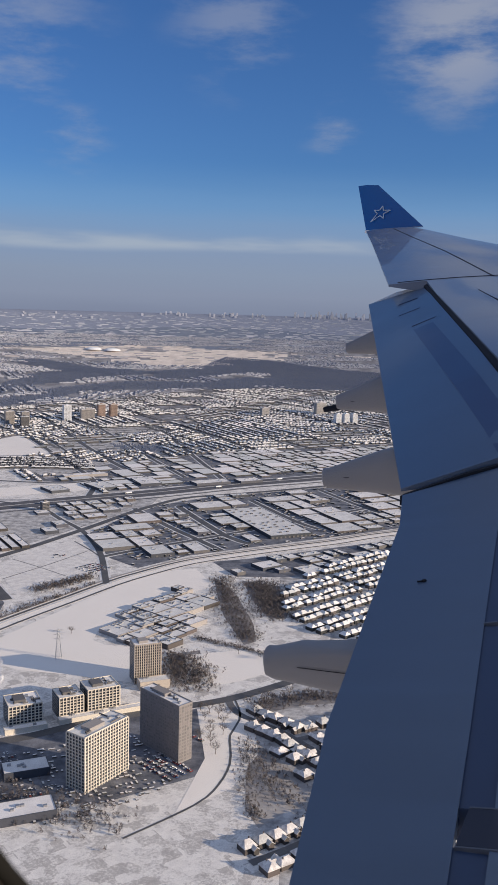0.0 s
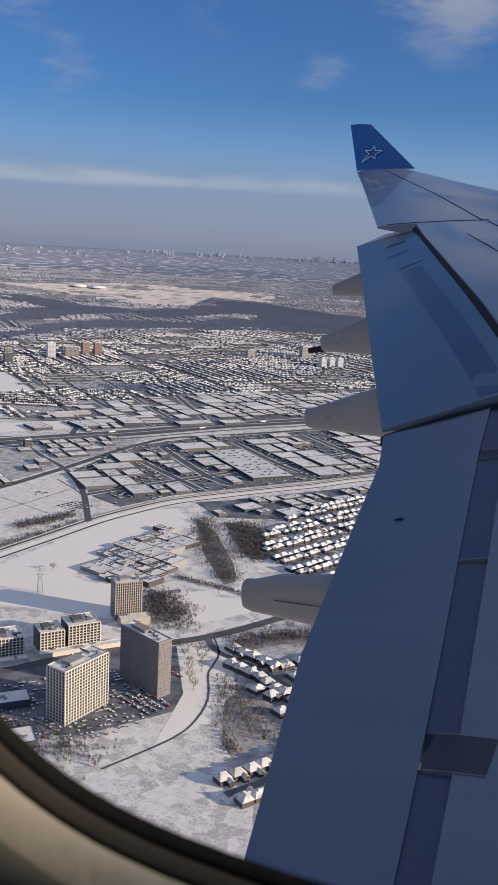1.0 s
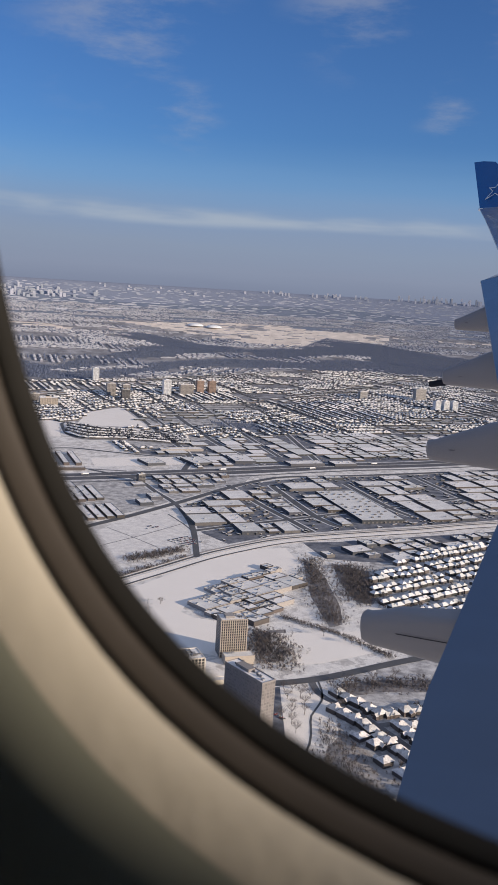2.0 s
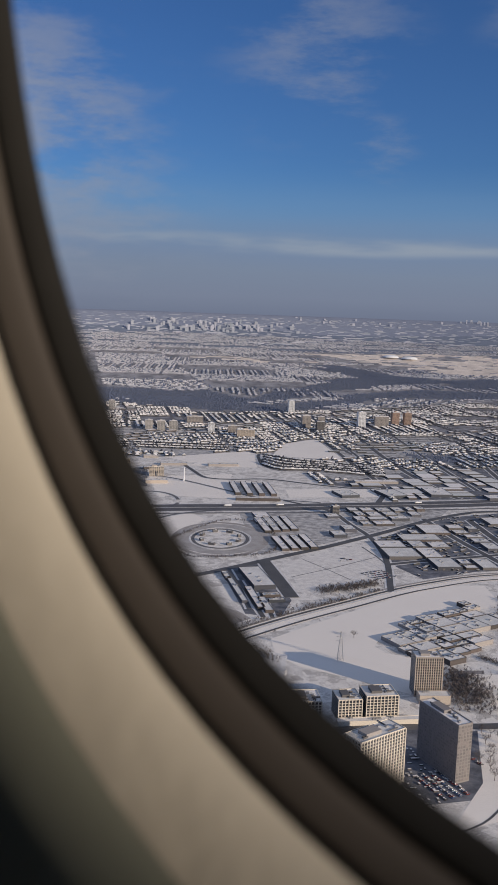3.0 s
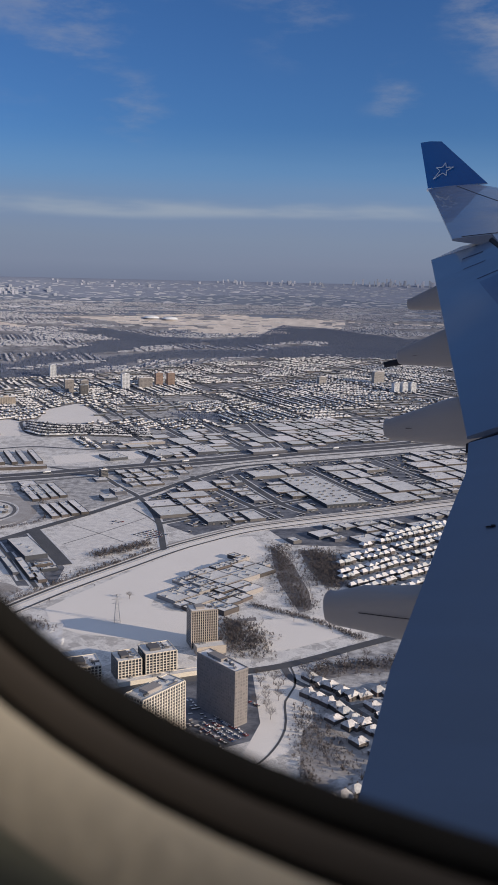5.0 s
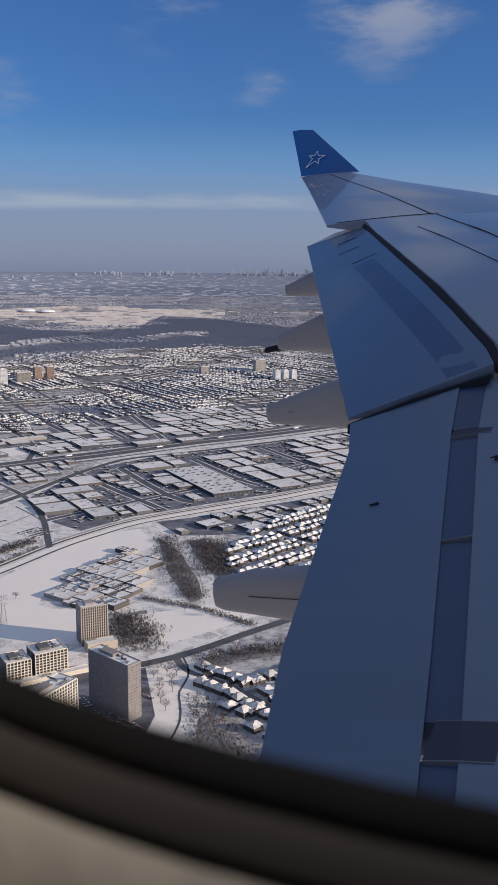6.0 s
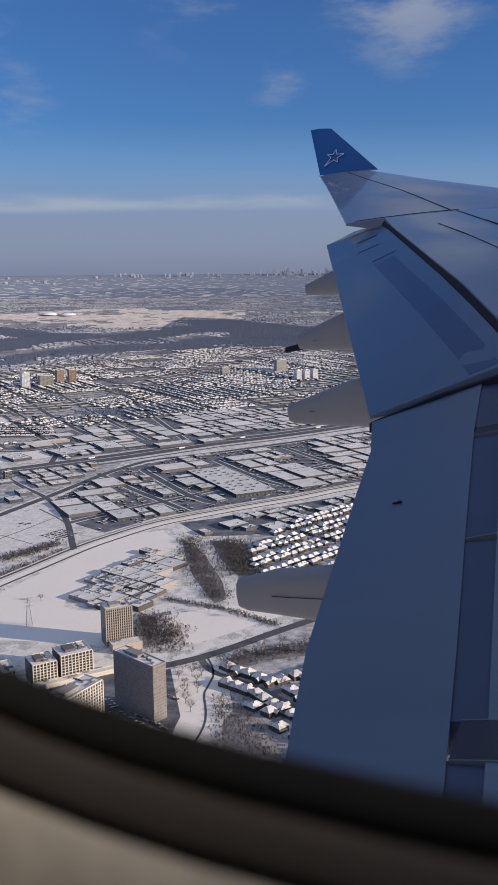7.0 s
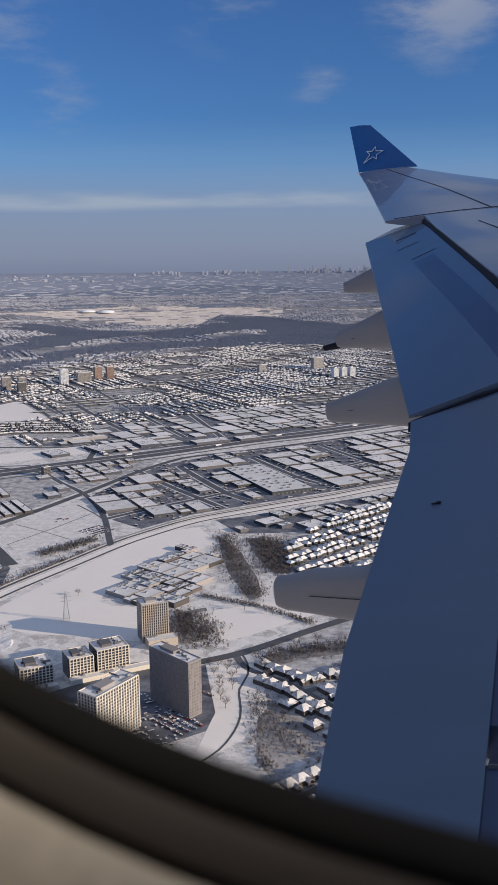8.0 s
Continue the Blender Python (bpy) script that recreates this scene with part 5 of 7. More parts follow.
        for o in (-4, 0, 4):
            hedge.append(rowline + np.array([o, -17 if j < 4 else 15]))
    for (x0, y0), (x1, y1) in (((-1328, 2362), (-976, 2504)), ((-1306, 2321), (-957, 2456)), ((-1283, 2281), (-940, 2410))):
        n = 32
        q = np.linspace(0, 1, n)
        rowline = np.stack([x0 + (x1 - x0) * q, y0 + (y1 - y0) * q], 1)
        xs.append(rowline[:, 0]), ys.append(rowline[:, 1]), an.append(np.full(n, math.atan2(y1 - y0, x1 - x0)))
        hedge.append(rowline + np.array([4.0, -15.0]))
        hedge.append(rowline + np.array([-2.0, -15.0]))
    # the wide far plain
    plain = [(-8851, 2827), (-6667, 12960), (3557, 13366), (3536, 3848), (1866, 3993), (1180, 5235), (-295, 4859), (-985, 3668), (-1969, 3470), (-3542, 3249)]
    fx, fy, fa = [], [], []
    for way, turn in enumerate((24, 114, 55, -8, 85)):
        x, y, ru, rv, rng = grid_points(plain, turn, 19, 27, 3, 16 + way, 26)
        ok = district(x, y, 620) % 6 == way
        wx, wy = x + 70 * np.sin(y / 95 + 1.6 * np.sin(x / 140)), y + 130 * np.sin(x / 120 + 1.4 * np.sin(y / 170))
        for z in VALLEY + BRIGHT:
            ok &= ~inside(z, wx, wy)
        ok &= (off_line(ARTERIAL[::3], x, y) > 40) & (rng.random(len(x)) > 0.12 + 0.50 * np.clip((y - 4500) / 4000, 0, 1)) & (ru % 22 != 0)
        fx.append(x[ok]), fy.append(y[ok]), fa.append(np.radians(turn) + 0 * x[ok])
    far = (np.concatenate(fx), np.concatenate(fy), np.concatenate(fa))
    x, y, a = np.concatenate(xs), np.concatenate(ys), np.concatenate(an)
    q = (x + 340) * 0.857 + (y - 2002) * 0.515
    q = np.minimum(np.abs((q + 9 * 148) % 296 - 148), np.abs((q + 9 * 148 - 37) % 296))
    keep = (q > 9) | (np.hypot(x, y) < 1800)
    x, y, a = x[keep], y[keep], a[keep]
    rng = np.random.default_rng(3)
    n = len(x)
    many_houses("houses", x, y, a, rng.uniform(10, 15, n), rng.uniform(8, 11, n), rng.uniform(3.4, 5.0, n), rng.uniform(2.0, 3.2, n), "rows of small brick houses with snowy roofs")
    rng = np.random.default_rng(4)
    n = len(far[0])
    wide = 1 + 0.4 * np.clip((far[1] - 4500) / 4000, 0, 1)
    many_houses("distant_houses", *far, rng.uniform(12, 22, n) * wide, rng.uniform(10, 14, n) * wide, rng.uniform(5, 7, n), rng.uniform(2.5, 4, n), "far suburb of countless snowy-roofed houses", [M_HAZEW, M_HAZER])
    big = np.array(plots(INDUSTRY_N, 31, 30, 78, 10, 71))
    big = big[clear_of(big[:, 0], big[:, 1], SPECIAL, 8)]
    n = len(big)
    many_blocks("lot_halls", big[:, 0], big[:, 1], np.radians(31) + 0 * big[:, 0], big[:, 2], big[:, 3], rng.uniform(2.6, 4.6, n), [M_WALLS, M_ROOFS], "broad flat-roofed halls under snow north of the freeway", "buildings")
    bx, by, ba = np.concatenate(hx), np.concatenate(hy), np.concatenate(ha)
    n = len(bx)
    many_blocks("flat_roofed_halls", bx, by, ba, rng.uniform(26, 40, n), rng.uniform(11, 18, n), rng.uniform(3.0, 5.0, n), [M_WALLS, M_ROOFS], "flat-roofed halls and terraces under snow", "buildings")
    # dark tree-lined avenues running down to the freeway
    b = Build()
    ax, ay = [], []
    for k in range(3, 16):
        o = k * 148 + (37 if k % 2 else 0)
        p0, p1 = (-340 + o * 0.857, 2002 + o * 0.515), (-340 + o * 0.857 - 0.515 * 1500, 2002 + o * 0.515 + 0.857 * 1500)
        t = np.linspace(0, 1, 61)
        X, Y = p0[0] + (p1[0] - p0[0]) * t, p0[1] + (p1[1] - p0[1]) * t
        ok = clear_of(X, Y, SPECIAL + VALLEY, -4) & inside(HOUSING[0], X, Y)
        run = []
        for u, v, g in list(zip(X, Y, ok)) + [(0, 0, False)]:
            if g:
                run.append((u, v))
            else:
                if len(run) > 3:
                    ribbon(b, run, 15, 0.3)
                    for q in run:
                        for side in (-12, 12):
                            for e in (-8, 0, 8):
                                ax.append(q[0] + 0.857 * side - 0.515 * e), ay.append(q[1] + 0.515 * side + 0.857 * e)
                run = []
    single("avenues", b, M_ASPH, "dark straight avenues between the suburb's blocks", "road", "structure", recalc=False)
    ax, ay = np.array(ax) + rng.normal(0, 1.5, len(ax)), np.array(ay) + rng.normal(0, 1.5, len(ay))
    many_trees("avenue_trees", ax, ay, rng.uniform(4, 7, len(ax)), M_WOOD, "bare trees lining the avenues", rng, 1)
    # trees between the rows of houses
    tx, ty = np.concatenate(hedge).T
    tx, ty = tx + rng.normal(0, 1.6, len(tx)), ty + rng.normal(0, 1.6, len(ty))
    ok = clear_of(tx, ty, [FIELD, PLAZA], -18)
    tx, ty = tx[ok], ty[ok]
    many_trees("street_trees", tx, ty, rng.uniform(6, 11, len(tx)), M_WOOD, "bare dark trees in the back yards between the rows of houses", rng, 1)
    k = rng.random(len(far[0])) < 0.62
    tx, ty = far[0][k] + 12, far[1][k] + 24
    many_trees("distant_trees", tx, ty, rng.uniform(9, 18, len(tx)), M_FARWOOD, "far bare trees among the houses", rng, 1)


def place_woods():
    rng = np.random.default_rng(21)
    xs, ys = [], []
    for poly in VALLEY:
        x, y, *_ = grid_points(poly, 10, 13, 13, 6, 22)
        k = rng.random(len(x)) < 0.9
        xs.append(x[k]), ys.append(y[k])
    x, y = np.concatenate(xs), np.concatenate(ys)
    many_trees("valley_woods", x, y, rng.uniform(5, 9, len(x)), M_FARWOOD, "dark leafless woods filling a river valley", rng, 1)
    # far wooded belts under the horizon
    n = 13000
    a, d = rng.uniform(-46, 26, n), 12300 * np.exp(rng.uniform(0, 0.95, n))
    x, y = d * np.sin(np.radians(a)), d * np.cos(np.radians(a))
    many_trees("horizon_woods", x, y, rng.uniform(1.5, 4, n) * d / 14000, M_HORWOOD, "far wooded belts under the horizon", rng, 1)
    n = 2600
    a, d = rng.uniform(-44, 24, n), 11000 * np.exp(rng.uniform(0, 0.9, n))
    x, y = CRAFT_X + d * np.sin(np.radians(a)), CRAFT_Y + d * np.cos(np.radians(a))
    k = rng.random(n) ** 2
    # walls and roofs take the haze-tinted materials
    many_blocks("horizon_buildings", x, y, rng.uniform(0, 3, n), 30 + 170 * k, rng.uniform(30, 120, n), 3 + 9 * rng.random(n) ** 2, [M_HAZET, M_HAZER], "far buildings scattered under the horizon, haze put into their pale colour")
    a = np.concatenate([rng.normal(24.3, 2.3, 90), rng.normal(-1.6, 1.3, 46), rng.normal(-4.2, 0.7, 14), rng.uniform(1.5, 9, 30), rng.uniform(9, 20, 14)])
    n = len(a)
    d = np.concatenate([rng.uniform(15000, 21000, 90), rng.uniform(27000, 31000, 60), rng.uniform(26000, 31000, 30), rng.uniform(20000, 28000, 14)])
    h = np.concatenate([rng.uniform(35, 100, 90), 50 + 190 * rng.random(60) ** 1.6, rng.uniform(40, 110, 30), rng.uniform(30, 70, 14)])
    x, y = CRAFT_X - d * np.sin(np.radians(a)), CRAFT_Y + d * np.cos(np.radians(a))
    many_blocks("horizon_towers", x, y, rng.uniform(0, 3, n), rng.uniform(28, 60, n), rng.uniform(22, 40, n), h, [M_HAZET, M_HAZET], "far towers on the skyline, haze put into their pale colour", "towers")
    # hedges, scrub and yard trees near by
    belts = [([(-520, 600), (-405, 830), (-327, 1010), (-240, 1190)], 14, 420, 3, 6), ([(-330, 1010), (-300, 1080), (-262, 1145)], 26, 220, 3, 7), ([(-262, 1150), (-205, 1250)], 14, 160, 3, 7), ([(-300, 950), (-262, 930)], 16, 70, 3, 6),
             ([(-50, 975), (-32, 940), (-20, 905)], 30, 420, 4, 8), ([(-22, 1310), (6, 1160), (36, 1050)], 22, 560, 3, 7), ([(40, 1290), (55, 1220), (66, 1150)], 30, 620, 4, 8), ([(-32, 1046), (39, 1012), (107, 958)], 7, 200, 3, 6),
             ([(55, 860), (105, 882), (180, 898)], 20, 300, 3, 7), ([(50, 780), (52, 700), (62, 640)], 10, 120, 3, 6), ([(60, 750), (80, 690), (95, 670)], 22, 170, 3, 6), ([(-285, 1215), (-255, 1250), (-225, 1290)], 16, 220, 4, 8),
             ([(-440, 985), (-380, 1010)], 26, 120, 2, 5), ([(-590, 1090), (-400, 1075)], 8, 160, 3, 6), ([(-480, 730), (-425, 900), (-545, 1080)], 12, 240, 3, 7), ([(-160, 660), (-60, 620)], 30, 160, 4, 8),
             ([(-625, 1395), (-600, 1560), (-520, 1575), (-450, 1460), (-440, 1370), (-550, 1295), (-625, 1395)], 6, 300, 3, 6), ([(-360, 740), (-300, 650)], 40, 240, 4, 8), ([(-540, 820), (-640, 720)], 60, 300, 4, 8)]
    xs, ys, hs = [], [], []
    for line, w, n, lo, hi in belts:
        l = smooth_line(line, 5)
        n = int(n * 2.3)
        i = rng.integers(0, len(l), n)
        p = np.array(l)[i]
        xs.append(p[:, 0] + rng.normal(0, w / 2, n)), ys.append(p[:, 1] + rng.normal(0, w / 2, n)), hs.append(rng.uniform(lo * 0.7, hi * 0.75, n))
    x, y, h = np.concatenate(xs), np.concatenate(ys), np.concatenate(hs)
    ok = ~inside(FIELD, x, y)
    for line, w in MAIN:
        ok &= off_line(line, x, y) > w * 0.55
    many_twigs("scrub_trees", x[ok], y[ok], h[ok], "bare brown scrub and trees along tracks and verges", rng, 15)
    x, y, ru, rv, _ = grid_points(SUBURB_A, 53, 14, 12, 5, 31)
    x2, y2, *_ = grid_points(SUBURB_B, 40, 15, 13, 5, 32)
    x, y = np.concatenate([x, x2]), np.concatenate([y, y2])
    ok = clear_of(x, y, [], -6) & (rng.random(len(x)) < 0.55)
    many_twigs("yard_trees", x[ok], y[ok], rng.uniform(4, 9, ok.sum()), "bare yard trees between detached houses", rng, 36)



def place_clutter():
    """Parked trailers, sheds and vehicles too many and too small to count."""
    rng = np.random.default_rng(61)
    x, y, *_ = grid_points(INDUSTRY, 53, 9, 17, 3, 62)
    ok = clear_of(x, y, [PLAZA], -2) & (rng.random(len(x)) < 0.42)
    n = ok.sum()
    many_blocks("yard_trailers", x[ok], y[ok], np.radians(53) + rng.choice([0, math.pi / 2], n), rng.uniform(4, 14, n), rng.uniform(2, 3, n), rng.uniform(1.4, 3.4, n), [M_WALLS, M_ROOFS], "parked trailers, containers and vans in snowy yards", "trailers")
    x, y, *_ = grid_points([(-1166, 2128), (-1479, 2855), (-985, 3668), (-295, 4542), (1179, 4600), (881, 2918), (142, 2264), (-340, 1928), (-556, 2057), (-752, 2356)], 31, 7, 31, 2, 63)
    ok = clear_of(x, y, SPECIAL + VALLEY, -4) & (rng.random(len(x)) < 0.35)
    n = ok.sum()
    many_blocks("street_cars", x[ok], y[ok], np.radians(31) + 0 * x[ok], rng.uniform(3.8, 5, n), rng.uniform(1.7, 2, n), rng.uniform(1.3, 1.7, n), [M_WALLS, M_ROOFS], "parked cars along residential streets, snow on their roofs", "cars")
    x, y, *_ = grid_points([(-230, 690), (-150, 738), (-60, 785), (-12, 765), (-4, 722), (-25, 668), (-100, 610), (-230, 640)], 29, 4.6, 6.5, 1.4, 64)
    ok = clear_of(x, y, [], -6) & (rng.random(len(x)) < 0.42)
    n = ok.sum()
    many_blocks("lot_clutter", x[ok], y[ok], np.radians(29) + rng.choice([0, math.pi / 2], n), rng.uniform(2, 4.8, n), rng.uniform(1.5, 2.2, n), rng.uniform(0.8, 1.8, n), [M_WALLS, M_ROOFS], "bins, sheds and heaped snow between the towers", "clutter")


def place_airfield():
    """Hangars, sheds and snow-free plots on the airfield."""
    rng = np.random.default_rng(77)
    xs, ys = [], []
    for poly in BRIGHT:
        x, y, *_ = grid_points(poly, 24, 90, 110, 35, 78)
        k = rng.random(len(x)) < 0.16
        xs.append(x[k]), ys.append(y[k])
    x, y = np.concatenate(xs), np.concatenate(ys)
    n = len(x)
    many_blocks("airfield_sheds", x, y, np.radians(24) + 0 * x, rng.uniform(30, 110, n), rng.uniform(14, 40, n), rng.uniform(3, 6, n), [M_HAZEW, M_ROOFS], "low sheds and hangars on a pale airfield")


def place_compound():
    """A walled yard and a dark car park beside the interchange."""
    b = Build()
    patch(b, COMPOUND, 0.21, 0)
    patch(b, DARK_LOT, 0.22, 1)
    single("yards", b, [M_SCRUB, M_DOCK], "brown yard and dark car park beside the interchange", "yard", "structure", recalc=False)
    rng = np.random.default_rng(91)
    x, y, *_ = grid_points(DARK_LOT, 31, 5, 9, 1.2, 92)
    k = rng.random(len(x)) < 0.5
    n = k.sum()
    many_blocks("parked_vehicles", x[k], y[k], np.radians(121) + 0 * x[k], rng.uniform(3.8, 5.5, n), rng.uniform(1.7, 2.1, n), rng.uniform(1.3, 2.0, n), [M_WALLS, M_ROOFS], "parked vehicles with snowy roofs on a dark lot", "cars")
    line = np.array(smooth_line(COMPOUND + COMPOUND[:1], 7))
    many_twigs("yard_hedge", line[:, 0], line[:, 1], rng.uniform(4, 7, len(line)), "bare hedge round a yard", rng, 30)


place_airfield()
place_compound()
place_houses()
place_woods()
place_clutter()

# ---------------------------------------------------------------- buildings that can be told apart
def spot(x, y, deg):
    """Pose of a thing on the land."""
    X, Y, Z, S = lie(x, y)
    return Matrix.LocRotScale((X, Y, Z), Euler((0, 0, radians(deg))), (S, S, S))


UNIT = Build().box(0, 0, 0, 3.2, 2.4, 1.6).mesh("rooftop_unit", M_STEEL)
DOOR = Build().box(0, 0, 0, 3.6, 0.25, 3.2).mesh("loading_door", M_DARKC)


def flat_building(name, x, y, deg, w, d, h, wall, label, category="building", group="", units=3, doors=0, seed=0):
    """Low flat-roofed building: walls, parapet, snowy roof, rooftop units, loading doors."""
    rng = random.Random(seed * 7 + int(x) + int(y))
    t = empty(name, spot(x, y, deg), label, category, group)
    b = Build()
    b.box(0, 0, -0.3, w, d, h + 0.3)
    part("wall", b, wall, t)
    b = Build()
    for cx, cy, sx, sy in ((0, d / 2 - 0.2, w + 0.1, 0.5), (0, -d / 2 + 0.2, w + 0.1, 0.5), (w / 2 - 0.2, 0, 0.5, d - 0.6), (-w / 2 + 0.2, 0, 0.5, d - 0.6)):
        b.box(cx, cy, h, sx, sy, 0.75)
    part("parapet", b, wall, t)
    b = Build()
    b.box(0, 0, h + 0.004, w - 0.95, d - 0.95, 0.3)
    part("roof", b, M_FLAT, t, "flat roof under snow")
    for _ in range(units):
        u = part("rooftop_unit", UNIT, None, t)
        u.location = (rng.uniform(-0.38, 0.38) * w, rng.uniform(-0.38, 0.38) * d, h + 0.3)
    for i in range(doors):
        u = part("loading_door", DOOR, None, t)
        u.location = (-w / 2 + w * (i + 0.5) / doors, -d / 2 - 0.08, 0)
    return t


BAY_MESH = {}


def bay(w, h, mat, glass):
    """A window set: frame and glass, shared between alike bays."""
    key = (round(w, 2), round(h, 2), mat.name, glass.name)
    if key not in BAY_MESH:
        b = Build()
        b.box(0, -0.06, 0, w, 0.24, h, mi=0)
        b.box(0, -0.10, -0.15, w + 0.2, 0.35, 0.14, mi=1)
        BAY_MESH[key] = b.mesh("window", [glass, mat])
    return BAY_MESH[key]


def tower(name, x, y, deg, w, d, storeys, wall, trim, label, bays=(8, 4), step=3.0, ribs=False, group="", crown=3.0, faces=(0, 1, 2, 3), dressed=(0, 1, 2, 3), glass=None, bands=True):
    """High-rise: body, roof, mechanical penthouse, a window set for each bay, slab edges or upright ribs."""
    t = empty(name, spot(x, y, deg), label, "tower", group)
    h = storeys * step + 1.5
    b = Build()
    b.box(0, 0, -0.5, w, d, h + 0.5)
    part("body", b, wall, t)
    b = Build()
    b.box(0, 0, h + 0.004, w - 1.2, d - 1.2, 0.35)
    part("roof", b, M_FLAT, t, "flat roof under snow")
    b = Build()
    for cx, cy, sx, sy in ((0, d / 2 - 0.2, w + 0.2, 0.6), (0, -d / 2 + 0.2, w + 0.2, 0.6), (w / 2 - 0.2, 0, 0.6, d - 0.8), (-w / 2 + 0.2, 0, 0.6, d - 0.8)):
        b.box(cx, cy, h, sx, sy, 1.1)
    part("parapet", b, trim, t)
    b = Build()
    b.box(-w * 0.12, 0, h + 0.3, w * 0.34, d * 0.5, crown)
    part("penthouse", b, wall, t)
    for q in range(3):
        u = part("rooftop_unit", UNIT, None, t)
        u.location = (w * (0.15 + 0.12 * q), d * (0.2 - 0.18 * q), h + 0.35)
    rng = random.Random(int(x * 3 + y))
    for q in range(7):
        b = Build()
        b.box(0, 0, 0, rng.uniform(0.1, 0.28) * w, rng.uniform(0.5, 1.2), rng.uniform(0.9, 2.0))
        u = part("roof_wall", b, M_DARKC, t)
        u.location, u.rotation_euler = (rng.uniform(-0.36, 0.36) * w, rng.uniform(-0.36, 0.36) * d, h + 0.35), (0, 0, rng.choice((0, math.pi / 2)))
    for side in faces:
        n = bays[0] if side % 2 == 0 else bays[1]
        length, out = (w, d / 2) if side % 2 == 0 else (d, w / 2)
        pitch_ = length / n
        me = bay(pitch_ * 0.62, step * 0.58, trim, glass or M_GLASS)
        turn = Matrix.Rotation(radians(90 * side), 4, "Z")
        for s in range(storeys):
            for k in range(n):
                u = part("window", me, None, t)
                u.matrix_basis = turn @ Matrix.Translation((-length / 2 + (k + 0.5) * pitch_, -out, 1.9 + s * step))
        if ribs and side in dressed:
            me = Build().box(0, -0.22, 0, length - 0.2, 0.7, 0.5).mesh("floor_band", trim)
            for s in range(storeys if bands else 0):
                u = part("floor_band", me, None, t)
                u.matrix_basis = turn @ Matrix.Translation((0, -out, 1.1 + s * step))
            b = Build()
            for k in range(n + 1):
                b.box(-length / 2 + k * pitch_, -out - 0.35, 0, 0.9, 0.9, h + 0.4)
            u = part("facade_ribs", b, trim, t, "upright pale ribs on the facade")
            u.matrix_basis = turn
    return t


def build_near_towers():
    tower("apartment_block", -179, 794, 28, 33, 30, 7, M_DARKC, M_FRAME, "beige-fronted apartment block with snowy roof beside the avenue", (9, 8), 3.0, ribs=True, faces=(0, 1, 3), dressed=(0,))
    tower("apartment_block", -139, 817, 31, 25, 27, 7, M_DARKC, M_FRAME, "beige and dark apartment block joined to a low podium", (7, 7), 3.0, ribs=True, faces=(0, 1, 3), dressed=(0,))
    tower("apartment_block", -110, 835, 31, 34, 28, 8, M_DARKC, M_FRAME, "beige and dark apartment block with terraces facing the sun", (9, 7), 3.0, ribs=True, faces=(0, 1, 3), dressed=(0, 1))
    flat_building("podium", -102, 815, 30, 92, 9, 4.5, M_FRAME, "low beige arcade podium along the avenue", "podium", units=5)
    flat_building("podium", -170, 774, 28, 42, 9, 4.5, M_FRAME, "low beige arcade before an apartment block", "podium", units=2)
    tower("apartment_tower", -75, 912, 25, 30, 22, 14, M_GREY, M_BEIGE, "slim brown-grey tower with upright ribs by the snow field", (12, 8), 3.05, ribs=True, faces=(0, 1, 3), dressed=(0, 1), bands=False)
    flat_building("podium", -62, 892, 25, 34, 14, 9, M_BEIGE, "pale podium before a slim tower", "podium", units=3)
    tower("apartment_tower", -28, 748, -42, 57, 16, 17, M_SLAB, M_SLAB, "tall dark grey slab tower with a sunlit narrow end", (22, 5), 3.15, faces=(0, 1), dressed=(), glass=M_TINT)
    tower("apartment_tower", -80, 691, 58, 54, 22, 16, M_GREY, M_FRAME, "tall pale balcony tower with rows of balconies", (16, 6), 3.05, ribs=True, faces=(0, 3), dressed=(0, 3))
    flat_building("shop_block", -210, 666, 25, 66, 34, 8, M_BRICK, "low brick block with a patchy snowy roof", "shop", units=6)
    flat_building("shop_block", -146, 693, 25, 40, 22, 7, M_SHED, "low grey block with snowy roof in a car park", "shop", units=4)
    flat_building("shop_block", -127, 625, 25, 50, 26, 7, M_SHED, "low grey block with snowy roof", "shop", units=4)
    flat_building("brick_block", -488, 1122, 31, 30, 16, 14, M_BEIGE, "orange-beige brick block by the crossroads", "building", units=2)


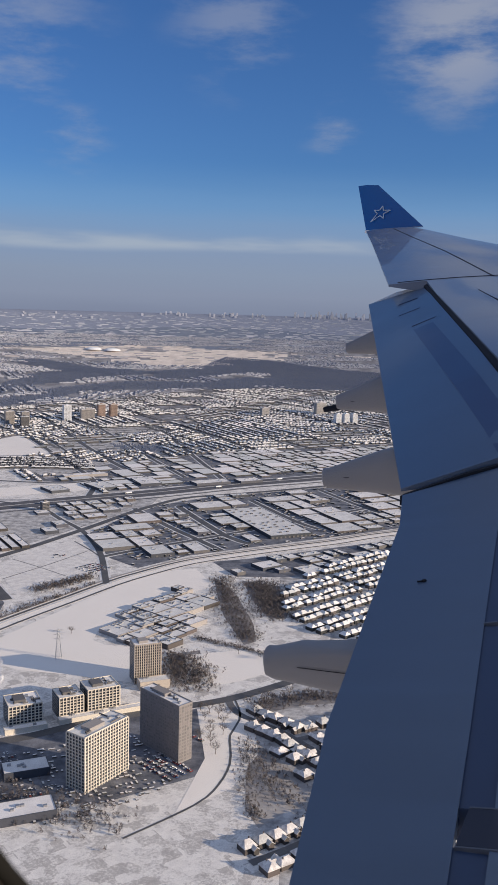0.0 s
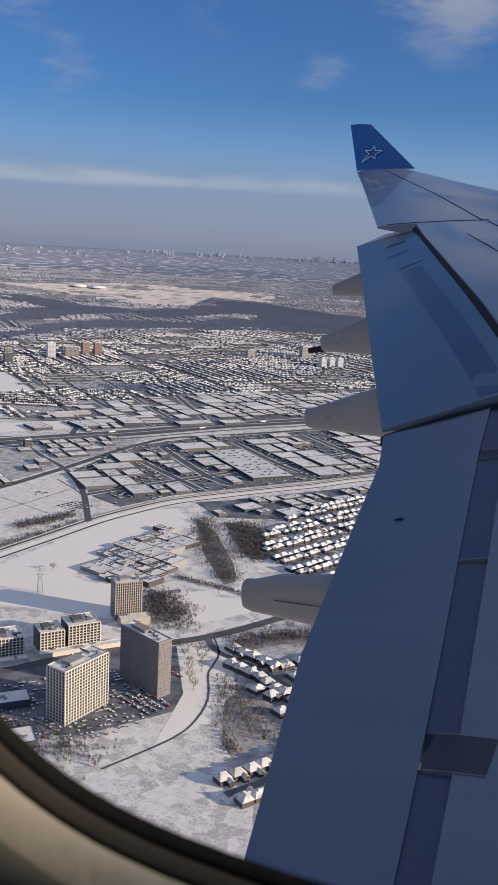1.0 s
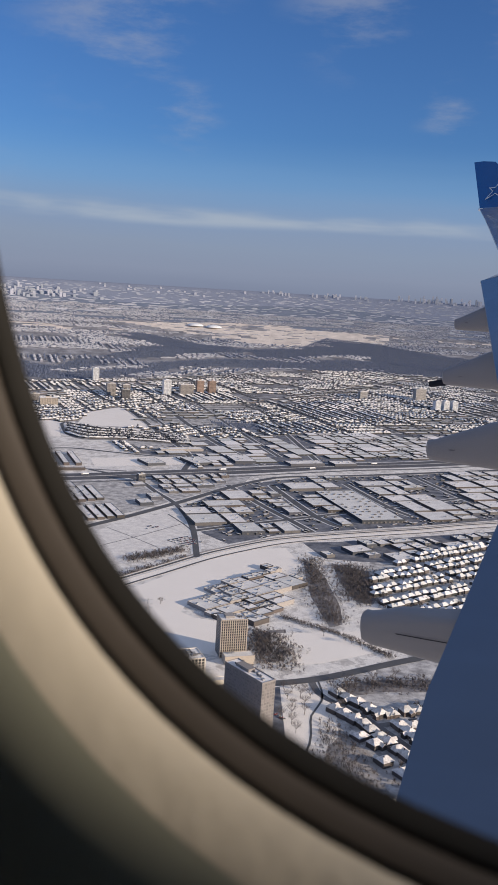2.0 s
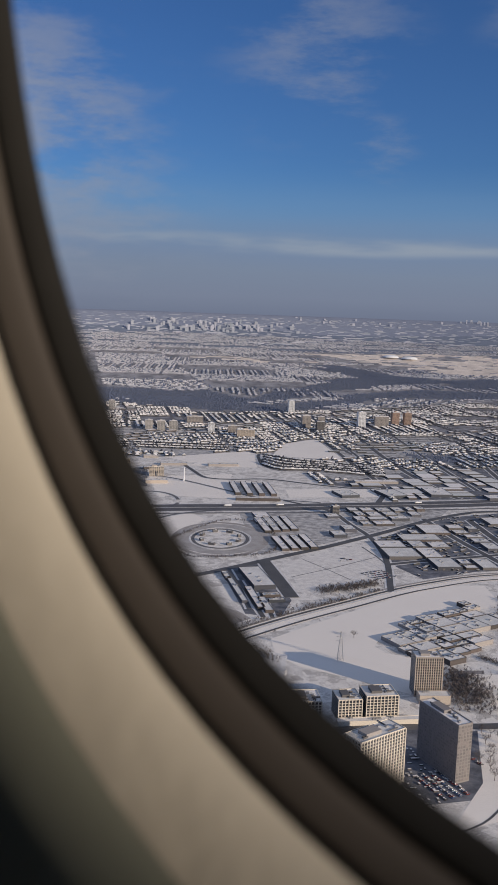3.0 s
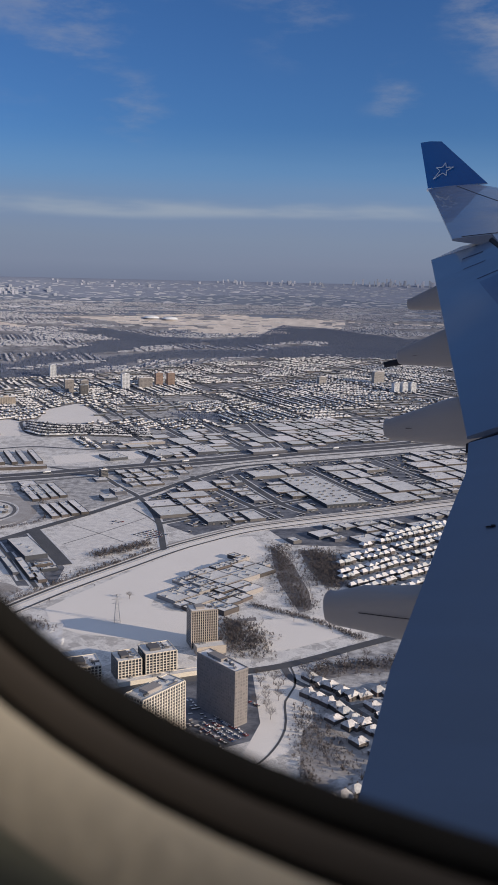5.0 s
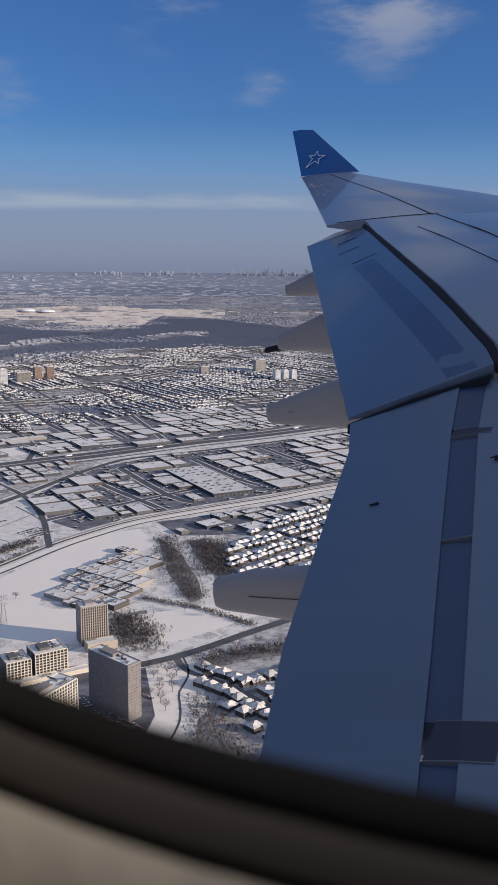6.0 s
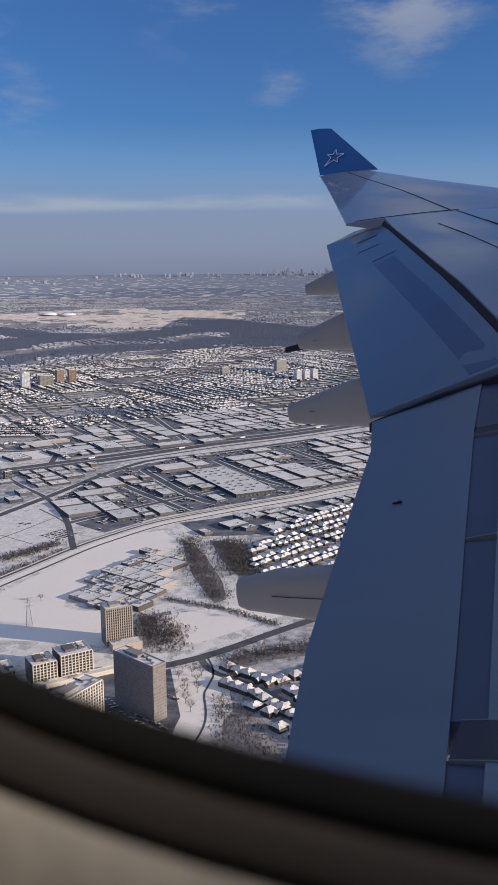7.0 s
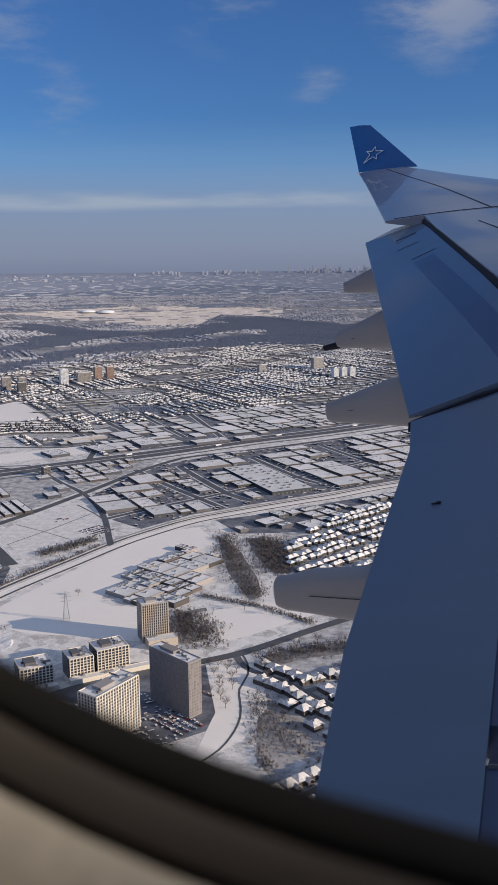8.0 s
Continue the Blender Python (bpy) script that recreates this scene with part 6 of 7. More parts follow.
def build_mid_towers():
    for x, y, w, d, n, wall, deg, label in (
            (-1604, 2592, 40, 24, 31, M_BEIGE, 31, "tall sandy apartment slab by the main road"), (-1566, 2640, 32, 24, 29, M_CONC, 31, "tall pale apartment slab behind another"),
            (-1765, 3143, 24, 18, 12, M_CONC, 31, "pale mid-rise block beside the main road"), (-1292, 2919, 58, 20, 9, M_GREY, 31, "wide grey apartment slab among trees"),
            (-1353, 2681, 26, 18, 11, M_CONC, 31, "pale apartment block in a row of three"), (-1313, 2693, 26, 18, 11, M_CONC, 31, "pale apartment block in a row of three"),
            (-1274, 2707, 26, 18, 11, M_CONC, 31, "pale apartment block in a row of three"), (-1144, 2732, 20, 18, 11, M_WHITEP, 31, "slim white apartment block among lower ones"),
            (-1076, 2755, 30, 18, 9, M_GREY, 31, "grey apartment block among bare trees"), (-1000, 2684, 56, 22, 9, M_BEIGE, 31, "wide pale office slab with a flat roof"),
            (-1112, 3468, 24, 22, 17, M_WHITEP, 31, "white tower at the valley's edge"), (-913, 3054, 30, 22, 15, M_GREY, 31, "grey tower in a cluster"),
            (-864, 3076, 26, 22, 14, M_GREY, 31, "grey tower in a cluster"), (-839, 2987, 26, 22, 12, M_DARKC, 31, "dark tower in a cluster"),
            (-742, 3185, 28, 22, 19, M_WHITEP, 31, "bright white apartment tower"), (-683, 3250, 50, 22, 13, M_GREY, 31, "broad grey apartment slab"),
            (-647, 3321, 26, 22, 17, M_TERRA, 31, "reddish brick apartment tower, one of two"), (-605, 3340, 26, 22, 17, M_TERRA, 31, "reddish brick apartment tower, one of two"),
            (186, 3671, 46, 22, 16, M_CONC, 31, "pale grey apartment slab among houses"), (245, 3380, 22, 20, 12, M_WHITEP, 31, "white apartment block, one of three"),
            (277, 3395, 22, 20, 12, M_WHITEP, 31, "white apartment block, one of three"), (309, 3410, 22, 20, 12, M_WHITEP, 31, "white apartment block, one of three"),
            (-39, 3574, 30, 20, 10, M_CONC, 31, "pale mid-rise block among houses"), (-2019, 2781, 34, 20, 15, M_CONC, 31, "pale apartment slab west of the road"),
            (-1950, 2942, 40, 20, 13, M_GREY, 31, "grey apartment slab west of the road"), (-1087, 2036, 30, 18, 5, M_BEIGE, 31, "low sandy block on open land"), (-419, 1734, 14, 12, 6, M_DARKC, 40, "small dark block beside the freeway")):
        t = empty("apartment_block" if n < 14 else "apartment_tower", spot(x, y, deg), label, "tower")
        h = n * 3.0
        b = Build()
        b.box(0, 0, -1, w, d, h + 1)
        part("body", b, wall, t)
        b = Build()
        b.box(0, 0, h + 0.004, w + 0.4, d + 0.4, 0.9)
        part("roof", b, M_FLAT, t, "snowy flat roof")
        b = Build()
        b.box(0, 0, h + 0.9, w * 0.3, d * 0.5, 3)
        part("penthouse", b, wall, t)
        for s in range(n):
            b = Build()
            b.box(0, 0, 1.2 + s * 3.0, w + 0.16, d + 0.16, 1.3)
            if s == 0:
                band = b.mesh("window_band", M_GLASS)
            u = part("window_band", band, None, t)
            u.location = (0, 0, s * 3.0)
        b = Build()
        for k in range(int(w / 5) + 1):
            b.box(-w / 2 + k * w / int(w / 5), 0, 0, 0.9, d + 0.5, h)
        part("wall_piers", b, wall, t)


STORES = [(-557, 1700), (-440, 1740), (-345, 1470), (-420, 1395)]
BIG = [(-75, 1800), (0, 1850), (135, 1600), (50, 1535)]


def build_industry():
    rng = random.Random(5)
    n = 0
    # plots of every size between railway, cross road and freeway
    for poly, ang, lo, hi, gap, seed in ((INDUSTRY, 29, 34, 84, 9, 41), (INDUSTRY_W, 33, 28, 62, 8, 43), (WORKS, 38, 24, 54, 7, 44)):
        for px, py, w, d in plots(poly, ang, lo, hi, gap, seed):
            if not clear_of(np.array([px]), np.array([py]), [PLAZA, STORES, BIG], min(w, d) * 0.14)[0] or math.hypot(px - CRAFT_X, py - CRAFT_Y) > 2500 or rng.random() < 0.1:
                continue
            flat_building("warehouse", px, py, ang, w, d, rng.uniform(3.2, 5.4), rng.choice((M_SHED, M_BRICK, M_SHED, M_DARKC, M_DARKC)),
                          rng.choice(("low grey warehouse with a snowy flat roof", "broad warehouse with snow on its roof and rooftop vents", "flat-roofed workshop under patchy snow")), "warehouse", "industrial sheds", rng.randint(1, 4), rng.choice((0, 0, 1, 2)), n)
            n += 1
    hall = flat_building("warehouse", 32, 1695, 27, 86, 236, 6, M_SHED, "very large warehouse with a snowy roof and many dark vents", "warehouse", "industrial sheds", 6, 10)
    vent = Build().box(0, 0, 0, 4.6, 3.6, 1.5).mesh("roof_vent", M_DARKC)
    for i in range(5):
        for k in range(11):
            if rng.random() < 0.6:
                u = part("roof_vent", vent, None, hall)
                u.location = ((i - 2) * 16 + rng.uniform(-2, 2), (k - 5) * 20 + rng.uniform(-3, 3), 6.3)
    # long parallel storage buildings
    for k in range(4):
        o = (k - 1.5) * 18.5
        flat_building("storage_hall", -494 + o * 0.72, 1580 + o * 0.69, -58, 112, 14, 4.2, M_BRICK, "long narrow storage hall with a snowy roof", "warehouse", "parallel storage halls", 2)
        flat_building("storage_hall", -416 + o * 0.74, 1462 + o * 0.66, -57, 92, 13.5, 4.2, M_BRICK, "long narrow storage hall with a snowy roof", "warehouse", "parallel storage halls", 2)
    # blocks along the cross road and the side streets south of it
    for px, py, deg, w, d, h in ((-396, 1223, -54, 100, 34, 6), (-403, 1158, -56, 120, 9, 3.5), (-364, 1132, -57, 96, 11, 4), (-339, 1109, -57, 60, 12, 4), (-444, 1215, -56, 40, 9, 3.5), (-347, 1154, 34, 26, 12, 4), (-332, 1137, 34, 24, 10, 3.5)):
        flat_building("workshop", px, py, deg, w, d, h, rng.choice((M_BRICK, M_SHED)), "long low workshop with snow on the roof", "workshop", "workshops by the cross road", 4, 0)
    # halls beside the freeway
    for px, py, deg, w, d in ((-267, 2070, -62, 82, 52), (-360, 1997, -50, 74, 50), (-453, 1939, -50, 60, 44), (-114, 2090, 31, 90, 40), (-25, 2131, 31, 60, 40)):
        flat_building("hall", px, py, deg, w, d, 5.5, M_SHED, "broad flat-roofed hall beside the freeway", "hall", "", 6, 0)
    # four-row estate north of the freeway
    for k in range(4):
        o = (k - 1.5) * 27
        flat_building("row_block", -663 + o * 0.93, 1885 + o * 0.36, -61, 140, 13, 6, M_BRICK, "brick terrace block with a snowy roof", "terrace", "terrace estate", 1)
    flat_building("row_block", -608, 1780, 25, 98, 12, 6, M_BRICK, "brick terrace block with a snowy roof closing the estate", "terrace", "terrace estate", 1)
    # long institutional wings seen among the houses
    for px, py, deg, w, d in ((-1148, 2194, 31, 50, 20), (-1077, 2168, 31, 40, 18), (-969, 2093, 31, 70, 20), (-851, 2151, 31, 80, 22), (-989, 2008, 31, 44, 24), (-1323, 1963, 31, 50, 26), (-1372, 1908, 31, 60, 20), (-428, 2125, 31, 110, 24)):
        flat_building("long_block", px, py, deg, w, d, 5.5, rng.choice((M_BRICK, M_GREY)), "long flat-roofed brick block on a snowy lot", "building", "", 4)


def build_interchange():
    """Blocks, a stack and a walled yard beside the interchange."""
    for i, (x, y, w, d, h) in enumerate(((-1073, 1761, 46, 16, 6), (-1087, 1845, 36, 14, 5), (-1107, 1749, 26, 12, 4), (-1024, 1700, 40, 12, 5), (-1102, 1903, 30, 14, 5), (-1129, 1833, 24, 12, 4), (-1048, 1805, 30, 10, 4), (-1058, 1709, 24, 10, 4))):
        flat_building("yard_building", x, y, 31 if i % 2 else 121, w, d, h, M_BRICK, "low brown building in a walled yard", "building", "yard buildings", 1)
    tower("office_block", -935, 1927, 31, 36, 18, 7, M_BEIGE, M_FRAME, "sandy office block beside the interchange", (8, 4), 3.1, faces=(0, 3), dressed=())
    flat_building("low_hall", -894, 1848, 31, 52, 24, 7, M_BEIGE, "low sandy hall before an office block", "hall", "", 4)
    flat_building("low_hall", -1100, 2051, 31, 40, 22, 8, M_GREY, "low grey hall near the main road", "hall", "", 3)
    t = empty("chimney_stack", pose(-845, 1897, 0), "slim white chimney stack standing in the snow", "chimney")
    part("shaft", Build().tube((0, 0, -0.3), (0, 0, 34), 1.9, 1.2, 14), M_WHITEP, t, smooth=True)
    part("rim", Build().tube((0, 0, 33.6), (0, 0, 34.4), 1.5, 1.5, 14), M_CONC, t)


def build_school():
    """A campus of joined low wings at the field's edge."""
    rng = random.Random(19)
    yard = [(-160, 1030), (-150, 1108), (-114, 1192), (-80, 1256), (-24, 1226), (-4, 1142), (-28, 1060), (-58, 1006), (-110, 1012)]
    for x, y, w, d in plots(yard, 53, 15, 40, 2.6, 7):
        flat_building("school_wing", x, y, 53, w + 2, d, rng.uniform(3.2, 6.2), rng.choice((M_BRICK, M_GREY, M_BRICK)), "low brick school wing with a snowy flat roof", "school", "school campus", rng.randint(1, 4))


def house_kind(w, d, h, rise, wing):
    """A detached house with hipped snowy roof; built once, copied over the plots."""
    t = empty("detached_house", pose(0, 0, -50), "brick detached house with a snow-covered hipped roof", "house", "detached houses")
    b = Build()
    b.box(0, 0, -0.2, w, d, h + 0.2)
    part("wall", b, M_BRICK, t)
    b = Build()
    o = 0.6
    r = w * 0.22
    c = [(-w / 2 - o, -d / 2 - o, h - 0.1), (w / 2 + o, -d / 2 - o, h - 0.1), (w / 2 + o, d / 2 + o, h - 0.1), (-w / 2 - o, d / 2 + o, h - 0.1)]
    u = [(p[0], p[1], p[2] - 0.25) for p in c]
    a, e = (-r, 0, h + rise), (r, 0, h + rise)
    for f in ((c[0], c[1], e, a), (c[1], c[2], e), (c[2], c[3], a, e), (c[3], c[0], a)):
        b.poly(f)
    for i in range(4):
        b.poly((c[i], c[(i + 1) % 4], u[(i + 1) % 4], u[i]))
    b.poly(u[::-1])
    part("roof", b, M_ROOF, t, "hipped roof under snow")
    b = Build()
    b.box(w * 0.2, d * 0.1, h + rise * 0.3, 0.8, 0.8, rise * 0.9)
    part("chimney", b, M_BRICK, t)
    # a lower wing with its own gable, set before the front
    x0, depth, e = w * 0.5 - wing / 2 - 0.4, d * 0.36, h * 0.82
    b = Build()
    b.box(x0, -d / 2 - depth / 2 + 0.02, -0.2, wing, depth, e + 0.2)
    part("front_wing", b, M_BRICK, t)
    b = Build()
    top = e + wing * 0.42
    y0, y1 = -d / 2 - depth - 0.4, -d * 0.12
    for sx in (-1, 1):
        b.poly([(x0 + sx * (wing / 2 + 0.4), y0, e - 0.1), (x0, y0, top), (x0, y1, top), (x0 + sx * (wing / 2 + 0.4), y1, e - 0.1)])
        b.poly([(x0 + sx * (wing / 2 + 0.4), y0, e - 0.4), (x0, y0, top - 0.3), (x0, y1, top - 0.3), (x0 + sx * (wing / 2 + 0.4), y1, e - 0.4)])
        b.poly([(x0 + sx * (wing / 2 + 0.4), y0, e - 0.1), (x0, y0, top), (x0, y0, top - 0.3), (x0 + sx * (wing / 2 + 0.4), y0, e - 0.4)])
    b.poly([(x0 - wing / 2, y0 + 0.45, e - 0.15), (x0 + wing / 2, y0 + 0.45, e - 0.15), (x0, y0 + 0.45, top - 0.3)], 1)
    part("wing_roof", b, [M_ROOF, M_BRICK], t, recalc=False)
    for k in (-0.24,):
        b = Build()
        b.box(0, -0.04, 0, 1.5, 0.2, 1.4)
        q = part("window", b, M_GLASS, t)
        q.location = (w * k, -d / 2, h * 0.55)
    return t


def build_suburb():
    kinds = [house_kind(12.2, 11, 5.2, 3.8, 5.6), house_kind(11.2, 11.4, 5.4, 4.1, 5.0), house_kind(13.4, 10.4, 4.4, 3.4, 6.2), house_kind(11.8, 11, 5.6, 3.7, 5.2)]
    rng = random.Random(8)
    places, taken = [], np.zeros((0, 2))
    streets = [CRESCENT, ROAD_A, ROAD_B, ROAD_C]
    gardens = [(48, 786), (88, 724), (116, 684), (86, 652), (66, 628), (53, 654), (51, 718)]
    for line in streets:
        for side in (1, -1):
            l = np.array(smooth_line(line[::4] + line[-1:], 1.0))
            step = np.gradient(l, axis=0)
            step /= np.maximum(np.linalg.norm(step, axis=1), 1e-6)[:, None]
            i = 10
            while i < len(l) - 4:
                nx, ny = -step[i, 1] * side, step[i, 0] * side
                x, y = l[i, 0] + nx * 15.5 + rng.uniform(-0.8, 0.8), l[i, 1] + ny * 15.5 + rng.uniform(-0.8, 0.8)
                p = np.array([x]), np.array([y])
                free = all(off_line(s, *p)[0] > 11 for s in streets) and off_line(MIDROAD, *p)[0] > 17 and off_line(DRIVE, *p)[0] > 16 and not inside(gardens, *p)[0] and x > 44
                if free and (not len(taken) or np.hypot(taken[:, 0] - x, taken[:, 1] - y).min() > 12.6):
                    taken = np.vstack([taken, [x, y]])
                    places.append((math.hypot(x, y - 500), x, y, math.degrees(math.atan2(ny, nx)) - 90 - (90 if rng.random() < 0.4 else 0)))
                    i += 12
                i += 1
    for poly, deg, du, dv, seed, gap in ((SUBURB_A, 45, 13.5, 19, 51, 11), (SUBURB_B, 45, 13.5, 18, 52, 11)):
        x, y, ru, rv, r = grid_points(poly, deg, du, dv, 2.2, seed, gap)
        ok = clear_of(x, y, [gardens], 3) & (ru % 15 != 0)
        ok &= np.array([np.hypot(taken[:, 0] - a, taken[:, 1] - c).min() > 14 for a, c in zip(x, y)])
        places += [(math.hypot(a, c - 500) + (0 if a < 330 else 600), a, c, deg + (180 if q % 2 else 0) + rng.choice((0, 0, 90))) for a, c, q in zip(x[ok], y[ok], rv[ok])]
    places.sort()
    for i, (_, x, y, deg) in enumerate(places[:215]):
        if i < 4:
            t = kinds[i]
            t.matrix_basis = pose(x, y, 0, 0, 0, deg)
        else:
            copy_thing(rng.choice(kinds), pose(x, y, 0, 0, 0, deg + rng.uniform(-4, 4)))
    rest = places[215:]
    if rest:
        n = len(rest)
        r = np.random.default_rng(6)
        many_houses("more_houses", np.array([p[1] for p in rest]), np.array([p[2] for p in rest]), np.radians([p[3] for p in rest]), r.uniform(9.5, 12.5, n), r.uniform(8.5, 10.5, n), r.uniform(4.6, 5.6, n), r.uniform(2.8, 3.6, n), "more detached houses with snowy roofs")


build_near_towers()
build_mid_towers()
build_industry()
build_interchange()
build_school()
build_suburb()

# ---------------------------------------------------------------- the oval institution, heaps, pylon, vehicles, single trees
def build_oval():
    cx, cy, ax = -548, 1432, radians(20)

    def at(a, ru, rw):
        u, w = ru * math.cos(a), rw * math.sin(a)
        return (cx + u * math.cos(ax) - w * math.sin(ax), cy + u * math.sin(ax) + w * math.cos(ax))

    def ring(ru, rw, n=72, a0=0, a1=360):
        return [at(radians(a0 + (a1 - a0) * i / n), ru, rw) for i in range(n + 1)]

    strip("oval_border", ring(84, 122), 10, 0.14, M_SCRUB, "brown scrub border round an oval drive", category="verge")
    strip("oval_ground", ring(68, 97), 26, 0.13, M_OVAL, "bare grey-brown lawn ring", category="ground")
    strip("oval_drive", ring(50, 70), 6, 0.2, M_ROAD, "oval drive cleared through snow")
    strip("oval_path", ring(56, 79), 2.5, 0.3, M_BANK, "bank of snow beside an oval drive", category="verge")
    for k, a in enumerate((20, 65, 110, 160, 205, 250, 300, 340)):
        x, y = at(radians(a), 36, 50)
        flat_building("pavilion", x, y, math.degrees(ax) + a + 90, 12 if k % 2 else 9, 6, 3.2, M_DARKC, "low pavilion with a snowy roof inside an oval drive", "pavilion", "oval pavilions", 1)


def build_heaps():
    """Dumped snow and soil on a cleared site."""
    rng = random.Random(4)
    n = 70
    b = Build()
    x0, y0, x1, y1 = -376, 740, -226, 960
    idx = {}
    for i in range(n + 1):
        for j in range(n + 1):
            x, y = x0 + (x1 - x0) * i / n, y0 + (y1 - y0) * j / n
            inside_ = bool(inside(HEAP, np.array([x]), np.array([y]))[0])
            p = Vector((x * 0.035, y * 0.035, 0))
            z = max(0.0, noise.fractal(p, 1.0, 2.2, 6) * 1.8 + 0.4) + noise.noise(p * 9) * 0.4
            edge_ = 1.0 if inside_ else 0.0
            idx[i, j] = len(b.v)
            b.v.append((x, y, 0.1 + z * edge_ if inside_ else -0.4))
    for i in range(n):
        for j in range(n):
            b.f.append((idx[i, j], idx[i + 1, j], idx[i + 1, j + 1], idx[i, j + 1]))
            b.m.append(0)
    single("snow_heaps", b, M_BANK, "ridges of dumped dirty snow on a cleared site", "heap", "stuff")


def build_pylon():
    t = empty("power_pylon", pose(-187, 962, 0, 0, 0, 20), "steel lattice power pylon standing in the snow field", "pylon")
    def w(z):
        return 3.2 * (1 - z / 36) + 0.5
    for sx in (-1, 1):
        for sy in (-1, 1):
            part("leg", Build().tube((sx * w(0), sy * w(0), 0), (sx * 0.5, sy * 0.5, 36), 0.22, 0.14, 5), M_STEEL, t)
    for k in range(9):
        z0, z1 = k * 4, k * 4 + 4
        b = Build()
        a, c = w(z0), w(z1)
        for s in (-1, 1):
            b.tube((-a, s * a, z0), (c, s * c, z1), 0.1, 0.1, 4)
            b.tube((a, s * a, z0), (-c, s * c, z1), 0.1, 0.1, 4)
            b.tube((s * a, -a, z0), (s * c, c, z1), 0.1, 0.1, 4)
            b.tube((s * a, a, z0), (s * c, -c, z1), 0.1, 0.1, 4)
        part("brace", b, M_STEEL, t)
    for z in (24, 29, 34):
        b = Build()
        b.tube((-6, 0, z), (6, 0, z), 0.18, 0.18, 5)
        b.tube((-6, 0, z), (0, 0, z + 1.6), 0.1, 0.1, 4)
        b.tube((6, 0, z), (0, 0, z + 1.6), 0.1, 0.1, 4)
        part("crossarm", b, M_STEEL, t)


def paint(name, c):
    return material(name, c, 0.35, coat=0.4, grain=0.05, grain_scale=2.0)


CAR_PAINTS = [("white", paint("car_white", (0.70, 0.70, 0.70))), ("black", paint("car_black", (0.03, 0.03, 0.035))), ("grey", paint("car_grey", (0.22, 0.22, 0.23))), ("dark red", paint("car_red", (0.20, 0.03, 0.03))), ("blue", paint("car_blue", (0.04, 0.07, 0.16)))]
WHEEL = Build().tube((0, -0.11, 0), (0, 0.11, 0), 0.33, 0.33, 10).mesh("wheel", M_TYRE)


def make_car(word, mat):
    t = empty("car", pose(0, 0, -60), word + " parked car with snow dust on its roof", "car", "cars")
    b = Build()
    rings = []
    for x, z0, z1, w in ((-2.25, 0.45, 0.75, 0.70), (-2.1, 0.30, 0.92, 0.84), (-1.0, 0.25, 0.98, 0.88), (0.9, 0.25, 0.95, 0.88), (2.0, 0.30, 0.80, 0.82), (2.25, 0.42, 0.66, 0.66)):
        rings.append([(x, -w, z0), (x, -w, z1 - 0.1), (x, -w + 0.1, z1), (x, w - 0.1, z1), (x, w, z1 - 0.1), (x, w, z0)])
    b.loft(rings)
    part("body", b, mat, t, smooth=True)
    b = Build()
    b.loft([[(x, -w, 0.92), (x + dx, -w + 0.15, z), (x + dx, w - 0.15, z), (x, w, 0.92)] for x, dx, w, z in ((-1.7, 0.4, 0.78, 0.95), (-1.2, 0.1, 0.80, 1.42), (0.2, 0.0, 0.80, 1.45), (1.1, -0.3, 0.78, 0.96))])
    part("cabin", b, M_GLASS, t, smooth=True)
    b = Build()
    b.loft([[(x, -0.62, 1.42), (x, -0.55, 1.50), (x, 0.55, 1.50), (x, 0.62, 1.42)] for x in (-1.05, 0.2)])
    part("roof", b, M_ROOF, t, "snow on the car's roof")
    for x in (-1.35, 1.4):
        for y in (-0.82, 0.82):
            u = part("wheel", WHEEL, None, t)
            u.location = (x, y, 0.33)
    return t


def make_truck():
    t = empty("truck", pose(0, 0, -70), "white articulated truck on the freeway", "truck", "trucks")
    b = Build()
    b.box(-2, 0, 1.1, 13.6, 2.6, 2.9)
    part("trailer", b, M_WHITEP, t)
    b = Build()
    b.prism([(5.3, -1.2), (7.4, -1.2), (7.9, -0.9), (7.9, 0.9), (7.4, 1.2), (5.3, 1.2)], 0.5, 3.2)
    part("cab", b, M_CONC, t)
    for x in (-8, -6.8, 4.2, 7.0):
        for y in (-1.1, 1.1):
            u = part("wheel", WHEEL, None, t)
            u.location, u.scale = (x, y, 0.5), (1.5, 1.5, 1.5)
    return t


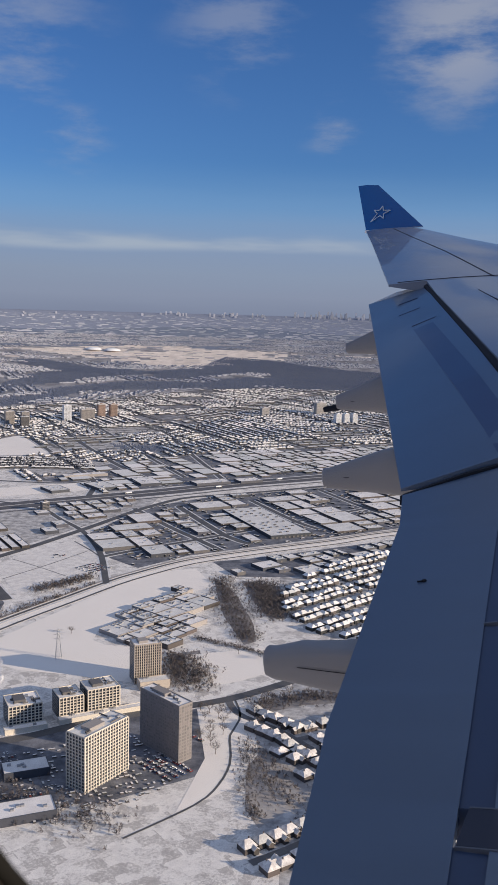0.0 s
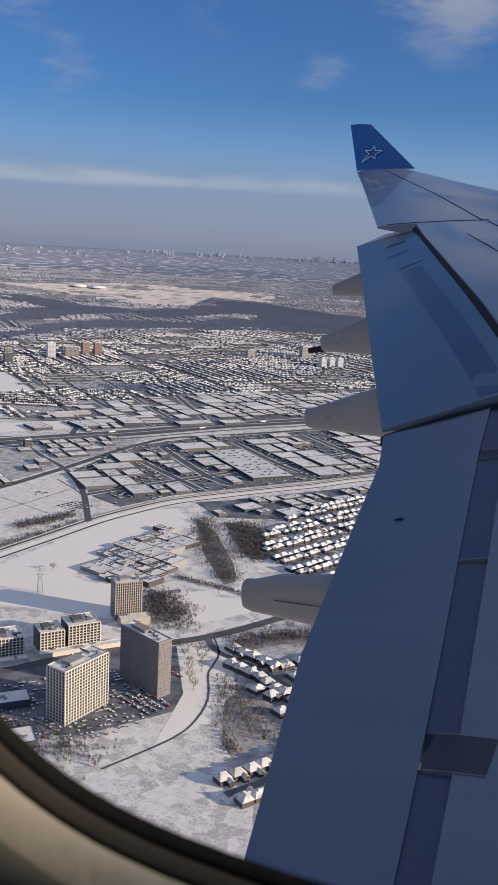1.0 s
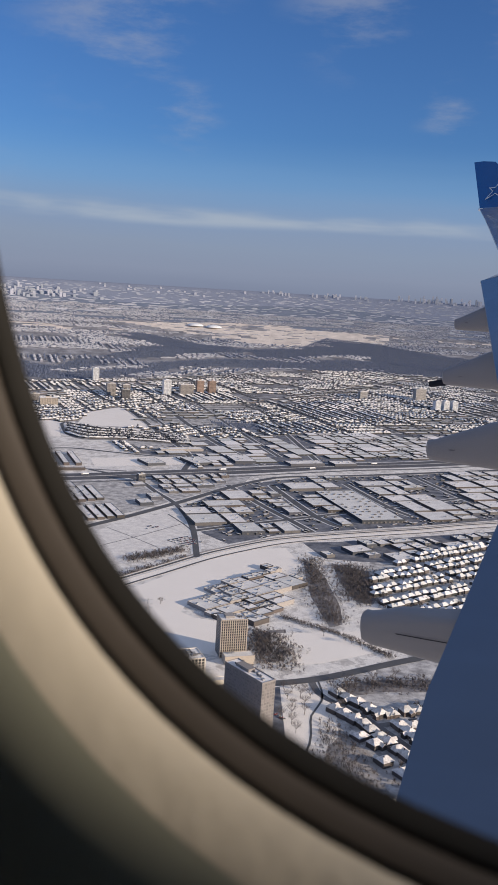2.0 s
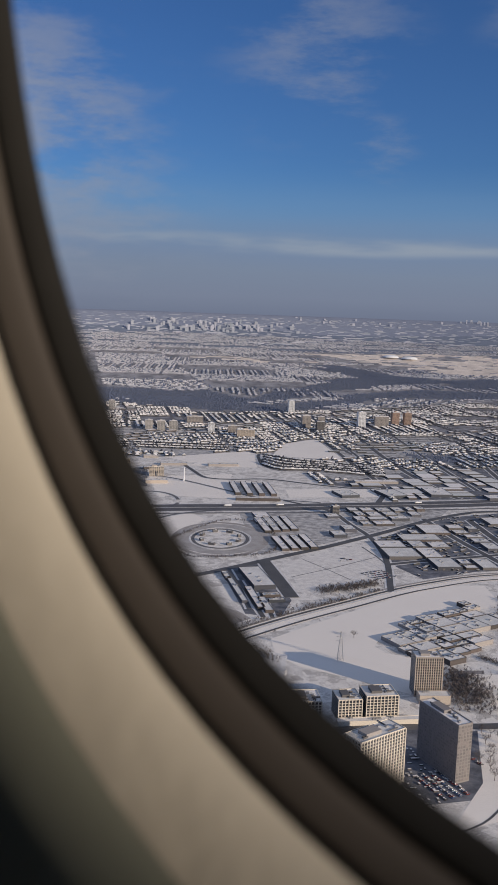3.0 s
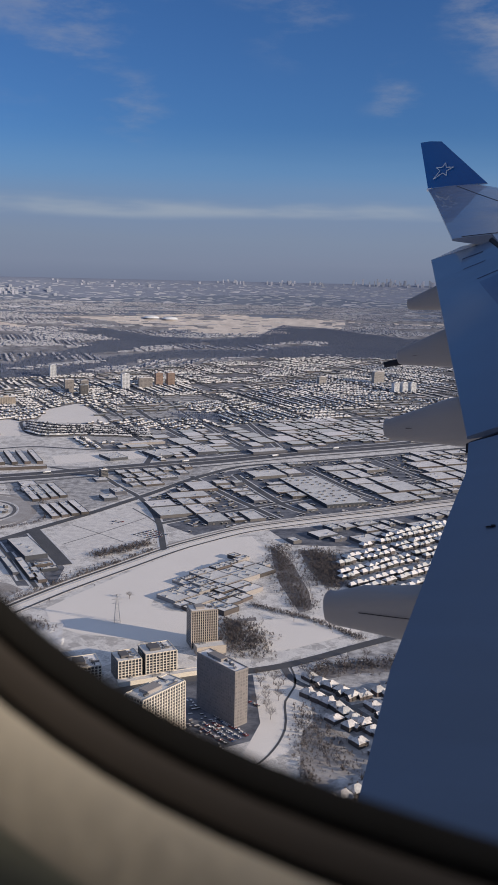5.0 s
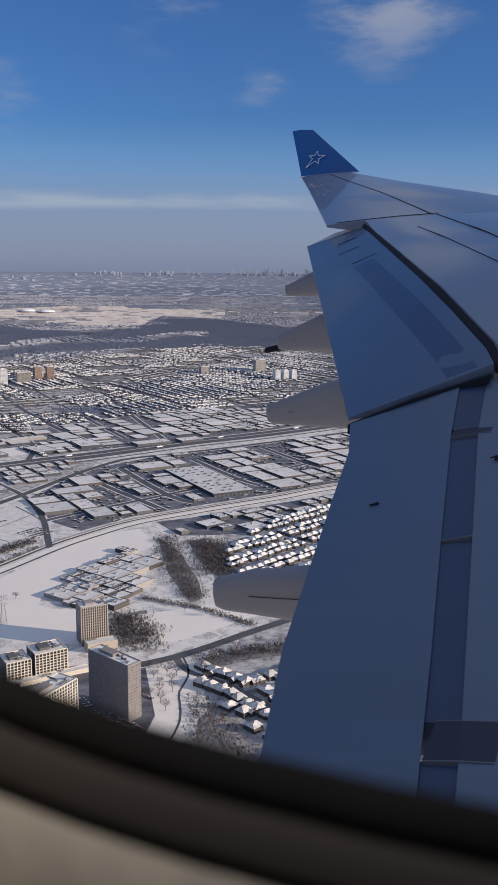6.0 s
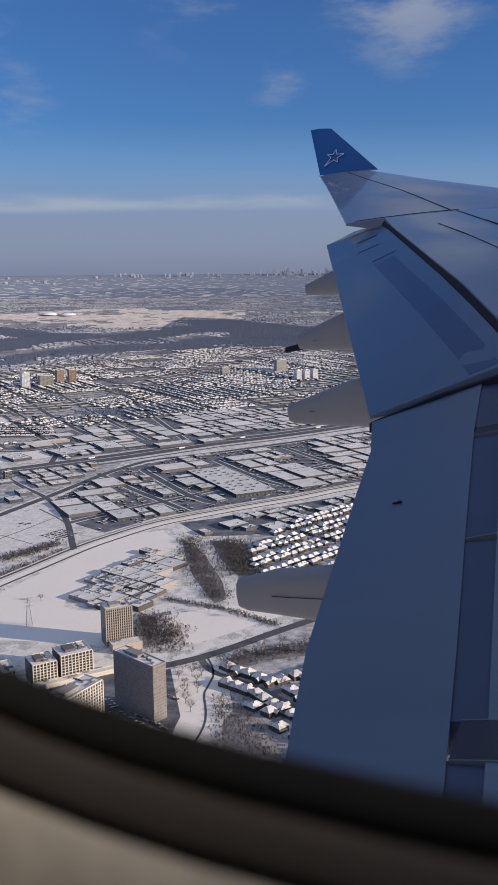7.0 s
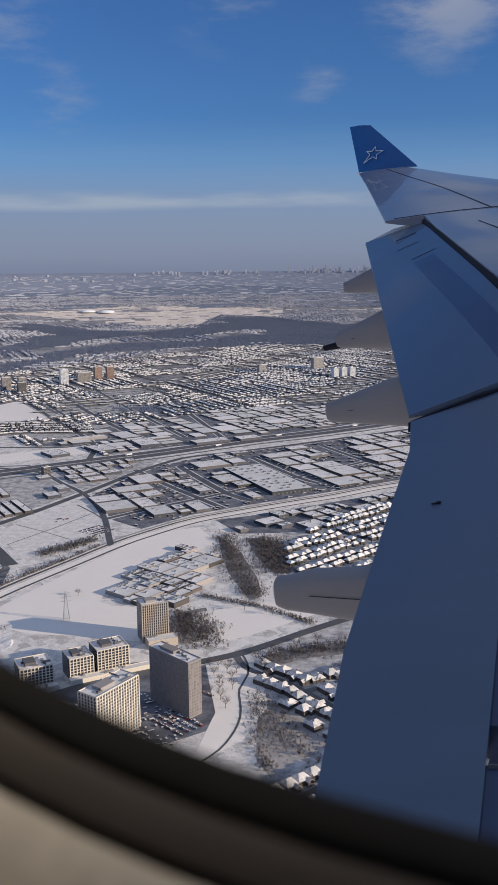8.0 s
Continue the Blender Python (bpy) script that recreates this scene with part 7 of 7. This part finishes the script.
def build_vehicles():
    rng = random.Random(12)
    kinds = [make_car(*c) for c in CAR_PAINTS]
    spots = []
    for x, y, deg, n, gap, rows_, pitch_, fill in ((-30, 706, -42, 16, 2.9, 4, 8.0, 0.85), (-175, 705, 28, 14, 2.9, 3, 9.0, 0.7), (-275, 800, -40, 13, 2.9, 4, 8.5, 0.75), (-215, 1330, 53, 14, 3.1, 5, 9.0, 0.75), (-300, 1400, 53, 8, 3.2, 2, 11, 0.5), (-120, 660, 25, 10, 2.9, 2, 9, 0.6), (5, 770, -42, 8, 2.9, 1, 8, 0.8)):
        c, s = math.cos(radians(deg)), math.sin(radians(deg))
        for r in range(rows_):
            for k in range(n):
                if rng.random() < fill:
                    u, w = (k - n / 2) * gap, r * pitch_
                    spots.append((x + u * c - w * s, y + u * s + w * c, deg + 90 + rng.choice((0, 180)) + rng.uniform(-3, 3), 0.1))
    for line, n, sides in ((FREEWAY, 26, (-20, -15, -10, 10, 15, 20)), (ARTERIAL, 16, (-8, -4, 4, 8)), (MIDROAD, 10, (-3, 3))):
        for _ in range(n):
            i = rng.randrange(2, len(line) - 3)
            (ax, ay), (bx, by) = line[i], line[i + 1]
            f = rng.random()
            l = math.hypot(bx - ax, by - ay)
            o = rng.choice(sides)
            x, y = ax + (bx - ax) * f - (by - ay) / l * o, ay + (by - ay) * f + (bx - ax) / l * o
            if math.hypot(x, y) < 2600:
                spots.append((x, y, math.degrees(math.atan2(by - ay, bx - ax)) + (180 if o > 0 else 0), 0.4))
    for i, (x, y, deg, z) in enumerate(spots[:200]):
        m = pose(x, y, z, 0, 0, deg)
        if i < len(kinds):
            kinds[i].matrix_basis = m
        else:
            copy_thing(rng.choice(kinds), m)
    first = make_truck()
    for i, (x, y, o) in enumerate(((-636, 1686, 12), (-557, 1744, 18), (-419, 1821, -12), (-252, 1919, 14), (-65, 2019, -16), (83, 2146, 13), (-774, 1609, -14), (250, 2300, 15))):
        near = min(range(len(FREEWAY) - 1), key=lambda k: math.hypot(FREEWAY[k][0] - x, FREEWAY[k][1] - y))
        (ax, ay), (bx, by) = FREEWAY[near], FREEWAY[near + 1]
        l = math.hypot(bx - ax, by - ay)
        m = pose(ax - (by - ay) / l * o, ay + (bx - ax) / l * o, 0.4, 0, 0, math.degrees(math.atan2(by - ay, bx - ax)) + (180 if o > 0 else 0))
        if i == 0:
            first.matrix_basis = m
        else:
            copy_thing(first, m)


def tree_kind(seed, high):
    """A bare broadleaf tree: trunk, forking limbs, a crown of fine twigs."""
    rng = random.Random(seed)
    t = empty("bare_tree", pose(0, 0, -80), "bare brown tree in a snowy park", "tree", "park trees")
    b = Build()
    b.tube((0, 0, -0.2), (0.1, 0, high * 0.35), 0.32, 0.2, 7)
    tips = []
    for k in range(6):
        a = k * 1.05 + rng.uniform(-0.3, 0.3)
        p = Vector((0.1, 0, high * rng.uniform(0.22, 0.36)))
        q = p + Vector((math.cos(a) * high * 0.2, math.sin(a) * high * 0.2, high * rng.uniform(0.2, 0.34)))
        b.tube(p, q, 0.14, 0.08, 5)
        tips.append((q, a))
    part("trunk", b, M_TRUNK, t)
    b = Build()
    for q, a in tips:
        for _ in range(16):
            e = q + Vector((rng.gauss(math.cos(a) * 0.07, 0.11), rng.gauss(math.sin(a) * 0.07, 0.11), rng.uniform(-0.05, 0.28))) * high
            m = (q + e) / 2 + Vector((rng.gauss(0, 0.2), rng.gauss(0, 0.2), 0))
            for u, v in ((q, m), (m, e)):
                b.tube(u, v, 0.05, 0.03, 3)
            for _ in range(3):
                f = e + Vector((rng.gauss(0, 0.08), rng.gauss(0, 0.08), rng.gauss(0.03, 0.06))) * high
                b.tube(m.lerp(e, rng.random()), f, 0.03, 0.02, 3)
    part("crown", b, M_BARK, t, recalc=False)
    return t


def build_trees():
    kinds = [tree_kind(1, 12), tree_kind(2, 10), tree_kind(3, 14)]
    rng = random.Random(2)
    places = [(3, 815), (10, 800), (16, 822), (22, 806), (6, 832), (18, 838), (12, 780), (24, 785), (-4, 838), (26, 822), (14, 762), (2, 770), (20, 745), (54, 832), (58, 812), (-192, 1044), (-40, 950), (-22, 960), (-8, 925), (64, 872), (88, 885), (112, 900), (25, 1000), (60, 985)]
    for i, (x, y) in enumerate(places):
        m = pose(x, y, 0, 0, 0, rng.uniform(0, 360))
        if i < 3:
            kinds[i].matrix_basis = m
        else:
            copy_thing(rng.choice(kinds), m)



def build_domes():
    for x, y in ((-1897, 8748), (-1687, 8623)):
        t = empty("air_dome", spot(x, y, 20), "white inflated sports dome on a far airfield", "dome", "air domes")
        b = Build()
        rings = []
        for i in range(7):
            a = math.pi / 2 * i / 6.3
            rings.append([(80 * math.cos(a) * math.cos(2 * math.pi * k / 20), 55 * math.cos(a) * math.sin(2 * math.pi * k / 20), 26 * math.sin(a)) for k in range(20)])
        b.loft(rings)
        part("shell", b, M_WHITEP, t, smooth=True)
        b = Build()
        b.box(96, 0, 0, 14, 20, 9)
        part("entrance", b, M_CONC, t)


build_oval()
build_domes()
build_heaps()
build_pylon()
build_vehicles()
build_trees()
